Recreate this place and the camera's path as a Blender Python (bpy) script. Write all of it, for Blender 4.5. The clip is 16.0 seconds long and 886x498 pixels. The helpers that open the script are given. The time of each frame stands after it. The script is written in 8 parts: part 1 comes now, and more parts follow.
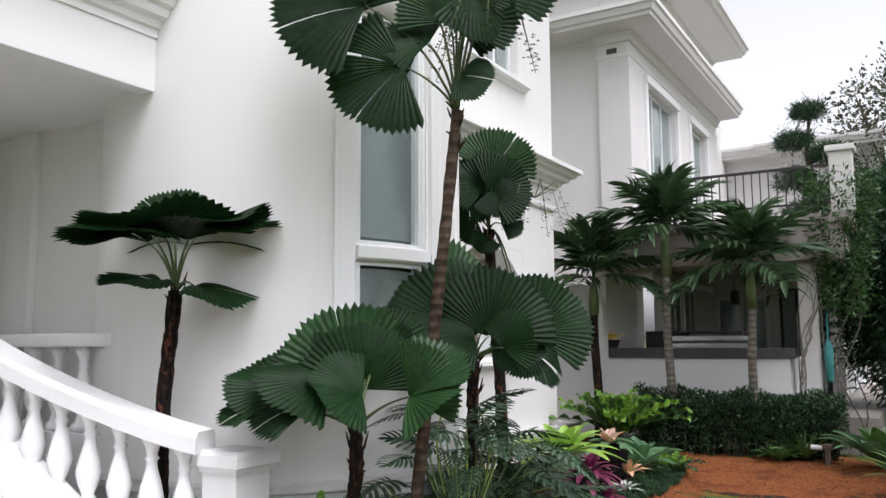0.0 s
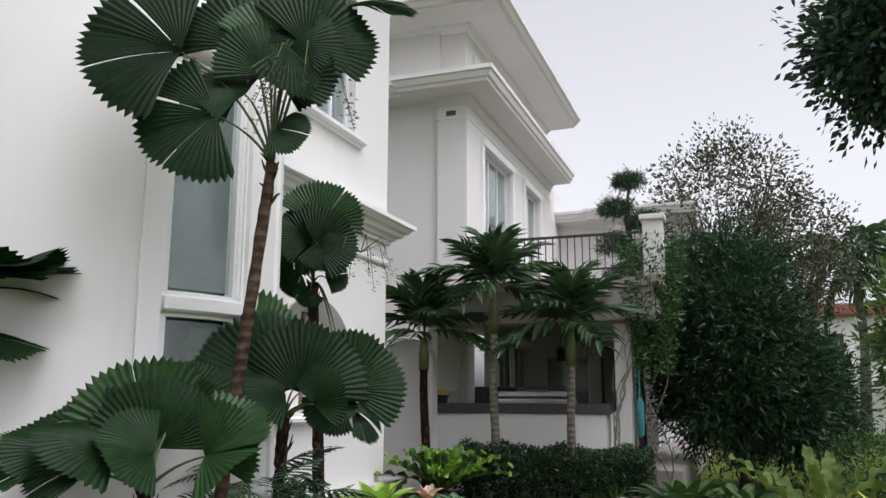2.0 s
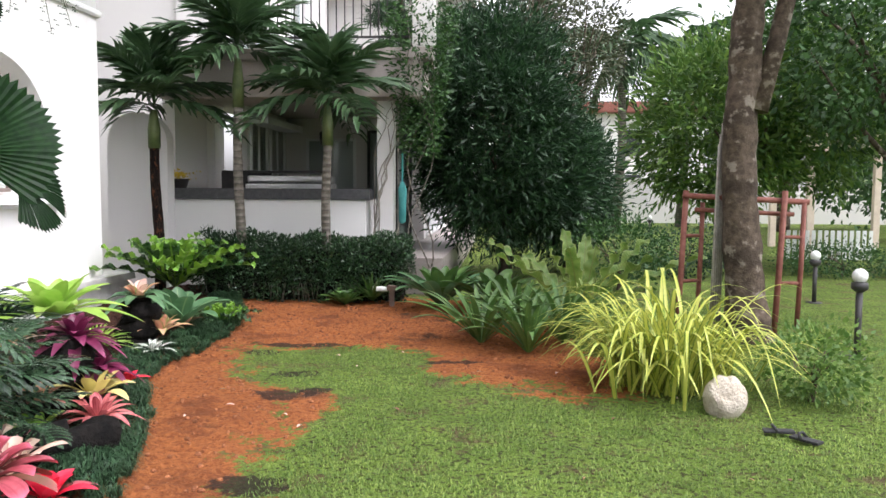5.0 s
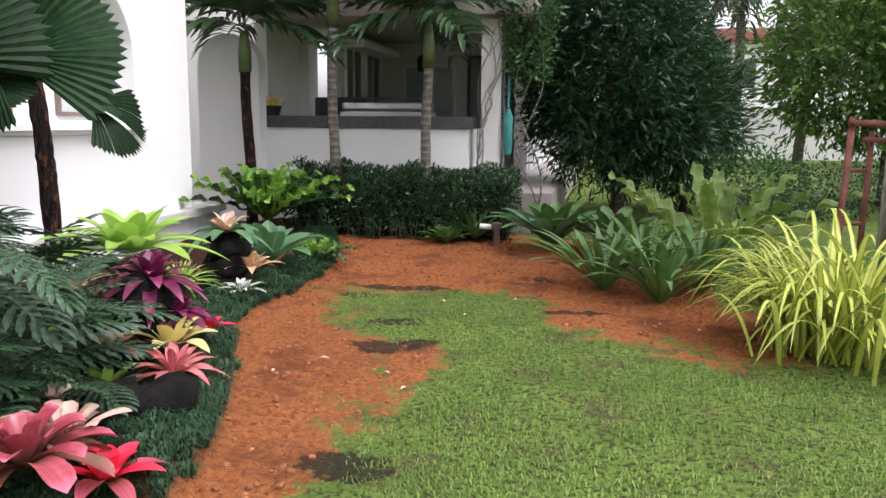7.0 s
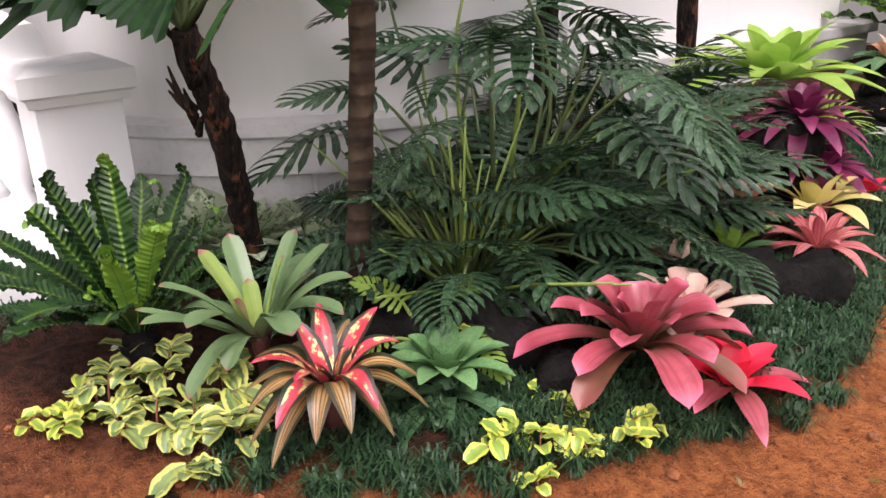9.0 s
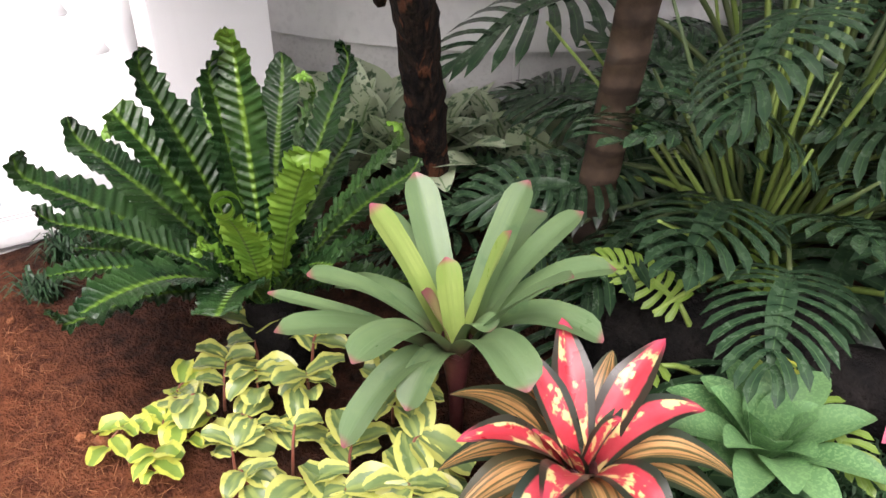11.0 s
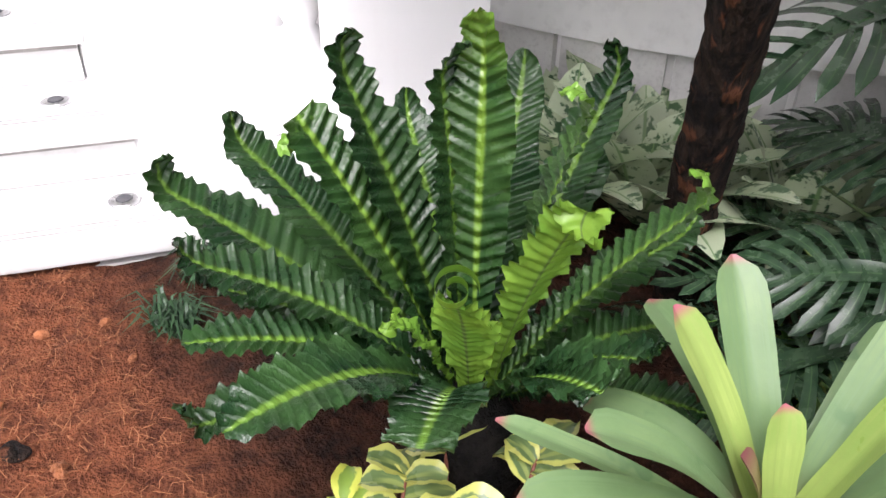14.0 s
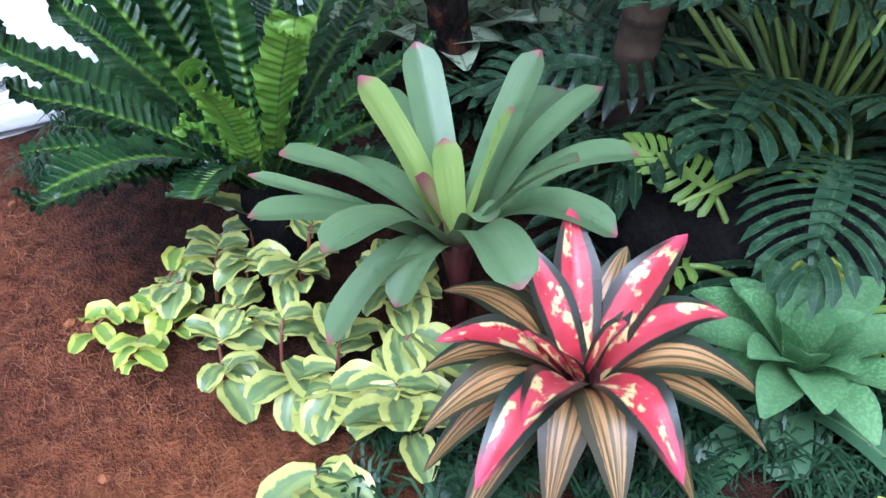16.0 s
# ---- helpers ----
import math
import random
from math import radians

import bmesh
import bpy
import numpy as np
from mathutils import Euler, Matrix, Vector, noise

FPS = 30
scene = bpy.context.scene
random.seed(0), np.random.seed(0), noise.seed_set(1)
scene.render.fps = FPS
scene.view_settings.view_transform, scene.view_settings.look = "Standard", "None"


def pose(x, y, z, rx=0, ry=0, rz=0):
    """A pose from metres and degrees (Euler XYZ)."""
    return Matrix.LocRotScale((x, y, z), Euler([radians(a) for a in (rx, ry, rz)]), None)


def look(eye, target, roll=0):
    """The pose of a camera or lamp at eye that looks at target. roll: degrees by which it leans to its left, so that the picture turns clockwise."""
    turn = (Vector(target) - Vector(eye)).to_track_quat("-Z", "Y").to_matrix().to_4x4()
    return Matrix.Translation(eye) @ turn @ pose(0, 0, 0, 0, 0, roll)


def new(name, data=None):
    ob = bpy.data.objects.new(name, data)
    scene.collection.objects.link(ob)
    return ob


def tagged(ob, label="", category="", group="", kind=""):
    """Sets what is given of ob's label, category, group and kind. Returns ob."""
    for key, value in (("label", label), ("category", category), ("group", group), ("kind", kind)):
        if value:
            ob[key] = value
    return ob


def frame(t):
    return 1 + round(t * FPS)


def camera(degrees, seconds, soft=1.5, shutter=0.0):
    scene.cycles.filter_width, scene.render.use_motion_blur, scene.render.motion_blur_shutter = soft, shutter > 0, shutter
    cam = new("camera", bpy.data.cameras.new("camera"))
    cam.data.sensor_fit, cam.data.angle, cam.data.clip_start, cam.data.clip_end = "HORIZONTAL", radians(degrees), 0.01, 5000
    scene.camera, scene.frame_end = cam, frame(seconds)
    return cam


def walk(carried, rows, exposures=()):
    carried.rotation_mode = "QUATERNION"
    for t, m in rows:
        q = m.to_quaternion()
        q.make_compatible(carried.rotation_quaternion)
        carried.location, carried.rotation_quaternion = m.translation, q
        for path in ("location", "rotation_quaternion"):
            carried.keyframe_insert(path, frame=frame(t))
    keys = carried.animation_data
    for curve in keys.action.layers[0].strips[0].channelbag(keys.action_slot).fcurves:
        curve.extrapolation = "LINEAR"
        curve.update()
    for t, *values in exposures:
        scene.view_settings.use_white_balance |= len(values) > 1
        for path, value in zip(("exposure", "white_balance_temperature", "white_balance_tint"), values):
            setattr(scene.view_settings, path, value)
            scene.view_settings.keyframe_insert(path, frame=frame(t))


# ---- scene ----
cam = camera(57.8, 16.0)
PATH = [
    (0, (-0.566, 1.901, 1.566), (-1.792, 3.946, 1.841), -0.3),
    (0.5, (-0.532, 1.882, 1.601), (-1.691, 3.935, 2.050), -0.2),
    (1, (-0.487, 1.864, 1.622), (-1.579, 3.934, 2.154), 0.5),
    (1.5, (-0.443, 1.897, 1.607), (-1.409, 4.034, 2.116), 0.4),
    (2, (-0.353, 1.988, 1.591), (-1.163, 4.206, 2.018), 0.1),
    (2.5, (-0.232, 2.132, 1.541), (-0.960, 4.402, 1.823), 0.2),
    (3, (-0.264, 2.306, 1.508), (-0.946, 4.606, 1.591), -0.2),
    (3.5, (-0.384, 2.542, 1.510), (-1.020, 4.856, 1.484), -0.8),
    (4, (-0.379, 2.804, 1.452), (-0.836, 5.159, 1.373), -1.5),
    (4.2, (-0.313, 2.935, 1.471), (-0.684, 5.304, 1.370), -1.6),
    (6.3, (-0.359, 3.998, 1.363), (-0.458, 6.379, 1.079), 1.7),
    (6.5, (-0.427, 4.057, 1.356), (-0.599, 6.432, 1.050), 1.4),
    (7, (-0.607, 4.246, 1.360), (-1.060, 6.574, 0.990), 0.5),
    (7.5, (-0.690, 4.430, 1.339), (-1.606, 6.604, 0.890), -0.6),
    (8, (-0.836, 4.602, 1.306), (-2.144, 6.514, 0.676), -2.2),
    (8.5, (-1.063, 4.740, 1.289), (-2.646, 6.360, 0.496), -2.4),
    (9, (-1.218, 4.844, 1.285), (-2.993, 6.204, 0.414), -1.6),
    (9.2, (-1.273, 4.900, 1.278), (-3.114, 6.156, 0.388), -1.4),
    (11.3, (-2.314, 5.126, 1.138), (-4.073, 6.058, -0.203), 0.1),
    (11.5, (-2.417, 5.136, 1.120), (-4.165, 6.048, -0.247), 0.4),
    (12, (-2.611, 5.154, 1.058), (-4.394, 5.944, -0.340), 0.7),
    (12.5, (-2.676, 5.148, 1.020), (-4.510, 5.861, -0.354), 1.1),
    (13, (-2.702, 5.134, 1.015), (-4.564, 5.810, -0.341), 1.3),
    (13.5, (-2.707, 5.126, 1.019), (-4.603, 5.771, -0.304), 1.5),
    (14, (-2.659, 5.112, 1.019), (-4.561, 5.741, -0.305), 1.2),
    (14.5, (-2.557, 5.136, 1.002), (-4.350, 5.783, -0.456), -0.6),
    (15, (-2.422, 5.164, 1.043), (-4.146, 5.861, -0.474), -1.4),
    (15.5, (-2.274, 5.202, 1.068), (-3.996, 5.899, -0.451), -2.4),
    (16, (-2.191, 5.255, 1.061), (-3.908, 5.941, -0.469), -2.9),
]
EXPOSURES = [(0, 0.75, 6250, 15), (0.5, 0.68, 6250, 15), (1, 0.55, 6250, 15), (1.5, 0.5, 6250, 15), (2, 0.5, 6300, 15), (2.5, 0.68, 6400, 16), (3, 1.0, 6500, 17), (3.5, 1.2, 6600, 17), (4.2, 1.4, 6450, 16),
             (6.5, 1.45, 6250, 16), (7.5, 1.1, 6300, 19), (8, 1.05, 6350, 21), (9, 1.15, 6700, 24), (11.5, 1.4, 6650, 21), (12.5, 1.55, 6550, 21), (13.5, 1.62, 6500, 20), (14.5, 1.45, 6300, 20), (15.5, 1.25, 5500, 15), (16, 1.25, 4950, 17)]
walk(cam, [(t, look(eye, target, roll)) for t, eye, target, roll in PATH], EXPOSURES)

# overcast sky: the sky texture with its colour washed out by cloud
world = bpy.data.worlds.new("overcast")
scene.world = world
world.use_nodes = True
wt = world.node_tree
sky = wt.nodes.new("ShaderNodeTexSky")
sky.sky_type, sky.sun_disc = "NISHITA", False
sky.sun_elevation, sky.sun_rotation = radians(62), radians(121)
sky.air_density, sky.dust_density, sky.ozone_density = 1.0, 4.0, 1.0
wash = wt.nodes.new("ShaderNodeHueSaturation")
wash.inputs["Saturation"].default_value = 0.10
wash.inputs["Value"].default_value = 1.2
wt.links.new(sky.outputs[0], wash.inputs["Color"])
wt.links.new(wash.outputs[0], wt.nodes["Background"].inputs[0])
wt.nodes["Background"].inputs[1].default_value = 0.15

sun = new("sun", bpy.data.lights.new("sun", "SUN"))
sun.data.energy, sun.data.angle, sun.data.color = 0.5, radians(40), (1.0, 0.985, 0.96)
sun.matrix_world = look((3.6, 2.6, 10), (-1.0, 5.4, 0))


# ---- materials ----
class Nodes:
    """A node material under construction."""

    def __init__(self, name, rough=0.6, spec=0.4, metal=0.0):
        self.m = bpy.data.materials.new(name)
        self.m.use_nodes = True
        self.t = self.m.node_tree
        self.b = self.t.nodes["Principled BSDF"]
        self.b.inputs["Roughness"].default_value = rough
        self.b.inputs["Specular IOR Level"].default_value = spec
        self.b.inputs["Metallic"].default_value = metal

    def node(self, kind, **inputs):
        n = self.t.nodes.new("ShaderNode" + kind)
        for k, v in inputs.items():
            s = n.inputs[int(k[1:])] if k[0] == "i" and k[1:].isdigit() else n.inputs[k.replace("_", " ")]
            self.put(s, v)
        return n

    def put(self, socket, v):
        if isinstance(v, bpy.types.NodeSocket):
            self.t.links.new(v, socket)
        elif isinstance(v, (tuple, list)) and len(v) == 3 and socket.type == "RGBA":
            socket.default_value = (*v, 1)
        else:
            socket.default_value = v

    def coord(self, kind="Object"):
        return self.node("TexCoord").outputs[kind]

    def noise(self, scale, detail=4.0, vec=None, rough=0.6):
        n = self.node("TexNoise", Scale=scale, Detail=detail, Roughness=rough)
        self.put(n.inputs["Vector"], vec if vec is not None else self.coord())
        return n.outputs["Fac"]

    def math(self, op, a, b=0.0):
        n = self.node("Math", i0=a, i1=b)
        n.operation = op
        return n.outputs[0]

    def span(self, v, lo, hi, a=0.0, b=1.0):
        n = self.node("MapRange", i0=v, i1=lo, i2=hi, i3=a, i4=b)
        n.interpolation_type = "SMOOTHSTEP"
        return n.outputs[0]

    def mix(self, f, a, b):
        n = self.t.nodes.new("ShaderNodeMix")
        n.data_type = "RGBA"
        for i, v in ((0, f), (6, a), (7, b)):
            self.put(n.inputs[i], v)
        return n.outputs[2]

    def rand(self):
        return self.node("ObjectInfo").outputs["Random"]

    def bump(self, height, strength=0.3, distance=0.01):
        n = self.node("Bump", Strength=strength, Distance=distance, Height=height)
        self.put(self.b.inputs["Normal"], n.outputs[0])

    def colour(self, v):
        self.put(self.b.inputs["Base Color"], v)

    def thin(self, col, share=0.3):
        """Lets light through, as a leaf does."""
        tr = self.node("BsdfTranslucent", Color=col)
        n = self.node("MixShader", i0=share, i1=self.b.outputs[0], i2=tr.outputs[0])
        self.put(self.t.nodes["Material Output"].inputs["Surface"], n.outputs[0])


def plain(name, c1, c2, scale=6.0, rough=0.6, fine=70.0, bump=0.15, metal=0.0, spec=0.4, vary=0.0, dist=0.004):
    k = Nodes(name, rough, spec, metal)
    f = k.span(k.noise(scale), 0.3, 0.7)
    col = k.mix(f, c1, c2)
    g = k.noise(fine, 3.0)
    col = k.mix(k.span(g, 0.45, 0.75, 0.0, 0.35), col, tuple(v * 0.65 for v in c1))
    if vary:
        col = k.mix(k.span(k.rand(), 0, 1, 0.0, vary), col, tuple(v * 0.35 for v in c1))
    k.colour(col)
    k.put(k.b.inputs["Roughness"], k.span(g, 0.2, 0.8, rough * 0.8, min(1.0, rough * 1.2)))
    k.bump(g, bump, dist)
    return k.m


def wall_paint(name, c=(0.79, 0.78, 0.765), dirt=(0.60, 0.59, 0.575)):
    """Painted render: slow blotches, faint runs from rain, fine grain."""
    k = Nodes(name, 0.75, 0.25)
    v = k.coord()
    run = k.node("Mapping", Vector=v)
    run.inputs["Scale"].default_value = (7, 7, 0.5)
    f = k.span(k.noise(1.0, 5.0, run.outputs[0]), 0.55, 0.85, 0.0, 0.30)
    g = k.span(k.noise(0.9, 3.0, v), 0.35, 0.75, 0.0, 0.18)
    col = k.mix(f, k.mix(g, c, tuple(x * 0.93 for x in c)), dirt)
    k.colour(col)
    k.bump(k.noise(140.0, 3.0, v), 0.12, 0.003)
    return k.m


def leaf(name, main, light, rib=None, margin=None, tip=None, base=None, blotch=None, rough=0.42, share=0.25, ribs=0.0, vary=0.35, stripes=None, spec=0.45, rib_w=0.07, folds=40.0):
    """A leaf's skin, by its own length (v) and breadth (u)."""
    k = Nodes(name, rough, spec)
    sep = k.node("SeparateXYZ", Vector=k.coord("UV"))
    u, v = sep.outputs[0], sep.outputs[1]
    m = k.math("ABSOLUTE", k.math("SUBTRACT", k.math("MULTIPLY", u, 2.0), 1.0))
    n = k.noise(9.0, 4.0)
    col = k.mix(k.span(n, 0.3, 0.7), main, light)
    if stripes:
        w = k.node("TexNoise", Scale=1.0, Detail=2.0)
        mp = k.node("Mapping", Vector=k.coord("UV"))
        mp.inputs["Scale"].default_value = (stripes[1], 0.8, 1)
        k.put(w.inputs["Vector"], mp.outputs[0])
        col = k.mix(k.span(w.outputs["Fac"], 0.45, 0.6), col, stripes[0])
    if base:
        col = k.mix(k.span(k.math("ADD", v, k.math("MULTIPLY", n, 0.15)), base[1], 0.05, 0.0, 1.0), col, base[0])
    if blotch:
        own = None
        if len(blotch) > 3:
            own = k.node("Mapping", Vector=k.coord("UV"))
            own.inputs["Scale"].default_value = (0.7, 1.5, 1)
            shift = k.node("CombineXYZ", X=k.math("MULTIPLY", k.rand(), 37.0), Y=k.math("MULTIPLY", k.rand(), 91.0))
            k.put(own.inputs["Location"], shift.outputs[0])
            own = own.outputs[0]
        bn = k.noise(blotch[1], 3.0, own)
        col = k.mix(k.span(bn, blotch[2] - 0.03, blotch[2] + 0.05), col, blotch[0])
    if rib:
        col = k.mix(k.span(m, rib_w * 1.6, rib_w * 0.4), col, rib)
    if margin:
        e = k.math("ADD", m, k.math("MULTIPLY", k.math("SUBTRACT", k.noise(70.0, 3.0), 0.5), margin[2] if len(margin) > 2 else 0.8))
        col = k.mix(k.span(e, margin[1] - 0.06, margin[1] + 0.06), col, margin[0])
    if tip:
        col = k.mix(k.span(v, tip[1], 1.0), col, tip[0])
    dim = k.mix(k.math("MULTIPLY", k.rand(), vary), col, tuple(x * 0.3 for x in main))
    k.colour(dim)
    fine = k.noise(120.0, 2.0)
    if ribs:
        arg = k.math("MULTIPLY", k.math("SUBTRACT", v, k.math("MULTIPLY", m, 0.035)), folds * 6.2832)
        k.bump(k.math("ADD", k.math("SINE", arg), fine), ribs, 0.007)
    else:
        k.bump(fine, 0.12, 0.003)
    k.put(k.b.inputs["Roughness"], k.span(n, 0.2, 0.8, rough * 0.75, rough * 1.25))
    k.thin(dim, share)
    return k.m


WHITE = wall_paint("white_painted_render")
# WHITE made darker and creamier; the shade on set-back walls is in it
SHADE_WHITE = wall_paint("shaded_cream_render", (0.73, 0.71, 0.70), (0.55, 0.53, 0.50))
TRIM = wall_paint("white_moulding_paint", (0.82, 0.82, 0.82), (0.64, 0.63, 0.62))
SHADE_AND_GROOVE = plain("grey_shade_and_groove_line", (0.26, 0.25, 0.24), (0.36, 0.35, 0.33), 20.0, 0.8)
MARBLE = plain("white_veined_stone", (0.74, 0.735, 0.72), (0.62, 0.62, 0.61), 3.0, 0.35, 30.0, 0.05)
GREYSTONE = plain("dark_grey_granite", (0.055, 0.056, 0.062), (0.085, 0.085, 0.09), 20.0, 0.5, 160.0, 0.1)
LEDGE = plain("pale_grey_stone", (0.50, 0.49, 0.48), (0.60, 0.59, 0.57), 8.0, 0.6, 90.0, 0.1)
TERRACE_TILE = plain("brown_grey_floor_tile", (0.26, 0.23, 0.21), (0.32, 0.29, 0.27), 5.0, 0.5, 60.0, 0.1)
CEILING = plain("taupe_painted_ceiling", (0.42, 0.37, 0.35), (0.46, 0.41, 0.39), 2.0, 0.7, 90.0, 0.08)
IRON = plain("black_painted_iron", (0.03, 0.03, 0.032), (0.05, 0.045, 0.045), 12.0, 0.5, 90.0, 0.2)
RUST = plain("red_brown_rusty_steel", (0.17, 0.055, 0.04), (0.26, 0.10, 0.075), 14.0, 0.65, 80.0, 0.4)
STEEL = plain("brushed_stainless_steel", (0.62, 0.62, 0.63), (0.55, 0.55, 0.56), 5.0, 0.3, 200.0, 0.05, metal=1.0)
BLACKPLASTIC = plain("black_rubber", (0.02, 0.02, 0.022), (0.035, 0.035, 0.038), 10.0, 0.6, 120.0, 0.2)
DARKROOM = plain("unlit_room_shade", (0.10, 0.10, 0.10), (0.14, 0.135, 0.13), 1.0, 0.8)
ROOFTILE = plain("brown_grey_roof_tile", (0.13, 0.10, 0.095), (0.20, 0.16, 0.15), 9.0, 0.7, 60.0, 0.3)
CURTAIN = plain("grey_green_curtain", (0.105, 0.145, 0.14), (0.14, 0.18, 0.172), 2.0, 0.8, 80.0, 0.1)
DARKBLIND = plain("slate_grey_blind", (0.03, 0.033, 0.036), (0.045, 0.048, 0.05), 2.0, 0.7, 80.0, 0.05)
PVC = plain("white_window_frame", (0.80, 0.82, 0.82), (0.76, 0.78, 0.78), 4.0, 0.35, 60.0, 0.03)
BROWNFRAME = plain("brown_window_frame", (0.16, 0.12, 0.10), (0.2, 0.15, 0.13), 6.0, 0.4, 60.0, 0.05)
LAMPWHITE = plain("frosted_white_globe", (0.8, 0.8, 0.8), (0.75, 0.75, 0.76), 4.0, 0.3, 60.0, 0.02)
ROCK = plain("pale_weathered_rock", (0.42, 0.36, 0.29), (0.62, 0.56, 0.48), 9.0, 0.9, 60.0, 0.7, dist=0.02)
CHAR_AND_SHADE = plain("burnt_wood_and_hedge_shade", (0.005, 0.005, 0.005), (0.014, 0.012, 0.011), 16.0, 0.85, 70.0, 0.9, spec=0.08, dist=0.012)
POT = plain("brown_plastic_pot", (0.16, 0.11, 0.09), (0.2, 0.14, 0.12), 9.0, 0.6)
TURQ = plain("turquoise_nylon", (0.06, 0.30, 0.30), (0.09, 0.38, 0.37), 9.0, 0.7)
BAMBOO = plain("grey_weathered_bamboo", (0.24, 0.22, 0.19), (0.36, 0.33, 0.29), 12.0, 0.7, 60.0, 0.4)
CREAMWOOD = plain("cream_painted_wood", (0.62, 0.52, 0.42), (0.70, 0.60, 0.50), 6.0, 0.6)

GLASS = Nodes("window_glass", 0.02, 0.5)
GLASS.b.inputs["Transmission Weight"].default_value = 0.9
GLASS.b.inputs["Base Color"].default_value = (0.72, 0.80, 0.79, 1)
GLASS.b.inputs["IOR"].default_value = 1.36
GLASS = GLASS.m


def trunk_skin(name, c1, c2, rings=16.0, strength=0.6, patch=None):
    k = Nodes(name, 0.85, 0.2)
    v = k.coord()
    z = k.node("SeparateXYZ", Vector=v).outputs[2]
    n = k.noise(14.0, 5.0, v)
    w = k.math("SINE", k.math("MULTIPLY", k.math("ADD", z, k.math("MULTIPLY", n, 0.03)), rings * 6.2832))
    col = k.mix(k.span(n, 0.3, 0.7), c1, c2)
    col = k.mix(k.span(w, 0.6, 0.95, 0.0, 0.5), col, tuple(x * 0.45 for x in c1))
    if patch:
        col = k.mix(k.span(k.noise(7.0, 3.0, v), 0.56, 0.66), col, patch)
    k.colour(col)
    k.bump(k.math("ADD", w, k.math("MULTIPLY", n, 2.0)), strength, 0.01)
    return k.m


BARK_SLIM = trunk_skin("brown_slim_palm_bark", (0.034, 0.023, 0.017), (0.095, 0.063, 0.042), 15.0, 0.35, (0.075, 0.06, 0.048))
def fibre_skin(name, dark, mid, patch):
    """Old palm trunk: dark torn leaf bases, upright fibres and red-brown scars."""
    k = Nodes(name, 0.9, 0.15)
    v = k.coord()
    run = k.node("Mapping", Vector=v)
    run.inputs["Scale"].default_value = (60, 60, 9)
    fib = k.noise(1.0, 5.0, run.outputs[0], 0.7)
    scar = k.node("Mapping", Vector=v)
    scar.inputs["Scale"].default_value = (26, 26, 11)
    s = k.noise(1.0, 3.0, scar.outputs[0])
    col = k.mix(k.span(fib, 0.4, 0.65), dark, mid)
    col = k.mix(k.span(s, 0.56, 0.63, 0.0, 0.9), col, patch)
    k.colour(col)
    k.bump(k.math("ADD", k.math("MULTIPLY", s, 2.0), fib), 1.0, 0.03)
    return k.m


BARK_DARK = fibre_skin("dark_fibrous_palm_bark", (0.008, 0.006, 0.006), (0.035, 0.022, 0.016), (0.13, 0.05, 0.026))
BARK_GREY = trunk_skin("grey_ringed_bark", (0.12, 0.11, 0.095), (0.22, 0.20, 0.17), 12.0)
BARK_TREE = trunk_skin("mottled_grey_brown_bark", (0.055, 0.040, 0.030), (0.13, 0.10, 0.075), 1.5, 1.0, (0.23, 0.20, 0.165))
SHAFT = plain("green_palm_crownshaft", (0.06, 0.09, 0.03), (0.11, 0.14, 0.05), 7.0, 0.5)

LICUALA = leaf("fan_palm_leaf", (0.006, 0.022, 0.007), (0.013, 0.044, 0.011), rough=0.46, share=0.2, vary=0.55, spec=0.15)
LICUALA_LIGHT = leaf("young_fan_palm_leaf", (0.018, 0.060, 0.018), (0.04, 0.11, 0.03), rough=0.42, share=0.3, vary=0.4, spec=0.3)
ARECA = leaf("palm_leaflet", (0.034, 0.076, 0.032), (0.068, 0.130, 0.052), rough=0.4, share=0.25)
STALK = plain("dark_green_leaf_stalk", (0.05, 0.085, 0.03), (0.09, 0.12, 0.04), 9.0, 0.5)
STEM_RED = plain("reddish_creeping_stem", (0.20, 0.06, 0.04), (0.28, 0.12, 0.07), 9.0, 0.5)
STALK_LIGHT = plain("yellow_green_leaf_stalk", (0.16, 0.24, 0.05), (0.22, 0.30, 0.07), 9.0, 0.45)
FERN = leaf("nest_fern_frond", (0.011, 0.038, 0.014), (0.034, 0.092, 0.022), rib=(0.15, 0.29, 0.04), rib_w=0.11, rough=0.29, ribs=0.42, folds=27.0, vary=0.45, spec=0.5, share=0.15)
FERN_TIP = leaf("nest_fern_frond_with_bright_tip", (0.020, 0.062, 0.018), (0.050, 0.120, 0.026), rib=(0.17, 0.31, 0.04), rib_w=0.11, tip=((0.18, 0.36, 0.05), 0.80), rough=0.29, ribs=0.42, folds=27.0, vary=0.25, spec=0.5, share=0.2)
FERN_LIGHT = leaf("young_nest_fern_frond", (0.13, 0.29, 0.035), (0.24, 0.42, 0.05), rib=(0.10, 0.17, 0.04), rib_w=0.05, rough=0.34, vary=0.2, share=0.35)
BROM_GREEN = leaf("pale_green_bromeliad_leaf", (0.13, 0.22, 0.095), (0.19, 0.29, 0.125), tip=((0.34, 0.10, 0.12), 0.95), base=((0.12, 0.035, 0.035), 0.40), stripes=((0.155, 0.25, 0.115), 14.0), blotch=((0.11, 0.20, 0.085), 14.0, 0.62), rough=0.34, share=0.2, vary=0.25, spec=0.5)
BROM_BASE = leaf("wine_flushed_bromeliad_leaf", (0.26, 0.20, 0.09), (0.34, 0.30, 0.13), tip=((0.20, 0.05, 0.07), 0.6), base=((0.15, 0.04, 0.04), 0.5), rough=0.36, share=0.2, vary=0.1)
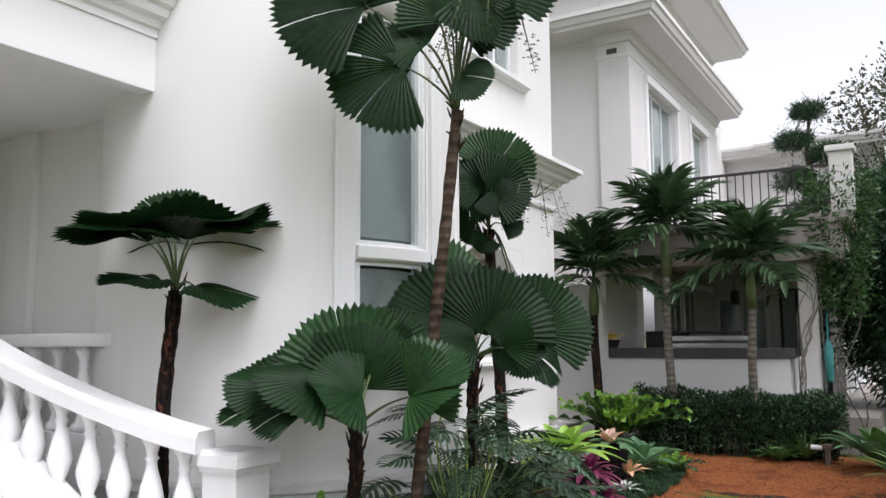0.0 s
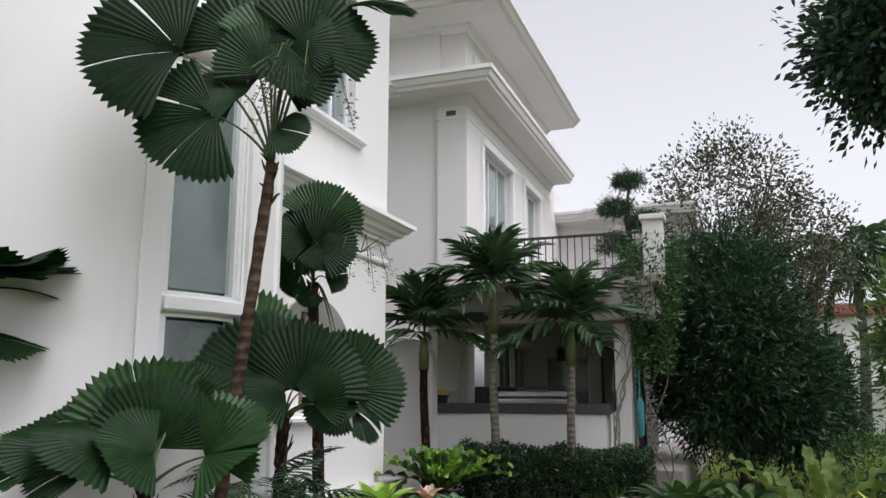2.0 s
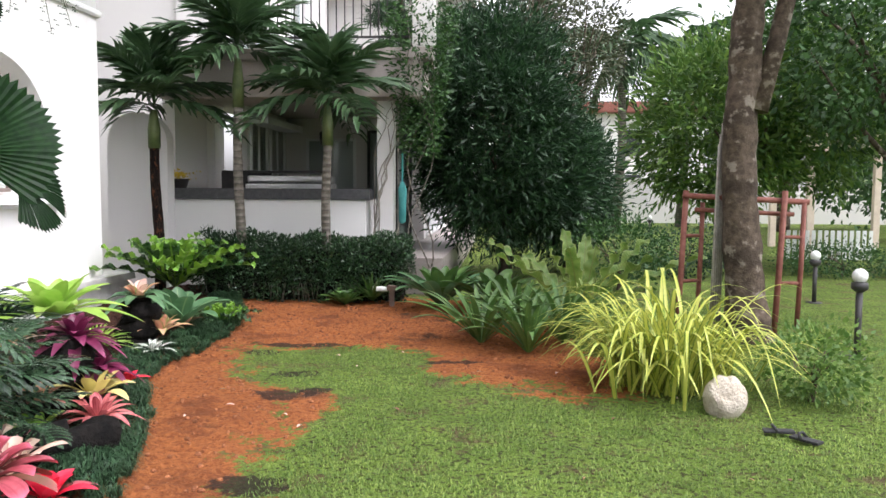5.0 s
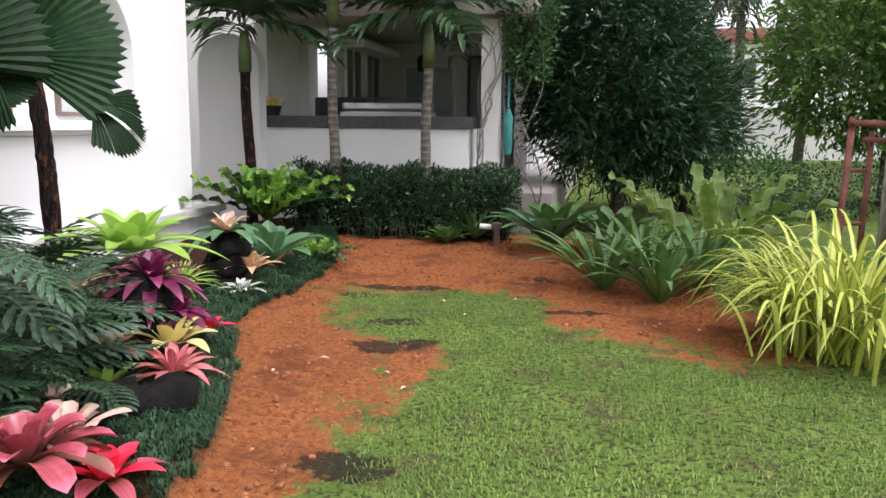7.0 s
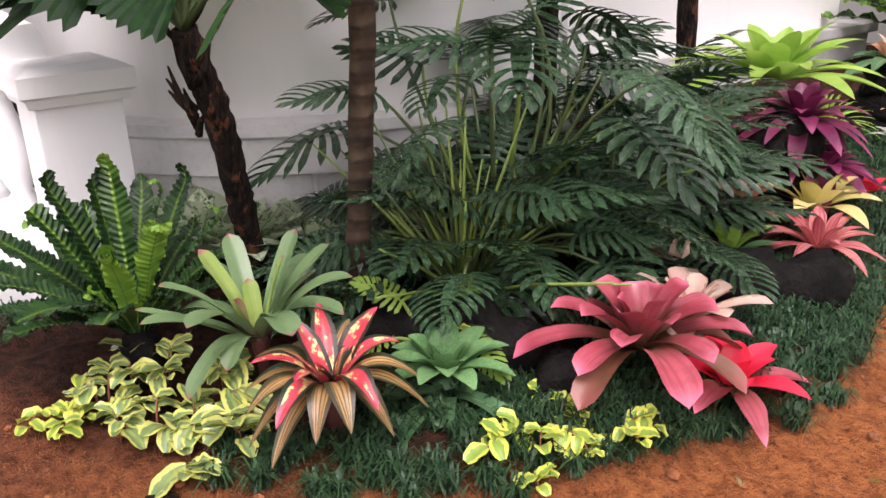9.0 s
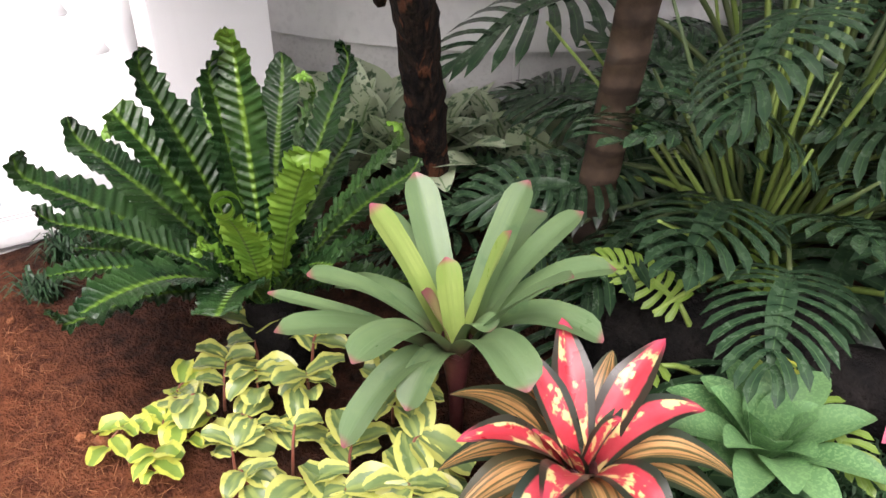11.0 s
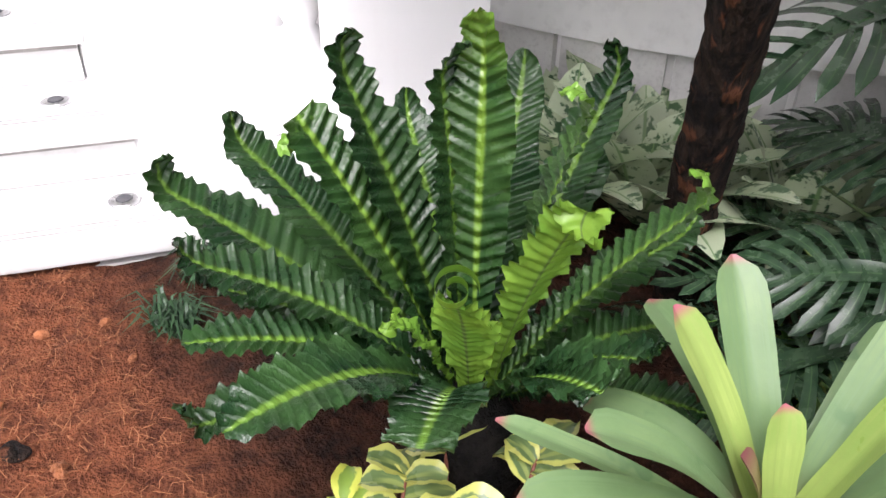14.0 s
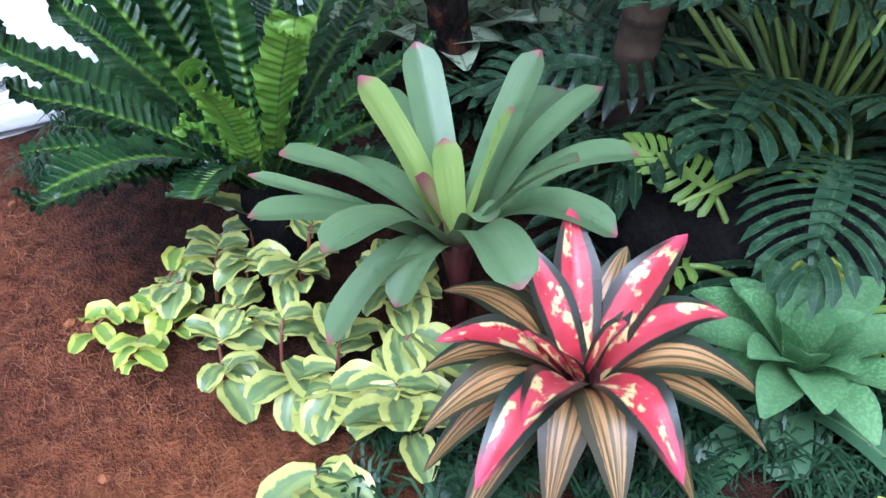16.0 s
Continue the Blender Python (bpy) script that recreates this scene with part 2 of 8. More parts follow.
BROM_YELLOW = leaf("yellow_green_bromeliad_leaf", (0.25, 0.37, 0.09), (0.36, 0.46, 0.13), tip=((0.44, 0.10, 0.16), 0.92), base=((0.30, 0.16, 0.07), 0.2), stripes=((0.29, 0.39, 0.105), 9.0), rough=0.34, share=0.25, vary=0.15, spec=0.5)
BROM_RED = leaf("red_striped_bromeliad_leaf", (0.50, 0.03, 0.045), (0.66, 0.09, 0.12), margin=((0.016, 0.032, 0.020), 0.62, 0.12), blotch=((0.78, 0.66, 0.28), 3.2, 0.55, "uv"), base=((0.06, 0.015, 0.015), 0.22), tip=((0.60, 0.06, 0.12), 0.8), rough=0.32, share=0.15, vary=0.2, spec=0.5)
BROM_TAN = leaf("orange_striped_bromeliad_leaf", (0.46, 0.22, 0.08), (0.60, 0.36, 0.15), margin=((0.020, 0.040, 0.022), 0.58, 0.12), stripes=((0.10, 0.09, 0.035), 11.0), base=((0.06, 0.03, 0.02), 0.25), rough=0.36, share=0.15, vary=0.35)
BROM_LIME = leaf("mottled_green_bromeliad_leaf", (0.10, 0.24, 0.09), (0.16, 0.32, 0.13), blotch=((0.20, 0.38, 0.15), 190.0, 0.52), rough=0.4, vary=0.3)
BROM_PINK = leaf("dusty_pink_bromeliad_leaf", (0.30, 0.040, 0.060), (0.50, 0.11, 0.14), base=((0.10, 0.075, 0.025), 0.72), tip=((0.72, 0.17, 0.26), 0.80), stripes=((0.36, 0.055, 0.08), 7.0), rough=0.34, share=0.2, vary=0.3, spec=0.5)
BROM_BROWN = leaf("brown_pink_bromeliad_leaf", (0.17, 0.075, 0.04), (0.27, 0.11, 0.075), base=((0.05, 0.05, 0.02), 0.5), tip=((0.40, 0.12, 0.11), 0.7), rough=0.38, vary=0.3)
BROM_HOT = leaf("scarlet_bromeliad_leaf", (0.78, 0.02, 0.06), (0.88, 0.05, 0.10), base=((0.5, 0.02, 0.05), 0.2), rough=0.4, share=0.25, vary=0.2)
BROM_PALE = leaf("cream_pink_bromeliad_leaf", (0.75, 0.48, 0.42), (0.80, 0.66, 0.52), margin=((0.50, 0.30, 0.22), 0.8), rough=0.45, vary=0.2)
BROM_CORAL = leaf("coral_bromeliad_leaf", (0.72, 0.30, 0.20), (0.80, 0.50, 0.34), margin=((0.40, 0.45, 0.14), 0.75), rough=0.42, vary=0.3)
BROM_ROSE = leaf("rose_red_bromeliad_leaf", (0.58, 0.14, 0.16), (0.70, 0.28, 0.26), stripes=((0.40, 0.06, 0.08), 6.0), rough=0.42, vary=0.25)
BROM_BUTTER = leaf("butter_yellow_bromeliad_leaf", (0.72, 0.62, 0.20), (0.78, 0.68, 0.30), tip=((0.7, 0.42, 0.25), 0.85), base=((0.4, 0.5, 0.12), 0.3), rough=0.42, vary=0.2)
BROM_PURPLE = leaf("plum_purple_bromeliad_leaf", (0.11, 0.012, 0.045), (0.24, 0.03, 0.10), tip=((0.42, 0.08, 0.2), 0.7), rough=0.38, vary=0.35)
BROM_APPLE = leaf("apple_green_bromeliad_leaf", (0.30, 0.52, 0.07), (0.42, 0.62, 0.13), tip=((0.6, 0.25, 0.2), 0.93), base=((0.45, 0.62, 0.2), 0.3), rough=0.42, share=0.35, vary=0.2)
BROM_STRIPED = leaf("white_striped_bromeliad_leaf", (0.70, 0.72, 0.68), (0.80, 0.80, 0.76), stripes=((0.10, 0.16, 0.10), 4.0), rough=0.45, vary=0.15)
GREYGREEN = leaf("grey_green_broad_leaf", (0.07, 0.17, 0.075), (0.12, 0.24, 0.11), rib=(0.20, 0.32, 0.14), rough=0.45)
PEPPER = leaf("cream_edged_round_leaf", (0.12, 0.19, 0.075), (0.20, 0.29, 0.11), margin=((0.58, 0.60, 0.16), 0.58, 0.5), stripes=((0.30, 0.38, 0.12), 3.0), rough=0.3, share=0.2, vary=0.2, spec=0.5)
PEPPER_GREEN = leaf("green_round_leaf", (0.10, 0.22, 0.05), (0.17, 0.30, 0.07), margin=((0.34, 0.42, 0.10), 0.8), rough=0.36, vary=0.4)
PEPPER_YELLOW = leaf("yellow_edged_round_leaf", (0.20, 0.34, 0.06), (0.30, 0.44, 0.08), margin=((0.66, 0.70, 0.12), 0.5), rough=0.34, share=0.25, vary=0.25)
XANADU = leaf("cut_philodendron_leaf", (0.022, 0.056, 0.028), (0.054, 0.108, 0.052), rib=(0.08, 0.16, 0.065), rough=0.25, share=0.14, spec=0.6, vary=0.55)
XANADU_LIGHT = leaf("young_philodendron_leaf", (0.19, 0.32, 0.05), (0.26, 0.40, 0.07), rib=(0.30, 0.44, 0.12), rough=0.34, share=0.3)
AGLAO = leaf("white_mottled_leaf", (0.50, 0.60, 0.38), (0.62, 0.70, 0.50), blotch=((0.05, 0.13, 0.05), 30.0, 0.55), rib=(0.2, 0.34, 0.14), rough=0.4, vary=0.4)
SPIDER = leaf("yellow_striped_grass_leaf", (0.52, 0.56, 0.09), (0.66, 0.66, 0.16), margin=((0.14, 0.26, 0.04), 0.72), rough=0.42, share=0.3, vary=0.35)
STRAP = leaf("dark_green_strap_leaf", (0.055, 0.130, 0.030), (0.115, 0.215, 0.050), rib=(0.09, 0.2, 0.07), rough=0.42, share=0.2)
NESTY = leaf("yellow_green_broad_frond", (0.13, 0.25, 0.045), (0.26, 0.36, 0.08), rib=(0.20, 0.22, 0.06), margin=((0.34, 0.42, 0.14), 0.88), rough=0.42, ribs=0.3, share=0.3)


def island_leaf(name, c1, c2, rough=0.45, share=0.25):
    """Leaves joined in one crown: each takes its own tone."""
    k = Nodes(name, rough, 0.4)
    r = k.node("NewGeometry").outputs["Random Per Island"]
    col = k.mix(k.span(r, 0.1, 0.9), c1, c2)
    col = k.mix(k.span(k.noise(0.8, 3.0), 0.3, 0.7, 0.0, 0.5), col, tuple(x * 0.6 for x in c1))
    k.colour(col)
    k.thin(col, share)
    return k.m


CROWN_DARK = island_leaf("dark_podocarpus_leaf", (0.014, 0.042, 0.018), (0.045, 0.11, 0.04))
CROWN_MID = island_leaf("garden_tree_leaf", (0.03, 0.085, 0.022), (0.07, 0.16, 0.04))
CROWN_LIGHT = island_leaf("sunlit_tree_leaf", (0.08, 0.17, 0.035), (0.17, 0.28, 0.06), share=0.35)
CROWN_LEAFY = island_leaf("glossy_broad_tree_leaf", (0.065, 0.15, 0.03), (0.18, 0.30, 0.06), 0.38, 0.35)
CROWN_AIRY = island_leaf("small_open_tree_leaf", (0.05, 0.065, 0.035), (0.09, 0.10, 0.05))
CROWN_BIG = island_leaf("large_round_tree_leaf", (0.025, 0.06, 0.035), (0.05, 0.11, 0.05))
HEDGE = island_leaf("clipped_hedge_leaf", (0.016, 0.045, 0.018), (0.04, 0.09, 0.032), 0.38, 0.15)
MONDO_STUFF = island_leaf("mondo_grass_blades", (0.014, 0.042, 0.018), (0.050, 0.112, 0.048), 0.4, 0.1)
GRASS_STUFF = island_leaf("lawn_grass_blades", (0.09, 0.165, 0.028), (0.27, 0.37, 0.08), 0.55, 0.3)
FLOWER = island_leaf("yellow_petals", (0.7, 0.5, 0.03), (0.8, 0.6, 0.06))
COIR = island_leaf("coir_fibre", (0.20, 0.065, 0.025), (0.50, 0.21, 0.09), 0.8, 0.1)


def ground_skin():
    """Lawn, red coir mulch and dark bed soil, deepened for shade, by their shares on the sheet."""
    k = Nodes("garden_ground", 0.95, 0.15)
    v = k.coord()
    coir = k.node("Attribute")
    coir.attribute_name = "coir"
    bed = k.node("Attribute")
    bed.attribute_name = "bed"
    n1, n2, n3 = k.noise(3.0, 5.0, v), k.noise(28.0, 5.0, v), k.noise(160.0, 3.0, v)
    grass = k.mix(k.span(n1, 0.3, 0.7), (0.12, 0.20, 0.035), (0.20, 0.29, 0.055))
    grass = k.mix(k.span(n2, 0.46, 0.62, 0.0, 0.9), grass, (0.055, 0.050, 0.025))
    grass = k.mix(k.span(k.noise(2.3, 6.0, v, 0.75), 0.52, 0.64, 0.0, 0.8), grass, (0.13, 0.085, 0.055))
    burnt = k.span(k.noise(1.1, 3.0, v), 0.60, 0.70, 0.0, 0.8)
    mulch = k.mix(k.span(n2, 0.25, 0.7), (0.24, 0.072, 0.024), (0.52, 0.18, 0.06))
    mulch = k.mix(k.span(n3, 0.5, 0.8, 0.0, 0.6), mulch, (0.60, 0.25, 0.10))
    mulch = k.mix(k.span(k.noise(55.0, 5.0, v, 0.7), 0.53, 0.68, 0.0, 0.85), mulch, (0.085, 0.028, 0.014))
    mulch = k.mix(k.span(k.noise(1.6, 4.0, v), 0.50, 0.72, 0.0, 0.75), mulch, (0.15, 0.048, 0.022))
    # dark soil, taken darker still for the deep shade below the plants
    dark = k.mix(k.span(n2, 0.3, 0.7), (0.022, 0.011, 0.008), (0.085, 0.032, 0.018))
    damp = k.node("Attribute")
    damp.attribute_name = "damp"
    wet = k.mix(k.span(n2, 0.25, 0.7), (0.085, 0.026, 0.014), (0.24, 0.080, 0.036))
    wet = k.mix(k.span(n3, 0.5, 0.8, 0.0, 0.5), wet, (0.34, 0.13, 0.06))
    mulch = k.mix(damp.outputs["Fac"], mulch, wet)
    rag = k.math("ADD", k.math("MULTIPLY", k.math("SUBTRACT", n2, 0.5), 0.9), k.math("MULTIPLY", k.math("SUBTRACT", k.noise(5.5, 4.0, v), 0.5), 1.5))
    edge = k.span(k.math("ADD", coir.outputs["Fac"], rag), 0.38, 0.62)
    col = k.mix(edge, grass, mulch)
    col = k.mix(k.math("MULTIPLY", burnt, k.span(coir.outputs["Fac"], 0.25, 0.5)), col, (0.05, 0.032, 0.024))
    ash = k.node("Attribute")
    ash.attribute_name = "ash"
    spread = k.math("ADD", ash.outputs["Fac"], k.math("MULTIPLY", k.math("SUBTRACT", k.noise(9.0, 5.0, v, 0.7), 0.5), 1.3))
    col = k.mix(k.span(spread, 0.42, 0.60, 0.0, 0.88), col, (0.035, 0.024, 0.02))
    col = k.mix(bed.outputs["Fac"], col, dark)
    k.colour(col)
    k.bump(k.math("ADD", k.math("ADD", n2, k.math("MULTIPLY", k.noise(9.0, 4.0, v), 1.6)), k.math("MULTIPLY", n3, 0.6)), 1.0, 0.05)
    return k.m


GROUND = ground_skin()


# ---- building helpers ----
def from_arrays(name, verts, faces, material, uv=None, smooth=True):
    me = bpy.data.meshes.new(name)
    me.from_pydata([tuple(map(float, v)) for v in verts], [], [tuple(map(int, f)) for f in faces])
    if uv is not None:
        layer = me.uv_layers.new(name="UVMap")
        idx = np.empty(len(me.loops), np.int32)
        me.loops.foreach_get("vertex_index", idx)
        layer.data.foreach_set("uv", np.asarray(uv, np.float32)[idx].ravel())
    if smooth:
        me.polygons.foreach_set("use_smooth", np.ones(len(me.polygons), bool))
    me.materials.append(material)
    me.update()
    return me


def thing(name, label, category, group="", kind="", at=(0, 0, 0)):
    ob = new(name)
    ob.location = at
    ob.empty_display_size = 0.1
    return tagged(ob, label, category, group, kind)


def part(name, bm, material, parent, label=""):
    me = bpy.data.meshes.new(name)
    bm.to_mesh(me)
    bm.free()
    me.materials.append(material)
    return mesh_part(name, me, parent, label)


def mesh_part(name, me, parent, label="", at=None):
    ob = new(name, me)
    ob.parent = parent
    if at is not None:
        ob.matrix_basis = at
    return tagged(ob, label) if label else ob


def solid(name, bm, material, label="", category="", kind="structure"):
    me = bpy.data.meshes.new(name)
    bm.to_mesh(me)
    bm.free()
    me.materials.append(material)
    return tagged(new(name, me), label, category, "", kind)


def box(lo, hi, bevel=0.0, bm=None):
    bm = bm or bmesh.new()
    lo, hi = Vector(lo), Vector(hi)
    r = bmesh.ops.create_cube(bm, size=1.0, matrix=Matrix.LocRotScale((lo + hi) / 2, None, hi - lo))
    if bevel:
        es = list({e for v in r["verts"] for e in v.link_edges})
        bmesh.ops.bevel(bm, geom=es, offset=bevel, segments=2, affect="EDGES", profile=0.7)
    return bm


def tube(path, radii, n=10, bm=None, cap=True):
    """A round bar along a path, with a radius at each point."""
    bm = bm or bmesh.new()
    path = [Vector(p) for p in path]
    rings = []
    for i, p in enumerate(path):
        d = (path[min(i + 1, len(path) - 1)] - path[max(i - 1, 0)]).normalized()
        a = d.orthogonal().normalized() if i == 0 else (rings_a - d * rings_a.dot(d)).normalized()
        rings_a = a
        b = d.cross(a)
        r = radii[i] if isinstance(radii, (list, tuple)) else radii
        rings.append([bm.verts.new(p + (a * math.cos(q) + b * math.sin(q)) * r) for q in np.linspace(0, 2 * math.pi, n, endpoint=False)])
    for r0, r1 in zip(rings, rings[1:]):
        for j in range(n):
            f = bm.faces.new((r0[j], r0[(j + 1) % n], r1[(j + 1) % n], r1[j]))
            f.smooth = True
    if cap:
        bm.faces.new(list(reversed(rings[0])))
        bm.faces.new(rings[-1])
    return bm


def lathe(profile, n=18, bm=None, at=(0, 0, 0)):
    """A turned body from (radius, height) pairs."""
    bm = bm or bmesh.new()
    rings = [[bm.verts.new((at[0] + r * math.cos(q), at[1] + r * math.sin(q), at[2] + z)) for q in np.linspace(0, 2 * math.pi, n, endpoint=False)] for r, z in profile]
    for r0, r1 in zip(rings, rings[1:]):
        for j in range(n):
            f = bm.faces.new((r0[j], r0[(j + 1) % n], r1[(j + 1) % n], r1[j]))
            f.smooth = True
    bm.faces.new(list(reversed(rings[0])))
    bm.faces.new(rings[-1])
    return bm


def moulding(profile, path, bm=None):
    """Sweeps a profile of (outward, height) pairs along a level path of (x, y), outward to the path's right."""
    bm = bm or bmesh.new()
    path = [Vector((*p, 0)) for p in path]
    rows = []
    for i, p in enumerate(path):
        d0 = (p - path[i - 1]).normalized() if i else None
        d1 = (path[i + 1] - p).normalized() if i + 1 < len(path) else None
        d0, d1 = d0 or d1, d1 or d0
        o = Vector((d0.y + d1.y, -d0.x - d1.x, 0)).normalized()
        k = 1.0 / max(0.3, o.dot(Vector((d0.y, -d0.x, 0))))
        rows.append([bm.verts.new(p + o * (q * k) + Vector((0, 0, z))) for q, z in profile])
    n = len(profile)
    for r0, r1 in zip(rows, rows[1:]):
        for j in range(n):
            bm.faces.new((r0[j], r1[j], r1[(j + 1) % n], r0[(j + 1) % n]))
    bm.faces.new(rows[0])
    bm.faces.new(list(reversed(rows[-1])))
    return bm


CORNICE = [(-0.02, 0), (0.05, 0), (0.05, 0.05), (0.09, 0.06), (0.11, 0.10), (0.18, 0.12), (0.20, 0.17), (0.26, 0.19), (0.28, 0.24), (0.34, 0.25), (0.34, 0.31), (-0.02, 0.36)]
BELT = [(-0.02, 0), (0.03, 0), (0.05, 0.03), (0.05, 0.07), (0.02, 0.10), (-0.02, 0.10)]
SILL = [(-0.02, 0), (0.05, 0), (0.07, 0.04), (0.13, 0.05), (0.13, 0.10), (-0.02, 0.13)]


def scaled(profile, k, kz, z):
    return [(q * k, z + h * kz) for q, h in profile]


DRUM, RADIUS = (-5.22, 7.04), 1.46


def arc(a0, a1, n, r=RADIUS):
    return [(DRUM[0] + r * math.cos(radians(a)), DRUM[1] + r * math.sin(radians(a))) for a in np.linspace(a0, a1, n)]


def drum_wall():
    """The round bay: a thick curved wall with two tall window openings."""
    angles = sorted(set(list(range(-180, 34, 6)) + [-28.5, -2, 0, 33]))
    levels = [0.0, 0.62, 1.55, 2.13, 2.25, 3.95, 4.40, 6.2, 9.6]
    holes = [(-28.5, -2, 1.55, 2.13), (-28.5, -2, 2.25, 3.95), (-28.5, -2, 4.40, 6.2)]
    bm = bmesh.new()
    grid = {}

    def v(a, z, inner):
        if (a, z, inner) not in grid:
            r = RADIUS - (0.14 if inner else 0)
            grid[a, z, inner] = bm.verts.new((DRUM[0] + r * math.cos(radians(a)), DRUM[1] + r * math.sin(radians(a)), z))
        return grid[a, z, inner]

    def open_at(a0, a1, z0, z1):
        return any(a0 >= h[0] and a1 <= h[1] and z0 >= h[2] and z1 <= h[3] for h in holes)

    cells = [(a0, a1, z0, z1) for a0, a1 in zip(angles, angles[1:]) for z0, z1 in zip(levels, levels[1:])]
    for a0, a1, z0, z1 in cells:
        if open_at(a0, a1, z0, z1):
            continue
        for inner in (False, True):
            q = [v(a0, z0, inner), v(a1, z0, inner), v(a1, z1, inner), v(a0, z1, inner)]
            bm.faces.new(q[::-1] if inner else q).smooth = True
    for h in holes:
        inside = [a for a in angles if h[0] <= a <= h[1]]
        for z in (h[2], h[3]):
            for a0, a1 in zip(inside, inside[1:]):
                bm.faces.new((v(a0, z, False), v(a1, z, False), v(a1, z, True), v(a0, z, True)))
        for a in (h[0], h[1]):
            bm.faces.new((v(a, h[2], False), v(a, h[3], False), v(a, h[3], True), v(a, h[2], True)))
    for a in (angles[0], angles[-1]):
        for z0, z1 in zip(levels, levels[1:]):
            bm.faces.new((v(a, z0, False), v(a, z1, False), v(a, z1, True), v(a, z0, True)))
    bmesh.ops.recalc_face_normals(bm, faces=bm.faces)
    return solid("wall_round_bay", bm, WHITE, "smooth white painted round bay of the villa", "wall")


drum_wall()
solid("trim_bay_plinth", moulding([(-0.02, 0.44), (0.05, 0.44), (0.05, 0.58), (0.09, 0.60), (0.09, 0.645), (-0.02, 0.66)], arc(-150, 33, 50)), MARBLE, "pale stone ledge round the foot of the bay", "trim")
solid("trim_bay_sill", moulding(scaled(SILL, 0.9, 1.0, 1.40), arc(-33, 33, 20)), TRIM, "white moulded sill band under the curved window", "trim")
solid("trim_bay_pilaster", moulding([(0.0, 1.53), (0.035, 1.53), (0.035, 9.5), (0.0, 9.5)], arc(-1.2, 5, 4)), TRIM, "flat white strip beside the curved window", "trim")
solid("trim_bay_jamb", moulding([(0.0, 1.53), (0.035, 1.53), (0.035, 9.5), (0.0, 9.5)], arc(-35, -29.3, 4)), TRIM, "flat white strip beside the curved window", "trim")
solid("trim_bay_edge", moulding([(0.0, 0.66), (0.03, 0.66), (0.03, 9.5), (0.0, 9.5)], arc(22, 32.5, 4)), TRIM, "flat white strip at the end of the bay", "trim")

skirt = thing("bay_skirting", "grey-white stone slabs below the bay's ledge", "skirting", kind="structure")
for i in range(15):
    a = -120 + i * 10
    bm = moulding([(-0.01, 0.0), (0.02, 0.0), (0.02, 0.43), (-0.01, 0.43)], arc(a + 0.35, a + 9.65, 4))
    part("panel", bm, LEDGE, skirt)


def curved_window(name, a0, a1, z0, z1, back):
    w = thing(name, "tall curved grey-green window pane in a white frame", "window", kind="structure")
    part("window_frame", moulding([(-0.08, z0), (-0.02, z0), (-0.02, z0 + 0.028), (-0.08, z0 + 0.028)], arc(a0, a1, 8)), PVC, w)
    part("window_frame", moulding([(-0.08, z1 - 0.028), (-0.02, z1 - 0.028), (-0.02, z1), (-0.08, z1)], arc(a0, a1, 8)), PVC, w)
    for b0, b1 in ((a0, a0 + 1.6), (a1 - 3.2, a1 - 1.8), (a1 - 1.6, a1)):
        part("window_frame", moulding([(-0.085, z0 + 0.028), (-0.015, z0 + 0.028), (-0.015, z1 - 0.028), (-0.085, z1 - 0.028)], arc(b0, b1, 3)), PVC, w)
    p = part("pane", moulding([(-0.056, z0 + 0.05), (-0.05, z0 + 0.05), (-0.05, z1 - 0.05), (-0.056, z1 - 0.05)], arc(a0 + 1.6, a1 - 1.7, 10)), GLASS, w)
    p.visible_shadow = False
    blind = moulding([(-0.20, z0 - 0.02), (-0.19, z0 - 0.02), (-0.19, z1 + 0.02), (-0.20, z1 + 0.02)], arc(a0 - 3, a1 + 3, 10))
    part("blind", blind, back, w, "plain blind behind the glass")


curved_window("window_1", -28.5, -2, 1.55, 2.13, DARKBLIND)
curved_window("window_2", -28.5, -2, 2.25, 3.95, CURTAIN)
curved_window("window_3", -28.5, -2, 4.40, 6.2, CURTAIN)
solid("trim_bay_transom", moulding([(-0.10, 2.13), (0.02, 2.135), (0.04, 2.15), (0.04, 2.23), (-0.10, 2.245)], arc(-28.4, -2.1, 10)), TRIM, "white curved transom between the panes", "trim")


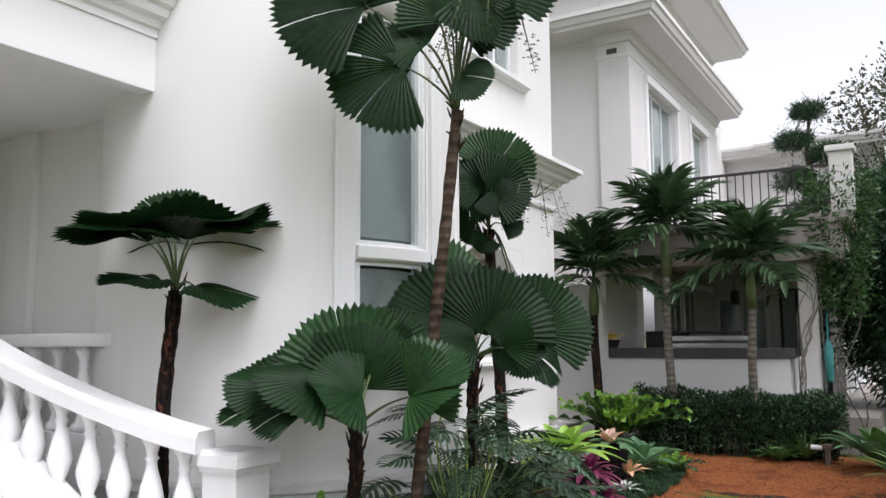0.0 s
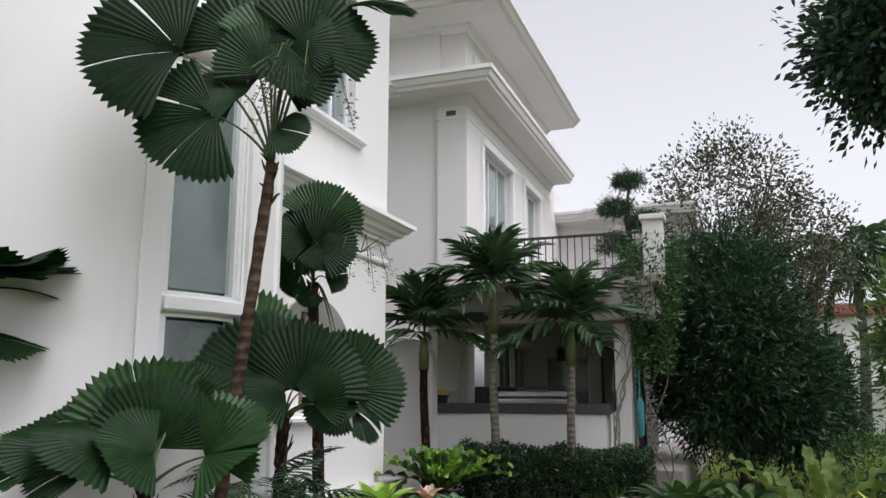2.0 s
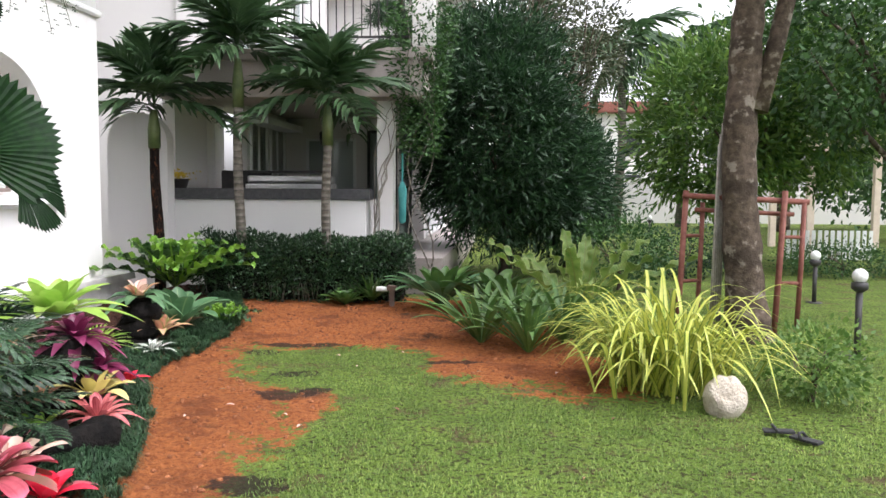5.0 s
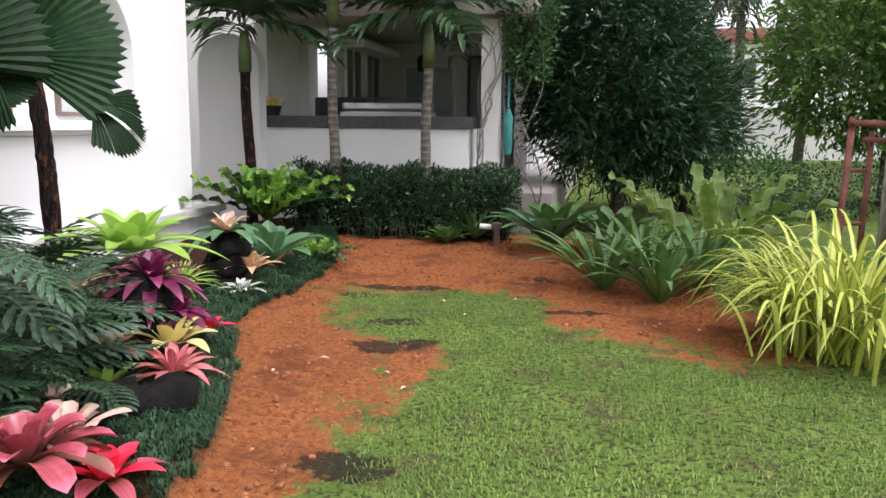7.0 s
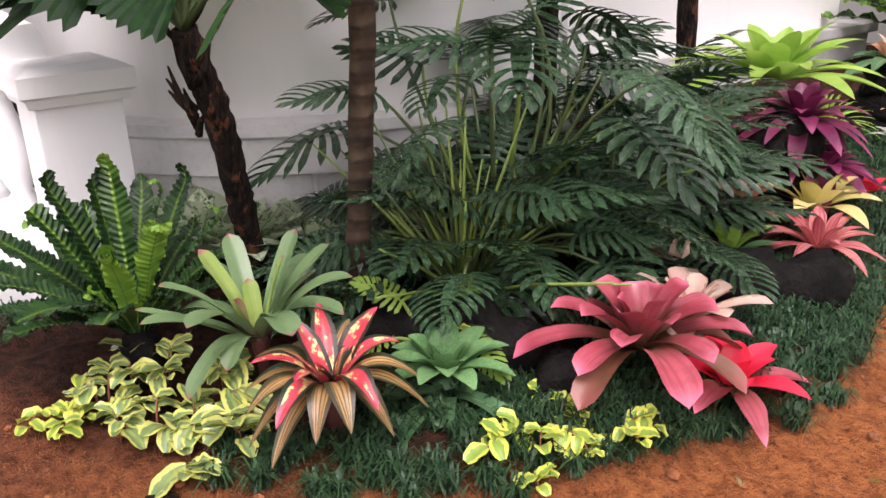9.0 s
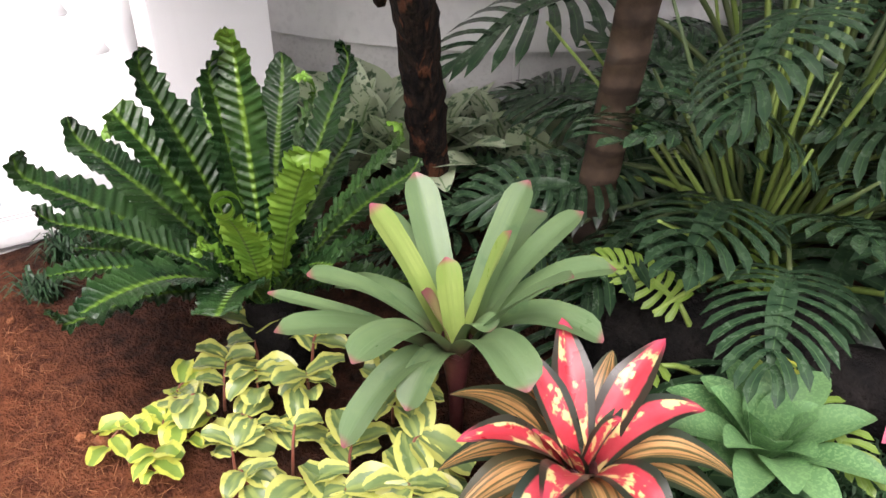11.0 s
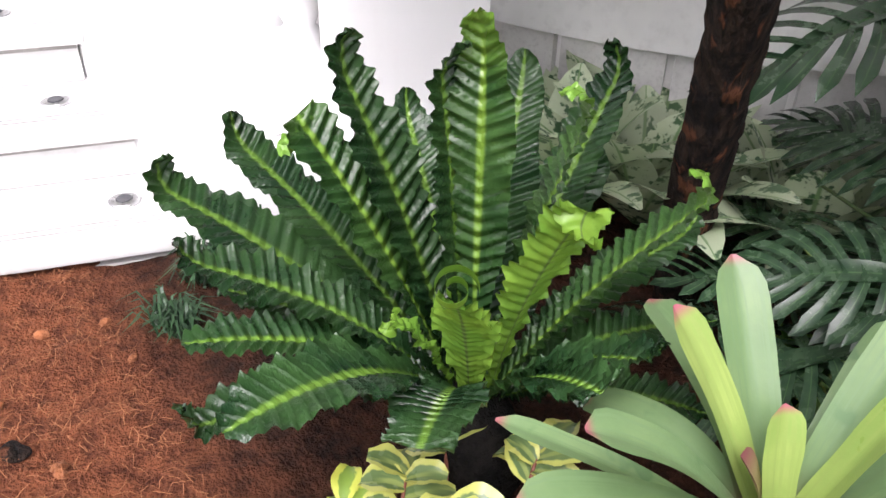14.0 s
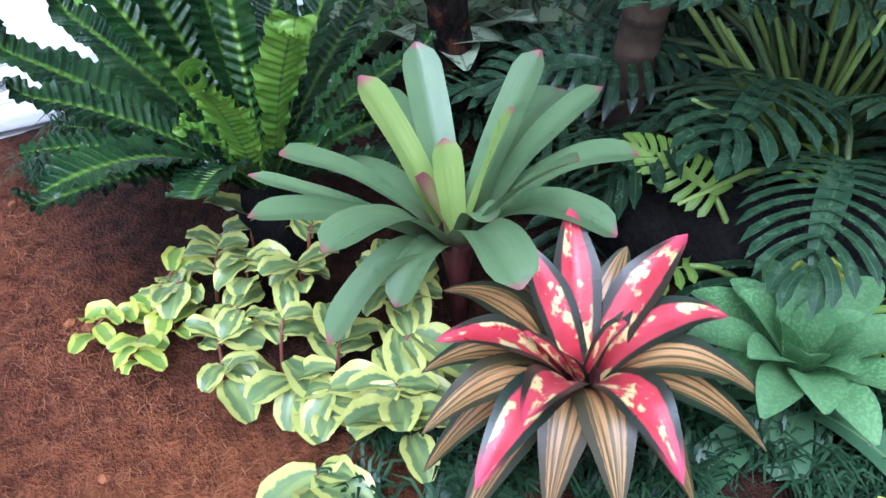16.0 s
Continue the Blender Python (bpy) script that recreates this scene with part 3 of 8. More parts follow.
def flat_window(name, origin, along, out, width, height, cols, rows, fmat, label, back=DARKROOM, bar=0.05):
    """A framed window set in a wall; origin is its lower corner, along runs across it."""
    w = thing(name, label, "window", kind="structure")
    m = Matrix((Vector(along), -Vector(out), Vector((0, 0, 1)))).transposed().to_4x4()
    m.translation = origin
    for x0, x1, z0, z1 in ((0, width, 0, bar), (0, width, height - bar, height), (0, bar, bar, height - bar), (width - bar, width, bar, height - bar)):
        bm = box((x0, -0.03, z0), (x1, 0.05, z1), 0.006)
        bm.transform(m)
        part("window_frame", bm, fmat, w)
    cw = (width - 2 * bar) / cols
    for i in range(1, cols):
        bm = box((bar + i * cw - 0.02, -0.02, bar), (bar + i * cw + 0.02, 0.04, height - bar), 0.004)
        bm.transform(m)
        part("mullion", bm, fmat, w)
    rh = (height - 2 * bar) / rows
    for j in range(1, rows):
        for i in range(cols):
            x0 = bar + i * cw + (0.022 if i else 0)
            x1 = bar + (i + 1) * cw - (0.022 if i + 1 < cols else 0)
            bm = box((x0, -0.01, bar + j * rh - 0.012), (x1, 0.03, bar + j * rh + 0.012))
            bm.transform(m)
            part("glazing_bar", bm, fmat, w)
    for i in range(cols):
        bm = box((bar + i * cw, 0.006, bar), (bar + (i + 1) * cw, 0.010, height - bar))
        bm.transform(m)
        part("pane", bm, GLASS, w).visible_shadow = False
    # sheet behind the glass; DARKROOM's dark tone stands in for an unlit room
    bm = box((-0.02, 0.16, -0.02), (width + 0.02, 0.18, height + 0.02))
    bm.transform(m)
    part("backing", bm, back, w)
    return w


# ---- the flat wing of the near house, facing +x ----
XW = -5.07


def pierced_wall(name, x0, x1, y_cuts, z_cuts, holes, material, label, axis="x"):
    """A wall as blocks between cuts, with openings left out. axis: the wall's normal."""
    bm = bmesh.new()
    for a0, a1 in zip(y_cuts, y_cuts[1:]):
        for z0, z1 in zip(z_cuts, z_cuts[1:]):
            if any(a0 >= h[0] - 1e-6 and a1 <= h[1] + 1e-6 and z0 >= h[2] - 1e-6 and z1 <= h[3] + 1e-6 for h in holes):
                continue
            if axis == "x":
                box((x0, a0, z0), (x1, a1, z1), 0, bm)
            else:
                box((a0, x0, z0), (a1, x1, z1), 0, bm)
    bmesh.ops.remove_doubles(bm, verts=bm.verts, dist=1e-4)
    twins = {}
    for f in bm.faces:
        c = f.calc_center_median()
        twins.setdefault((round(c.x, 3), round(c.y, 3), round(c.z, 3)), []).append(f)
    bmesh.ops.delete(bm, geom=[f for g in twins.values() if len(g) > 1 for f in g], context="FACES")
    return solid(name, bm, material, label, "wall")


pierced_wall("wall_wing", XW - 0.35, XW, [7.6, 9.55, 10.05, 11.4, 11.45, 12.5], [0, 1.36, 2.74, 5.05, 7.0, 9.6],
             [(9.55, 11.45, 1.36, 2.74), (10.05, 11.4, 5.05, 7.0)], WHITE, "white painted wall of the villa's wing with an arched niche")


def arch_fill(y0, y1, z0, z1, x0, x1):
    """The spandrels over a round arch."""
    bm = bmesh.new()
    yc, r = (y0 + y1) / 2, (y1 - y0) / 2
    k = (z1 - z0) / r
    pts = [(yc - r * math.cos(a), z0 + r * k * math.sin(a)) for a in np.linspace(0, math.pi, 25)]
    for (ya, za), (yb, zb) in zip(pts, pts[1:]):
        q = [(ya, za), (yb, zb), (yb, z1 + 0.001), (ya, z1 + 0.001)]
        f = [[bm.verts.new((x, y, z)) for y, z in q] for x in (x0, x1)]
        bm.faces.new(f[0])
        bm.faces.new(f[1][::-1])
        bm.faces.new((f[0][0], f[1][0], f[1][1], f[0][1]))
    bmesh.ops.recalc_face_normals(bm, faces=bm.faces)
    return bm


solid("wall_wing_arch", arch_fill(9.55, 11.45, 2.0, 2.738, XW - 0.349, XW - 0.002), WHITE, "rounded head of the niche in the white wall", "wall")
solid("wall_niche_back", box((XW - 0.55, 9.4, 1.2), (XW - 0.36, 11.6, 3.0)), WHITE, "white back of the arched niche", "wall")
flat_window("window_4", (XW - 0.35, 9.62, 1.40), (0, 1, 0), (1, 0, 0), 0.55, 1.2, 1, 2, BROWNFRAME, "narrow dark window with brown bars in the niche", bar=0.04)
flat_window("window_5", (XW - 0.35, 10.75, 1.40), (0, 1, 0), (1, 0, 0), 0.55, 1.2, 1, 2, BROWNFRAME, "narrow dark window with brown bars in the niche", bar=0.04)
flat_window("window_6", (XW - 0.14, 10.06, 5.06), (0, 1, 0), (1, 0, 0), 1.33, 1.93, 3, 1, PVC, "white framed upper window of the villa's wing")
solid("trim_wing_cornice", moulding(scaled(CORNICE, 1.0, 1.0, 3.72), [(XW, 7.9), (XW, 12.5), (XW - 4, 12.5)]), TRIM, "white stepped cornice between the storeys", "trim")
solid("trim_wing_belt", moulding(scaled(BELT, 0.9, 0.9, 3.40), [(XW, 7.9), (XW, 12.5), (XW - 4, 12.5)]), TRIM, "thin white belt under the cornice", "trim")
solid("trim_wing_sill", moulding(scaled(SILL, 0.9, 1.0, 4.90), [(XW, 9.85), (XW, 11.58)]), TRIM, "white moulded sill of the upper window", "trim")
solid("trim_wing_low_sill", moulding(scaled(SILL, 0.7, 0.8, 1.24), [(XW, 9.2), (XW, 11.55)]), TRIM, "white moulded sill below the niche", "trim")
solid("trim_wing_plinth", box((XW - 0.3, 8.2, 0.33), (XW + 0.16, 13.0, 0.42), 0.01), LEDGE, "pale stone ledge along the foot of the wing", "ledge")
solid("trim_wing_plinth_base", box((XW - 0.3, 8.2, 0.0), (XW + 0.10, 12.94, 0.329)), LEDGE, "grey stone base under the ledge", "ledge")
for n, lo, hi in (("wall_wing_end", (-10.5, 12.2, 0), (XW - 0.352, 12.5, 9.6)), ("wall_wing_rear", (-10.8, 0.0, 0), (-10.5, 12.5, 9.6)),
                  ("wall_inner", (-10.5, 8.0, 0), (XW - 0.352, 8.2, 9.6))):
    solid(n, box(lo, hi), WHITE, "white painted outer wall of the villa", "wall")
solid("ceiling_villa_roof", box((-10.8, -1.0, 9.6), (-3.5, 12.9, 9.8)), SHADE_WHITE, "flat roof slab of the villa", "roof")

# ---- the porch, its balcony and stairs ----
XB = -5.17
solid("wall_porch", box((-8.3, -1.0, 0), (-8.0, 8.0, 9.6)), SHADE_WHITE, "shade-toned cream back wall of the porch", "wall")
solid("wall_porch_pilaster", box((-7.998, 4.7, 0), (-7.85, 5.25, 3.45), 0.01), WHITE, "white pilaster on the porch wall", "pilaster")
solid("wall_porch_north", box((-8.0, 6.0, 0), (-6.15, 6.2, 3.398)), WHITE, "white painted porch wall running into the round bay", "wall")
solid("wall_porch_north_pilaster", box((-7.45, 5.93, 0), (-7.1, 5.998, 3.396), 0.01), WHITE, "flat white pilaster on the porch wall", "pilaster")
solid("ceiling_porch", box((-8.0, -1.0, 3.40), (XB - 0.12, 7.0, 3.55)), WHITE, "white soffit of the balcony over the porch", "ceiling")
solid("trim_balcony_beam", box((XB - 0.12, -1.0, 3.33), (XB + 0.02, 5.60, 3.80), 0.01), TRIM, "white edge beam of the balcony", "trim")
solid("trim_balcony_cornice", moulding(scaled(CORNICE, 0.7, 1.1, 3.72), [(XB, -1.0), (XB, 5.62)]), TRIM, "white stepped cornice along the balcony", "trim")
solid("wall_balcony", box((XB - 0.2, -1.0, 3.8), (XB + 0.0, 5.4, 4.15)), WHITE, "white balcony parapet", "wall")
balcony_rail = thing("balcony_balustrade", "white turned balusters on the balcony edge", "balustrade")
BALUSTER = [(0.075, 0), (0.075, 0.05), (0.045, 0.07), (0.05, 0.09), (0.035, 0.11), (0.06, 0.17), (0.078, 0.24), (0.062, 0.32), (0.035, 0.42), (0.03, 0.46), (0.045, 0.48), (0.03, 0.50), (0.045, 0.56), (0.06, 0.58), (0.06, 0.62)]
baluster_mesh = bpy.data.meshes.new("baluster")
bmb = lathe(BALUSTER, 20)
bmb.to_mesh(baluster_mesh)
bmb.free()
baluster_mesh.materials.append(TRIM)
for i in range(7):
    mesh_part("baluster", baluster_mesh, balcony_rail, at=pose(XB - 0.1, 3.9 + i * 0.24, 4.15))
part("rail", box((XB - 0.2, 2.5, 4.77), (XB + 0.02, 5.55, 4.87), 0.02), TRIM, balcony_rail)
lamp = thing("floodlight", "small pale floodlight on the balcony edge", "floodlight", at=(XB + 0.05, 5.05, 4.11))
part("body", box((-0.06, -0.09, 0.0), (0.06, 0.09, 0.2), 0.015), PVC, lamp)
part("diffuser", box((0.062, -0.075, 0.03), (0.068, 0.075, 0.17)), LAMPWHITE, lamp)

shutter = thing("louvred_shutter", "grey-white louvred shutter doors under the porch", "shutter")
for k in range(2):
    y = 3.60 + k * 0.62
    for lo, hi in (((0, 0, 0), (0.05, 0.07, 1.05)), ((0, 0.53, 0), (0.05, 0.60, 1.05)), ((0, 0.07, 0), (0.05, 0.53, 0.08)), ((0, 0.07, 0.97), (0.05, 0.53, 1.05))):
        part("stile", box((-7.3 + lo[0], y + lo[1], 0.55 + lo[2]), (-7.3 + hi[0], y + hi[1], 0.55 + hi[2]), 0.006), SHADE_WHITE, shutter)
    for j in range(20):
        bm = box((-0.025, 0.072, -0.006), (0.025, 0.528, 0.006))
        bm.transform(pose(-7.275, y, 0.66 + j * 0.045, 0, 35, 0))
        part("slat", bm, SHADE_WHITE, shutter)
solid("wall_shutter_surround", box((-7.6, 1.0, 0.0), (-7.31, 5.4, 1.7)), SHADE_WHITE, "shade-toned cream wall behind the shutters", "wall")

stairs = thing("entrance_stairs", "wide white marble steps up to the porch", "stairs", kind="structure")
for i in range(7):
    x1 = -4.13 - i * 0.265
    z1 = 0.15 + i * 0.13
    y1 = (5.10, 4.985, 4.88, 4.80, 4.76, 4.74, 4.74)[i]
    part("step", box((x1 - (0.28 if i < 6 else 2.2), 0.6, -0.2), (x1, y1 - 0.02, z1 - 0.036)), MARBLE, stairs)
    part("tread", box((x1 - (0.30 if i < 6 else 2.2), 0.58, z1 - 0.035), (x1 + 0.028, y1, z1), 0.008), MARBLE, stairs)
    # grey strips draw in the shade lines below nosings and at riser feet
    part("shade_line", box((x1 + 0.0005, 0.6, z1 - 0.050), (x1 + 0.003, y1 - 0.02, z1 - 0.0355)), SHADE_AND_GROOVE, stairs, "grey strip drawn for the shade under a tread")
    part("shade_line", box((x1 + 0.0005, 0.6, z1 - 0.136), (x1 + 0.004, y1 - 0.02, z1 - 0.1285)), SHADE_AND_GROOVE, stairs, "grey strip drawn for the shade at a riser's foot")
    part("tread_groove", box((x1 - 0.045, 0.7, z1 + 0.0003), (x1 - 0.041, y1 - 0.05, z1 + 0.0012)), SHADE_AND_GROOVE, stairs, "thin grey non-slip groove")
    part("tread_groove", box((x1 - 0.065, 0.7, z1 + 0.0003), (x1 - 0.061, y1 - 0.05, z1 + 0.0012)), SHADE_AND_GROOVE, stairs, "thin grey non-slip groove")
part("footing", box((-4.5, 0.5, -0.2), (-4.115, 5.08, 0.098)), LEDGE, stairs, "rough grey mortar under the lowest step")
for i in range(3):
    lt = thing("step_light", "small round grey light set in a tread", "light", "lights in the stair treads", at=(-4.27 - i * 0.265, 4.93 - i * 0.125, 0.15 + i * 0.13))
    part("ring", lathe([(0.032, 0.0), (0.034, 0.005), (0.026, 0.007)], 20), STEEL, lt)
    part("lens", lathe([(0.018, 0.0075), (0.015, 0.010)], 16), GREYSTONE, lt)

cheek = thing("stair_cheek", "smooth white curved cheek beside the steps", "stair cheek", kind="structure")
balustrade = thing("stair_balustrade", "white curved stair balustrade with turned balusters", "balustrade", kind="structure")
# the flight bends in from the newel and climbs towards the porch
RAILPTS = []
for s in np.linspace(0, 1, 14):
    RAILPTS.append(Vector((-4.34 - 2.11 * s, 5.40 - 0.42 * math.sin(s * math.pi * 0.5) - 0.05 * s, 0.28 + 0.06 * s + 0.70 * s ** 1.2)))


def ribbon(pts, half, z0, z1, bm=None, top=0.0):
    bm = bm or bmesh.new()
    rows = []
    for i, p in enumerate(pts):
        d = (pts[min(i + 1, len(pts) - 1)] - pts[max(i - 1, 0)])
        o = Vector((d.y, -d.x, 0)).normalized() * half
        up = Vector((0, 0, 1))
        rows.append([bm.verts.new(q) for q in (p + o + up * z0, p + o + up * (z1 - top), p + o * 0.8 + up * z1, p - o * 0.8 + up * z1, p - o + up * (z1 - top), p - o + up * z0)])
    for a, b in zip(rows, rows[1:]):
        for j in range(6):
            bm.faces.new((a[j], b[j], b[(j + 1) % 6], a[(j + 1) % 6]))
    bm.faces.new(rows[0][::-1])
    bm.faces.new(rows[-1])
    bmesh.ops.recalc_face_normals(bm, faces=bm.faces)
    return bm


part("cheek", ribbon([Vector((x, y + 0.19, z)) for x, y, z in ((-4.22, 5.06, 0.16), (-4.40, 5.0, 0.22), (-4.65, 4.90, 0.32), (-4.92, 4.82, 0.46), (-5.18, 4.77, 0.60), (-5.45, 4.75, 0.74), (-5.75, 4.75, 0.92))], 0.21, -1.2, 0.06, None, 0.03), TRIM, cheek)
part("string", ribbon(RAILPTS, 0.13, -0.55, -0.03), TRIM, balustrade)
part("string_cap", ribbon(RAILPTS, 0.16, -0.028, 0.04, None, 0.02), TRIM, balustrade)
part("rail", ribbon(RAILPTS, 0.12, 0.63, 0.76, None, 0.04), TRIM, balustrade)
for s in np.linspace(0.06, 0.96, 10):
    q = s * 13
    p = RAILPTS[int(q)].lerp(RAILPTS[min(13, int(q) + 1)], q - int(q))
    mesh_part("baluster", baluster_mesh, balustrade, at=pose(p.x, p.y, p.z + 0.02))
newel = thing("newel_post", "square white stair post with a moulded cap", "post", kind="structure", at=(-4.20, 5.52, 0))
part("plinth", moulding([(0, -0.1), (0.045, -0.1), (0.045, 0.30), (0.03, 0.315), (0.028, 0.335), (0.01, 0.35), (0.0, 0.36)], [(-0.14, -0.14), (-0.14, 0.14), (0.14, 0.14), (0.14, -0.14), (-0.139, -0.14)][::-1]), TRIM, newel)
part("shaft", box((-0.14, -0.14, 0.0), (0.14, 0.14, 0.82), 0.008), TRIM, newel)
part("cap", moulding([(0, 0.80), (0.02, 0.80), (0.03, 0.83), (0.045, 0.84), (0.045, 0.905), (0.0, 0.93)], [(-0.14, -0.14), (-0.14, 0.14), (0.14, 0.14), (0.14, -0.14), (-0.139, -0.14)][::-1]), TRIM, newel)
part("cap_top", box((-0.15, -0.15, 0.88), (0.15, 0.15, 0.925), 0.01), TRIM, newel)
side = thing("landing_balustrade", "white balustrade along the porch landing", "balustrade", kind="structure")
for i in range(5):
    mesh_part("baluster", baluster_mesh, side, at=pose(-6.9 + i * 0.3, 5.72, 0.92))
part("rail", box((-7.4, 5.62, 1.54), (-5.4, 5.82, 1.64), 0.02), TRIM, side)
part("base", box((-7.4, 5.60, 0.5), (-5.4, 5.84, 0.915)), TRIM, side)

# ---- the house behind, with its terrace ----
YF, XF = 16.15, -5.0
solid("wall_back_house_face", box((-10.5, YF, 0), (-5.6, YF + 0.3, 9.0)), SHADE_WHITE, "shade-toned cream gable side of the house behind", "wall")
solid("wall_back_house_pier", box((-5.598, YF - 0.12, 0), (XF, YF + 0.3, 7.25)), SHADE_WHITE, "shade-toned cream corner pier of the house behind", "wall")
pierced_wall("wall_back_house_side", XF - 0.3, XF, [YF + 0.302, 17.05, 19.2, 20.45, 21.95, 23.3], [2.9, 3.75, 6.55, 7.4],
             [(17.05, 19.2, 3.75, 6.55), (20.45, 21.95, 3.75, 6.55)], SHADE_WHITE, "shade-toned cream upper wall of the house behind")
solid("wall_attic", box((-10.5, YF + 0.1, 7.4), (XF - 0.1, 23.2, 9.0)), SHADE_WHITE, "shade-toned cream attic storey", "wall")
flat_window("window_7", (XF - 0.12, 17.08, 3.75), (0, 1, 0), (1, 0, 0), 2.09, 2.78, 3, 1, PVC, "tall white three-part upper window", CURTAIN)
flat_window("window_8", (XF - 0.12, 20.48, 3.75), (0, 1, 0), (1, 0, 0), 1.44, 2.78, 2, 1, PVC, "tall white two-part upper window", CURTAIN)
for a, b in ((16.9, 19.35), (20.3, 22.1)):
    bm = box((XF, a, 3.7), (XF + 0.06, a + 0.14, 6.56), 0.008)
    box((XF, b - 0.14, 3.7), (XF + 0.06, b, 6.56), 0.008, bm)
    box((XF, a, 6.562), (XF + 0.09, b, 6.72), 0.01, bm)
    solid("trim_window_surround", bm, TRIM, "white raised surround of an upper window", "trim")
EAVE = [(-0.05, 0.0), (0.04, 0.0), (0.06, 0.06), (0.10, 0.10), (0.12, 0.16), (0.60, 0.18), (0.60, 0.24), (0.65, 0.26), (0.68, 0.36), (0.72, 0.38), (0.72, 0.46), (0.0, 0.52)]
ROUND = [(-10.5, YF + 0.1), (-5.6, YF + 0.1), (-5.6, YF - 0.12), (XF, YF - 0.12), (XF, 23.3)]
solid("trim_lower_eave", moulding(scaled(EAVE, 1.0, 1.0, 7.12), ROUND), SHADE_WHITE, "cream moulded eave above the upper windows", "eave")
solid("trim_upper_eave", moulding(scaled(EAVE, 1.45, 0.85, 8.70), [(-10.5, YF + 0.1), (XF - 0.1, YF + 0.1), (XF - 0.1, 23.2)]), SHADE_WHITE, "cream overhanging roof eave", "eave")
solid("trim_frieze", moulding([(-0.02, 6.85), (0.02, 6.85), (0.02, 6.88), (-0.02, 6.88)], ROUND), TRIM, "thin moulding below the eave", "trim")
vents = thing("attic_vents", "small framed vents in a row on the attic wall", "vent", kind="structure")
for i in range(4):
    y = 16.8 + i * 1.65
    part("vent_frame", box((XF - 0.098, y, 8.0), (XF - 0.05, y + 0.75, 8.45), 0.01), TRIM, vents)
    # dark plate in place of a hole; its colour is the vent's inner shade
    part("dark_plate", box((XF - 0.049, y + 0.16, 8.13), (XF - 0.044, y + 0.59, 8.30)), GREYSTONE, vents)
part("dark_plate", box((XF - 0.42, YF - 0.125, 6.92), (XF - 0.22, YF - 0.121, 7.02)), GREYSTONE, vents)
roof = thing("tiled_roof", "brown-grey tiled hip roof of the house behind", "roof", kind="structure")
for i in range(14):
    k = i / 14
    x1 = -4.35 - 2.9 * k
    y0 = YF - 0.40 + 2.9 * k
    bm = box((-10.5, y0, 9.12 + 1.9 * k), (x1, y0 + 0.26, 9.155 + 1.9 * k + 0.02))
    box((x1 - 0.26, y0 + 0.262, 9.12 + 1.9 * k), (x1, 23.9 - 2.9 * k, 9.155 + 1.9 * k + 0.02), 0, bm)
    part("tile_course", bm, ROOFTILE, roof)
bm = box((-10.4, YF + 0.1, 9.0), (XF - 0.1, 23.2, 9.12))
part("roof_deck", bm, ROOFTILE, roof)
chim = thing("roof_turret", "dark framed roof turret with a pitched cap", "turret", at=(-6.75, 18.6, 9.6))
part("body", box((-0.7, -0.7, 0), (0.7, 0.7, 1.5)), SHADE_WHITE, chim)
part("cap", lathe([(1.15, 1.5), (1.15, 1.58), (0.1, 2.3)], 4), ROOFTILE, chim)
# a farther wing behind
solid("wall_far_wing", box((-6.0, 25.0, 0), (-1.2, 25.4, 6.6)), SHADE_WHITE, "shade-toned cream farther wing", "wall")
solid("trim_far_eave", moulding(scaled(EAVE, 0.9, 1.0, 6.3), [(-6.0, 25.0), (-3.6, 25.0), (-3.6, 24.8), (-1.2, 24.8)]), SHADE_WHITE, "cream moulded eave of the farther wing", "eave")
solid("wall_far_wing_side", box((XF - 0.4, 23.3, 0), (XF - 0.1, 25.0, 7.4)), SHADE_WHITE, "shade-toned cream wall joining the wings", "wall")

# terrace
YP = 14.37
solid("floor_terrace", box((-5.4, YP + 0.02, 0.0), (-1.2, 24.0, 0.50)), TERRACE_TILE, "brown-grey tiled terrace floor", "floor")
solid("wall_terrace_parapet", box((-5.12, YP, 0.0), (-2.27, YP + 0.18, 1.295), 0.006), WHITE, "low white terrace parapet", "wall")
solid("trim_parapet_cap", box((-5.16, YP - 0.05, 1.30), (-2.20, YP + 0.24, 1.45), 0.008), GREYSTONE, "dark grey stone cap of the parapet", "trim")
solid("wall_terrace_return", box((-2.45, YP + 0.182, 0.0), (-2.27, 16.5, 1.295)), WHITE, "white end wall of the parapet", "wall")
solid("ceiling_terrace", box((-5.3, YP + 0.29, 2.78), (-1.6, 22.0, 2.98)), CEILING, "taupe terrace ceiling", "ceiling")
solid("trim_terrace_beam", box((-5.2, YP - 0.02, 2.70), (-1.50, YP + 0.28, 3.20), 0.01), CEILING, "taupe edge beam of the terrace roof", "beam")
solid("trim_terrace_beam_top", box((-5.2, YP - 0.05, 3.202), (-1.35, YP + 0.40, 3.36), 0.02), CEILING, "taupe coping on the terrace beam", "trim")
solid("trim_terrace_beam_side", box((-1.598, YP + 0.285, 2.85), (-1.50, 22.0, 3.20)), CEILING, "taupe side beam of the terrace roof", "beam")
solid("floor_balcony", box((-5.0, YP + 0.41, 3.205), (-1.4, 22.0, 3.36)), TERRACE_TILE, "balcony floor above the terrace", "floor")
solid("wall_terrace_inner", box((-5.3, YP + 0.4, 0.5), (-5.12, 16.0, 2.78)), SHADE_WHITE, "pale wall at the end of the terrace", "wall")


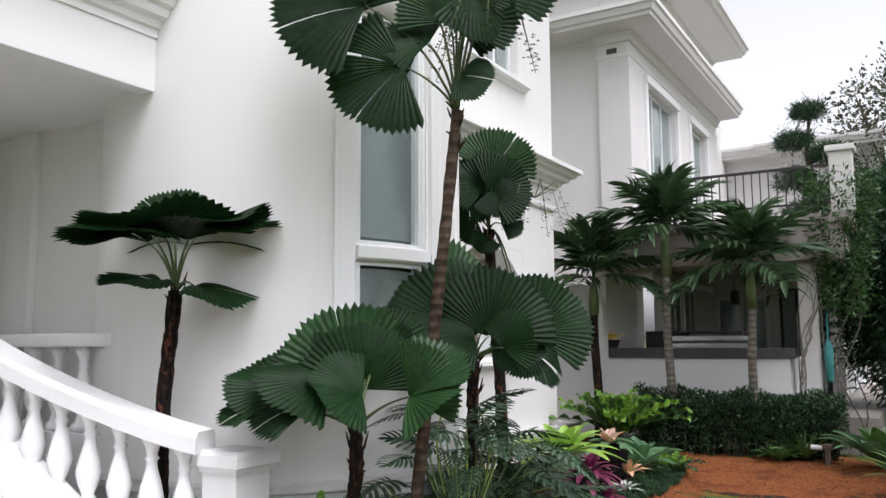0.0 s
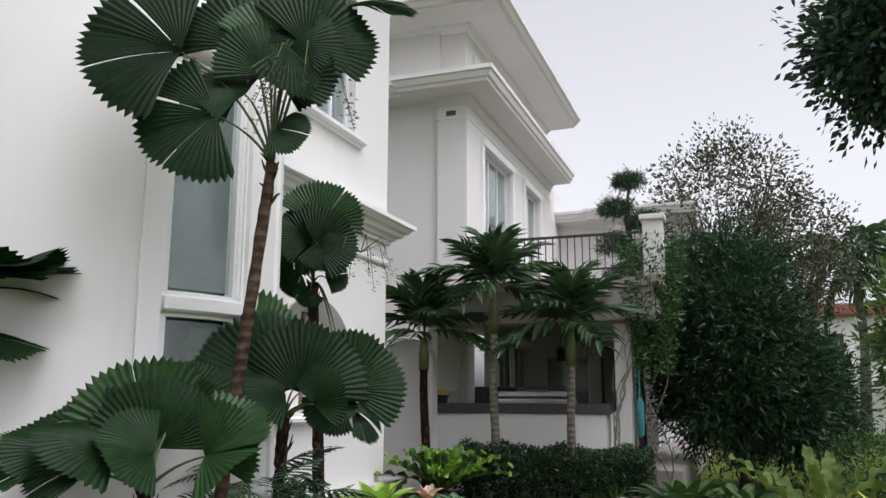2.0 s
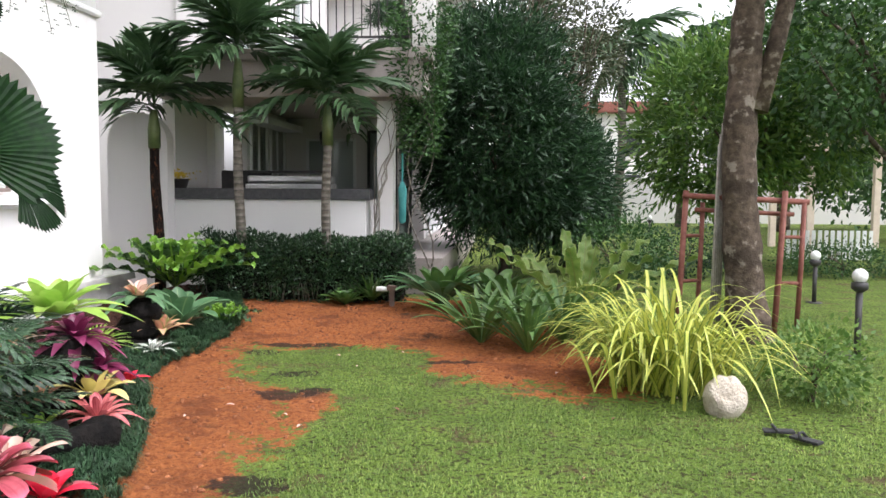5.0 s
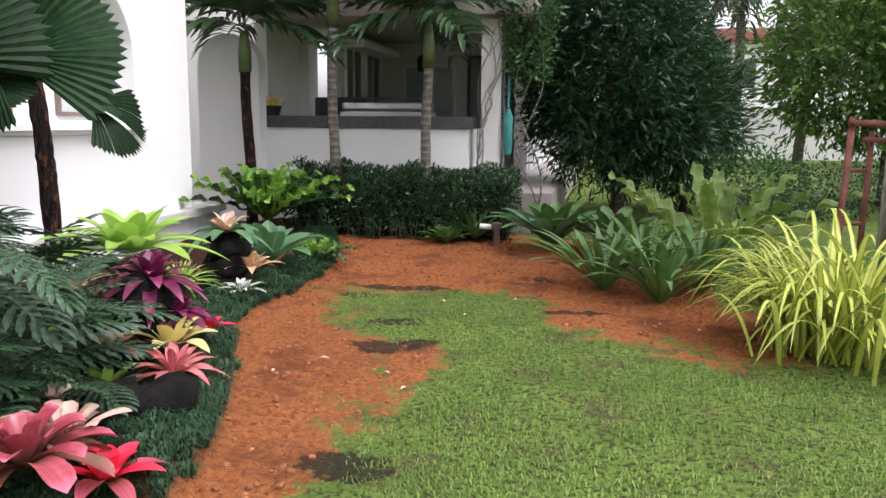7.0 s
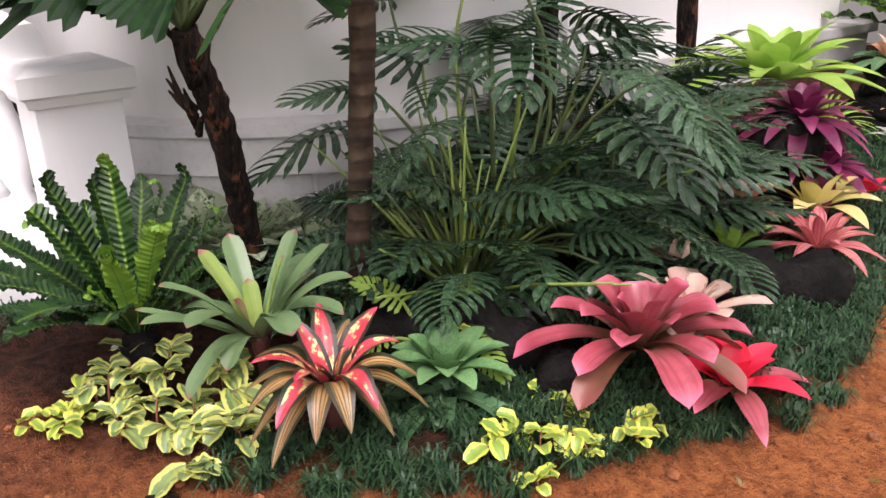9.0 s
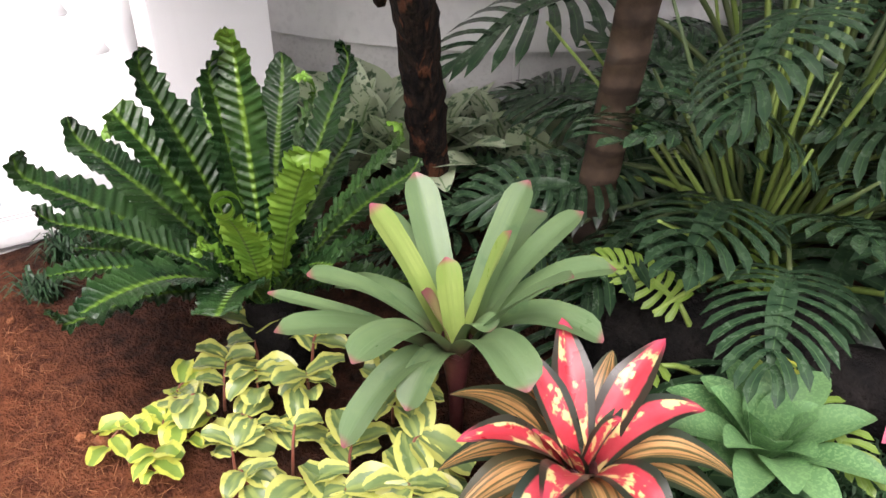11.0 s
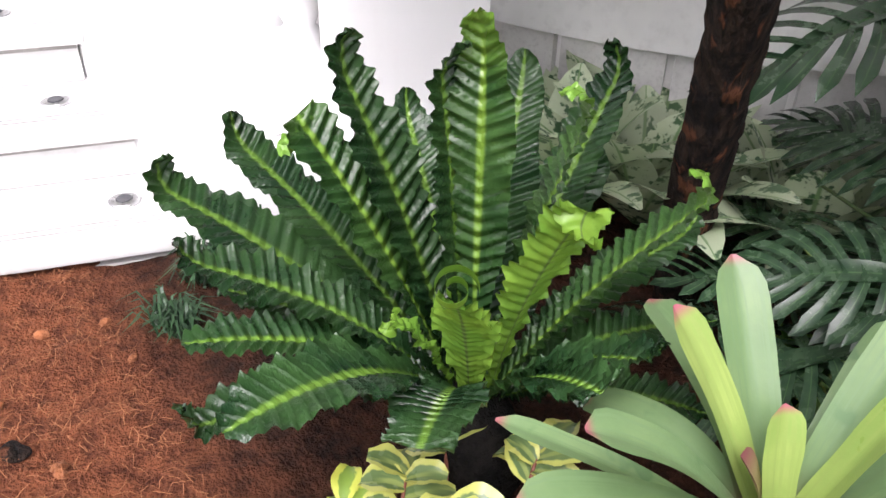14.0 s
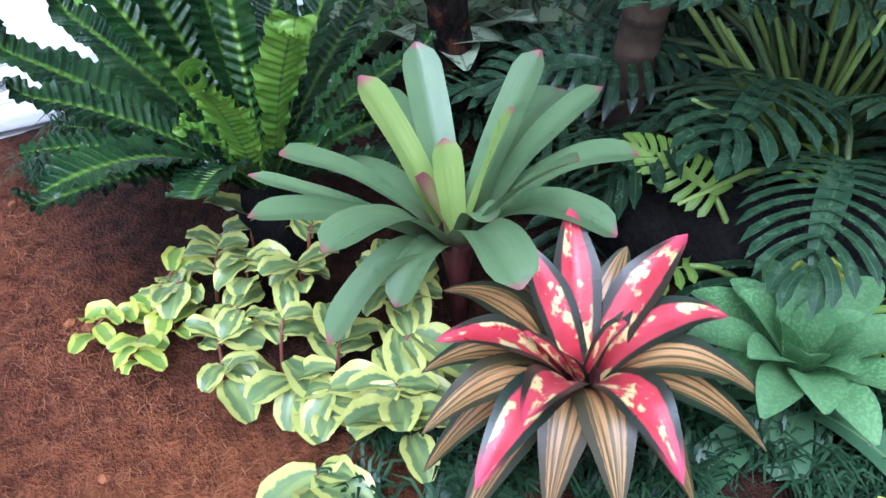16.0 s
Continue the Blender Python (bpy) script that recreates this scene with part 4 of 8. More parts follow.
def arch_panel():
    """The pale wall with a round-headed top beside the palms."""
    bm = bmesh.new()
    pts = [(-5.75, 0.0)] + [(-5.33 - 0.42 * math.cos(a), 2.05 + 0.42 * math.sin(a)) for a in np.linspace(0, math.pi, 20)] + [(-4.91, 0.0)]
    f0 = bm.faces.new([bm.verts.new((x, 14.0, z)) for x, z in pts])
    r = bmesh.ops.extrude_face_region(bm, geom=[f0])
    bmesh.ops.translate(bm, verts=[v for v in r["geom"] if isinstance(v, bmesh.types.BMVert)], vec=(0, 0.22, 0))
    bmesh.ops.recalc_face_normals(bm, faces=bm.faces)
    return bm


solid("wall_arch_panel", arch_panel(), SHADE_WHITE, "pale garden wall panel with a rounded head", "wall")
solid("wall_terrace_left", box((-4.75, 16.25, 0.5), (-4.55, 18.6, 2.78)), SHADE_WHITE, "pale rear wall of the terrace", "wall")
flat_window("window_9", (-4.54, 16.4, 0.55), (0, 1, 0), (1, 0, 0), 0.9, 2.0, 2, 1, PVC, "white glazed terrace door")
flat_window("window_10", (-4.54, 17.5, 0.55), (0, 1, 0), (1, 0, 0), 0.9, 2.0, 2, 1, PVC, "white glazed terrace door")
solid("wall_terrace_rear", box((-4.9, 18.6, 0.5), (-2.1, 18.8, 2.78)), SHADE_WHITE, "pale rear wall of the terrace", "wall")
flat_window("window_11", (-4.15, 18.57, 1.0), (1, 0, 0), (0, -1, 0), 0.95, 1.4, 2, 1, PVC, "white framed terrace window")
flat_window("window_12", (-2.98, 18.57, 0.55), (1, 0, 0), (0, -1, 0), 0.85, 2.0, 3, 1, IRON, "dark glazed folding doors")
solid("wall_terrace_side", box((-2.1, 18.6, 0.5), (-1.9, 24.0, 2.78)), SHADE_WHITE, "pale wall along the far terrace", "wall")
for i in range(4):
    flat_window("window_%d" % (13 + i), (-1.89, 18.9 + i * 1.15, 0.55), (0, 1, 0), (1, 0, 0), 0.95, 2.0, 2, 1, PVC, "white glazed door at the far terrace")
solid("wall_terrace_far", box((-4.9, 24.0, 0.0), (-1.2, 24.2, 3.3)), SHADE_WHITE, "pale end wall of the terrace", "wall")
bm = box((-4.53, 16.3, 2.50), (-4.2, 18.5, 2.62), 0.02)
solid("trim_terrace_valance", bm, PVC, "white roller blind box over the doors", "trim")

column = thing("terrace_column", "pale square column with climbing stems", "column", kind="structure")
part("shaft", box((-2.13, 14.5, 0.0), (-1.90, 14.73, 2.66), 0.01), SHADE_WHITE, column)
random.seed(5)
for i in range(7):
    pts = []
    a = random.uniform(0, 6.28)
    for j in range(16):
        a += random.uniform(-0.2, 0.7)
        pts.append((-2.015 + 0.17 * math.cos(a), 14.615 + 0.17 * math.sin(a), 0.02 + j * 0.175))
    part("vine_stem", tube(pts, [0.012 - 0.0004 * j for j in range(16)], 6), BAMBOO, column, "grey woody vine stem")
railing = thing("balcony_railing", "black iron balcony railing with upright bars", "railing", kind="structure")
part("handrail", box((-3.9, YP + 0.15, 4.06), (-1.5, YP + 0.20, 4.10), 0.006), IRON, railing)
part("bottom_rail", box((-3.9, YP + 0.16, 3.52), (-1.5, YP + 0.19, 3.55)), IRON, railing)
for i in range(21):
    x = -3.88 + i * 0.118
    part("bar", box((x - 0.008, YP + 0.167, 3.551 if i % 5 else 3.36), (x + 0.008, YP + 0.183, 4.058)), IRON, railing)
part("handrail", box((-1.50, YP + 0.15, 4.06), (-1.46, 21.0, 4.10), 0.006), IRON, railing)
for i in range(30):
    part("bar", box((-1.488, YP + 0.4 + i * 0.2, 3.36), (-1.472, YP + 0.416 + i * 0.2, 4.058)), IRON, railing)
solid("wall_balcony_post", box((-1.62, YP - 0.05, 3.362), (-1.32, YP + 0.25, 4.22), 0.015), SHADE_WHITE, "pale balcony corner post", "post")
solid("trim_balcony_post_cap", box((-1.66, YP - 0.09, 4.222), (-1.28, YP + 0.29, 4.31), 0.02), SHADE_WHITE, "pale cap of the balcony post", "trim")

grill = thing("barbecue_grill", "stainless steel barbecue with a flat lid", "barbecue", at=(-3.55, 15.3, 0.5))
part("body", box((-0.62, -0.3, 0.62), (0.62, 0.3, 1.02), 0.02), STEEL, grill)
part("lid", box((-0.6, -0.28, 1.022), (0.6, 0.3, 1.14), 0.04), STEEL, grill)
part("handle", tube([(-0.55, -0.34, 1.19), (0.55, -0.34, 1.19)], 0.018), IRON, grill)
for x in (-0.55, 0.55):
    for y in (-0.25, 0.25):
        part("leg", box((x - 0.025, y - 0.025, 0.0), (x + 0.025, y + 0.025, 0.618)), STEEL, grill)
for k, y in enumerate((15.05, 15.75)):
    chair = thing("terrace_chair", "dark woven terrace chair behind the parapet", "chair", "chairs on the terrace", at=(-4.35, y, 0.5))
    part("seat", box((-0.28, -0.28, 0.38), (0.28, 0.28, 0.45), 0.02), IRON, chair)
    part("backrest", box((-0.28, 0.22, 0.46), (0.28, 0.28, 1.22), 0.03), IRON, chair)
    for x in (-0.24, 0.24):
        for yy in (-0.24, 0.24):
            part("leg", box((x - 0.02, yy - 0.02, 0), (x + 0.02, yy + 0.02, 0.379)), IRON, chair)
lantern = thing("wall_lantern", "small dark lantern hanging at the terrace", "lantern", at=(-3.75, 18.3, 2.35))
part("hook", tube([(0, 0, 0.45), (0, 0, 0.2)], 0.008, 6), IRON, lantern)
part("cage", lathe([(0.03, 0.2), (0.09, 0.14), (0.075, -0.08), (0.03, -0.1)], 6), IRON, lantern)


# ---- ground: one sheet, fine near the walk, coarse out to the horizon ----
BORDER = [(-4.1, 4.9), (-3.55, 5.05), (-3.2, 5.2), (-2.9, 5.37), (-2.55, 5.72), (-2.37, 6.02), (-2.24, 6.4), (-2.14, 6.78), (-2.2, 7.15), (-2.33, 7.56), (-2.6, 8.16), (-2.95, 8.9), (-3.1, 9.5), (-2.98, 10.1), (-3.05, 11.0), (-3.2, 11.8), (-3.5, 12.6), (-3.75, 13.3)]
LAWN = [(-1.25, 4.6), (-1.45, 5.5), (-1.5, 6.4), (-1.72, 7.2), (-1.62, 8.1), (-1.85, 8.9), (-2.3, 9.35), (-2.62, 9.9), (-2.6, 10.45), (-1.9, 10.62), (-1.3, 10.7), (-0.95, 10.1), (-0.78, 9.55), (-0.35, 9.33), (0.14, 9.0), (0.6, 9.1)]


def inside(px, py, poly):
    res = np.zeros(px.shape, bool)
    n = len(poly)
    for i in range(n):
        (x0, y0), (x1, y1) = poly[i], poly[(i + 1) % n]
        cross = (y0 > py) != (y1 > py)
        t = (py - y0) / ((y1 - y0) or 1e-9)
        res ^= cross & (px < x0 + t * (x1 - x0))
    return res


def away(px, py, line):
    """Distance to a polyline."""
    best = np.full(px.shape, 1e9)
    for (x0, y0), (x1, y1) in zip(line, line[1:]):
        dx, dy = x1 - x0, y1 - y0
        s = np.clip(((px - x0) * dx + (py - y0) * dy) / (dx * dx + dy * dy), 0, 1)
        best = np.minimum(best, np.hypot(px - x0 - s * dx, py - y0 - s * dy))
    return best


BED = BORDER + [(-3.75, 14.5), (-9, 14.5), (-9, 4.9)]
MULCH = LAWN + [(0.9, 9.6), (0.3, 10.6), (0.4, 12.2), (-0.3, 13.2), (-1.2, 13.9), (-5.0, 14.3), (-5.0, 2.0), (-1.2, 2.0)]


def smooth_noise(px, py, scale, seed):
    rng = np.random.RandomState(seed)
    out = np.zeros(px.shape)
    for i in range(14):
        a, ph, f = rng.uniform(0, 6.283), rng.uniform(0, 6.283), scale * rng.uniform(0.5, 2.2)
        out += np.sin((px * math.cos(a) + py * math.sin(a)) * f + ph)
    return out / 5.0


def shares(px, py):
    wob = 0.10 * smooth_noise(px, py, 7.0, 3)
    d = away(px, py, LAWN + [(0.9, 9.6), (0.3, 10.6)])
    coir = np.where(inside(px, py, MULCH), d, -d) + wob
    patch = smooth_noise(px, py, 2.6, 8)
    coir = np.where((patch > 1.05) & (px < 0.5) & (py > 6) & (py < 10.6) & (coir < 0) & (coir > -0.9), coir + 0.6 * (patch - 0.75), coir)
    coir = np.clip(0.5 + coir * 1.5, 0, 1)
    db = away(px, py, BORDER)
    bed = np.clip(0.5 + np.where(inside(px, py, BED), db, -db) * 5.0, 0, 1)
    return coir, bed


def damp_share(px, py):
    return np.clip((-2.5 - px) / 0.9, 0, 1) * np.clip((6.2 - py) / 0.8, 0, 1)


def height(px, py):
    coir, bed = shares(px, py)
    lump = 0.012 * smooth_noise(px, py, 16.0, 1) + 0.010 * smooth_noise(px, py, 40.0, 2)
    near_steps = damp_share(px, py)
    return 0.006 * smooth_noise(px, py, 5.0, 6) + coir * (0.015 + lump) + bed * 0.08 + 0.09 * near_steps * (1 - bed)


def build_ground():
    near = dict(x=(-9.0, 5.0, 281), y=(0.0, 16.0, 321))
    xs = np.concatenate([[-600, -200, -80, -40, -20, -12], np.linspace(*near["x"]), [8, 14, 25, 50, 90, 200, 600]])
    ys = np.concatenate([[-600, -200, -60, -20, -5], np.linspace(*near["y"]), [19, 24, 30, 45, 80, 200, 700]])
    px, py = np.meshgrid(xs, ys)
    close = (px >= -9) & (px <= 5) & (py >= 0) & (py <= 16)
    pz = np.where(close, height(px, py), 0.0)
    coir, bed = shares(px, py)
    coir, bed = np.where(close, coir, 0.0), np.where(close, bed, 0.0)
    nx, ny = len(xs), len(ys)
    i = np.arange(nx * ny).reshape(ny, nx)
    faces = np.stack([i[:-1, :-1], i[:-1, 1:], i[1:, 1:], i[1:, :-1]], -1).reshape(-1, 4)
    me = from_arrays("ground", np.stack([px, py, pz], -1).reshape(-1, 3), faces, GROUND)
    damp = np.clip(damp_share(px, py) * 1.1 + 0.15 * smooth_noise(px, py, 3.0, 17), 0, 1) * close
    ash = np.zeros(px.shape)
    for x, y, rx, ry in ((-2.2, 10.62, 0.55, 0.10), (-1.9, 8.85, 0.26, 0.16), (-1.7, 8.98, 0.16, 0.14), (-1.56, 7.15, 0.22, 0.18), (-2.45, 10.3, 0.2, 0.12), (-0.75, 10.0, 0.3, 0.08), (-1.95, 9.5, 0.25, 0.12)):
        ash = np.maximum(ash, np.exp(-((px - x) / rx) ** 2 - ((py - y) / ry) ** 2))
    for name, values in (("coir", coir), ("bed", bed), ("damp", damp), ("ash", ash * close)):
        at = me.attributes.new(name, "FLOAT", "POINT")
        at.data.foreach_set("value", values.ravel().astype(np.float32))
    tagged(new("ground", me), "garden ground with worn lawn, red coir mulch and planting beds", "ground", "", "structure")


build_ground()


def level(x, y):
    return float(height(np.array([float(x)]), np.array([float(y)]))[0])


# ---- leaf shapes ----
def prof_strap(s):
    return np.minimum(1.0, 0.62 + 0.5 * s) * np.sqrt(np.clip(1 - np.clip((s - 0.80) / 0.2, 0, 1) ** 2, 0, 1))


def prof_tongue(s):
    """Parallel edges and a blunt, briefly pointed end."""
    return np.minimum(1.0, 0.70 + 0.45 * s) * np.clip(1 - np.clip((s - 0.84) / 0.16, 0, 1) ** 2.4, 0.02, 1) ** 0.6


def prof_lance(s):
    return np.sin(np.pi * np.clip(s * 0.96 + 0.02, 0, 1)) ** 0.8


def prof_point(s):
    return np.minimum(1.0, 0.75 + 0.6 * s) * np.clip((1 - s) / 0.42, 0, 1) ** 0.7


def prof_grass(s):
    return np.minimum(1.0, 0.6 + 2 * s) * (1 - s) ** 0.6


def prof_nest(s):
    return np.clip(0.16 + 1.5 * s, 0, 1) * (0.10 + 0.90 * np.sqrt(np.clip(1 - np.clip((s - 0.55) / 0.45, 0, 1) ** 1.9, 0, 1)))


def prof_round(s):
    return np.sqrt(np.clip(1 - (2 * np.clip(s, 0.04, 0.96) - 1) ** 2, 0, 1))


def blade(p0, p1, p2, width, prof, n=12, m=4, fold=0.2, wave=0.0, waves=8.0, phase=0.0, curl=0.0, fine=0.0, twist=0.0):
    """A leaf along the bend p0, p1, p2: vertices, faces and uv."""
    p0, p1, p2 = (np.asarray(p, float) for p in (p0, p1, p2))
    s = np.linspace(0, 1, n + 1)[:, None]
    mid = (1 - s) ** 2 * p0 + 2 * s * (1 - s) * p1 + s ** 2 * p2
    d = 2 * (1 - s) * (p1 - p0) + 2 * s * (p2 - p1)
    d /= np.linalg.norm(d, axis=1, keepdims=True) + 1e-9
    out = p2 - p0
    side0 = np.cross(out, (0, 0, 1.0))
    if np.linalg.norm(side0) < 1e-4:
        side0 = np.array((1.0, 0, 0))
    side = side0 / np.linalg.norm(side0) * np.ones_like(d)
    side -= d * (side * d).sum(1, keepdims=True)
    side /= np.linalg.norm(side, axis=1, keepdims=True) + 1e-9
    up = np.cross(side, d)
    if twist:
        c, q = np.cos(twist * s), np.sin(twist * s)
        side, up = side * c + up * q, up * c - side * q
    if curl:
        k = np.clip((s - 0.72) / 0.28, 0, 1)
        ang = k * curl
        ln = np.linalg.norm(p2 - p0) * 0.09
        mid = mid + up * (ln * (1 - np.cos(ang))) - d * (ln * np.clip(ang - np.sin(ang), 0, None))
    u = np.linspace(-1, 1, m + 1)
    w = width * 0.5 * prof(s)
    verts = np.zeros((n + 1, m + 1, 3))
    for j, q in enumerate(u):
        lift = fold * abs(q) * w
        if wave:
            lift = lift + wave * q * q * np.sin(s * waves * 6.2832 + phase + (1.7 if q > 0 else 0)) * np.minimum(1, 4 * s)
        if fine:
            lift = lift + fine * np.cos(np.pi * q * 3) * w
        verts[:, j] = mid + side * (q * w) + up * lift
    i = np.arange((n + 1) * (m + 1)).reshape(n + 1, m + 1)
    faces = np.stack([i[:-1, :-1], i[:-1, 1:], i[1:, 1:], i[1:, :-1]], -1).reshape(-1, 4)
    uv = np.stack(np.broadcast_arrays((u[None, :] + 1) / 2, s), -1).reshape(-1, 2)
    return verts.reshape(-1, 3), faces, uv


def joined(pieces):
    vs, fs, us, k = [], [], [], 0
    for v, f, u in pieces:
        vs.append(v)
        fs.append(f + k)
        us.append(u)
        k += len(v)
    return np.concatenate(vs), np.concatenate(fs), np.concatenate(us)


def leaf_part(name, data, material, parent, label="", at=None):
    return mesh_part(name, from_arrays(name, *data[:2], material, data[2]), parent, label, at)


GOLD = 2.39996


def rosette(name, label, category, at, count, reach, width, mats, prof=prof_strap, low=-0.1, high=0.8, seed=0, fold=0.25, n=10, droop=0.5, core=0.02, group="", m=4, wave=0.0):
    """A rosette plant: leaves round a heart, upright inside and falling outside. mats: materials from the heart outwards."""
    rng = random.Random(seed)
    ob = thing(name, label, category, group, at=at)
    for i in range(count):
        k = (i + 0.5) / count
        a = i * GOLD + rng.uniform(-0.15, 0.15) + seed
        r = reach * (0.55 + 0.45 * k ** 0.6) * rng.uniform(0.9, 1.1)
        rise = high * (1 - k) + low * k + rng.uniform(-0.06, 0.06)
        c, q = math.cos(a), math.sin(a)
        span = r * (0.35 + 0.65 * min(1, k * 1.6))
        p0 = (c * core, q * core, 0.0)
        p2 = (c * span, q * span, rise * r)
        p1 = (c * span * 0.55, q * span * 0.55, rise * r * 0.6 + droop * r * (0.25 + 0.3 * k))
        mat = mats[min(len(mats) - 1, int(k * len(mats)))]
        leaf_part("leaf", blade(p0, p1, p2, width * rng.uniform(0.85, 1.1), prof, n, m, fold, wave, 5.0, i), mat, ob)
    return ob


# ---- fan palms ----
def fan_blade(radius, spread=2.5, pleats=30, splits=(), droop=0.25, cone=0.10, seed=0):
    """A round pleated fan with a toothed rim; it opens along +x with its face up."""
    rng = random.Random(seed)
    k = pleats * 2
    rs = np.array([0.02, 0.2, 0.4, 0.6, 0.8, 0.93, 1.0])
    vs, fs, us = [], [], []
    groups = np.split(np.arange(k + 1), [int(s * k) // 2 * 2 for s in splits]) if splits else [np.arange(k + 1)]
    base = 0
    for gi, g in enumerate(groups):
        idx = np.append(g, g[-1] + 1) if g[-1] < k else g
        tilt = rng.uniform(-0.05, 0.07)
        rows = []
        for j in idx:
            a = -spread + 2 * spread * j / k
            if splits:
                a += (0.009 if j == idx[0] and gi else 0) - (0.009 if j == idx[-1] and gi < len(groups) - 1 else 0)
            tooth = (1.0 if j % 2 else 0.925) * rng.uniform(0.975, 1.01)
            lobe = (0.90 + 0.10 * math.cos(a * 0.6)) * tooth
            r = radius * rs.copy() * np.where(rs > 0.9, lobe, np.minimum(lobe, 1.0))
            z = np.where(j % 2, 1, -1) * 0.0042 * np.sqrt(r / radius) * (radius / 0.5) + cone * r - 1.4 * droop * r * r / radius + tilt * r
            z += radius * (0.09 * math.sin(a * 2.6 + seed) + 0.05 * math.sin(a * 5.3 + 2 * seed)) * (r / radius) ** 2 + 0.16 * radius * abs(math.sin(a)) * (r / radius)
            rows.append(np.stack([r * math.cos(a), r * math.sin(a), z], -1))
            us.append(np.stack([np.full(len(rs), j / k), rs], -1))
        vs.append(np.concatenate(rows))
        nr = len(rs)
        ii = base + np.arange(len(idx) * nr).reshape(len(idx), nr)
        fs.append(np.stack([ii[:-1, :-1], ii[:-1, 1:], ii[1:, 1:], ii[1:, :-1]], -1).reshape(-1, 4))
        base += len(idx) * nr
    return np.concatenate(vs), np.concatenate(fs), np.concatenate(us)


FANS = [from_arrays("fan_blade", *(lambda d: (d[0], d[1], mat, d[2], False))(fan_blade(1.0, sp, pl, cuts, dr, co, i)))
        for i, (sp, pl, cuts, dr, co, mat) in enumerate([
            (1.6, 32, (), 0.16, 0.10, LICUALA), (1.5, 30, (0.55,), 0.20, 0.10, LICUALA), (1.55, 32, (0.33, 0.7), 0.18, 0.12, LICUALA),
            (1.5, 30, (0.4,), 0.10, 0.18, LICUALA_LIGHT), (1.2, 26, (0.2, 0.55, 0.8), 0.27, 0.08, LICUALA), (1.1, 24, (), 0.15, 0.2, LICUALA_LIGHT)])]


def fan_palm(label, at, path, r0, r1, bark, leaves, seed=0, stubs=12):
    """at: foot; path: the trunk's bends from the foot; leaves: (where the stalk meets the blade, the blade's reach, kind, how far it faces the garden)."""
    rng = random.Random(seed)
    palm = thing("fan_palm", label, "palm tree", "fan palms against the villa", at=at)
    n = 22
    pts, rad = [], []
    for i, s in enumerate(np.linspace(0, 1, n)):
        q = s * (len(path) - 1)
        k = min(len(path) - 2, int(q))
        p = Vector(path[k]).lerp(Vector(path[k + 1]), q - k)
        pts.append(p + Vector((0.006 * math.sin(9 * s + seed), 0.006 * math.cos(7 * s + seed), 0)))
        rad.append((r0 + (r1 - r0) * s) * (1.0 + rng.uniform(-0.06, 0.06) + (0.03 if i % 2 else 0)))
    bm = tube([Vector(pts[0]).lerp(Vector(pts[-1]), 0) if j == 0 else Vector(pts[j // 3]).lerp(Vector(pts[min(n - 1, j // 3 + 1)]), (j % 3) / 3) for j in range(3 * n - 2)], [rad[j // 3] for j in range(3 * n - 2)], 14)
    rough = 0.010 if bark == BARK_DARK else 0.003
    for v in bm.verts:
        v.co += Vector((noise.noise(v.co * 30), noise.noise(v.co * 30 + Vector((9, 0, 0))), 0)) * rough
    part("trunk", bm, bark, palm)
    head = Vector(pts[-1])
    for i in range(stubs):
        a = rng.uniform(0, 6.28)
        h = head + Vector((0, 0, -rng.uniform(0, 0.3)))
        part("stub", tube([h, h + Vector((math.cos(a) * 0.045, math.sin(a) * 0.045, 0.05)), h + Vector((math.cos(a) * 0.07, math.sin(a) * 0.07, rng.uniform(0.05, 0.14)))], [0.012, 0.009, 0.003], 5), bark, palm)
    out = Vector((0.55, -0.83, 0.05)).normalized()
    for hub, reach, kind, face in leaves:
        hub, reach = Vector(hub) - Vector((0, 0, at[2])), Vector(reach)
        size = reach.length
        x = reach.normalized()
        z = out * face + Vector((0, 0, 1)) * (1 - face)
        z = (z - x * z.dot(x)).normalized()
        y = z.cross(x)
        m = Matrix((x, y, z)).transposed().to_4x4()
        m.translation = hub
        mesh_part("leaf", FANS[kind], palm, at=m @ Matrix.Diagonal((size, size, size, 1)))
        flat = Vector((hub.x - head.x, hub.y - head.y, 0))
        p1 = head + flat * 0.35 + Vector((0, 0, max(0.1, (hub.z - head.z) * 0.75)))
        pp = [head.lerp(p1, t).lerp(p1.lerp(hub, t), t) for t in np.linspace(0, 1, 8)]
        part("leaf_stalk", tube(pp, [0.011 - 0.0009 * k for k in range(8)], 6), STALK, palm)
    return palm


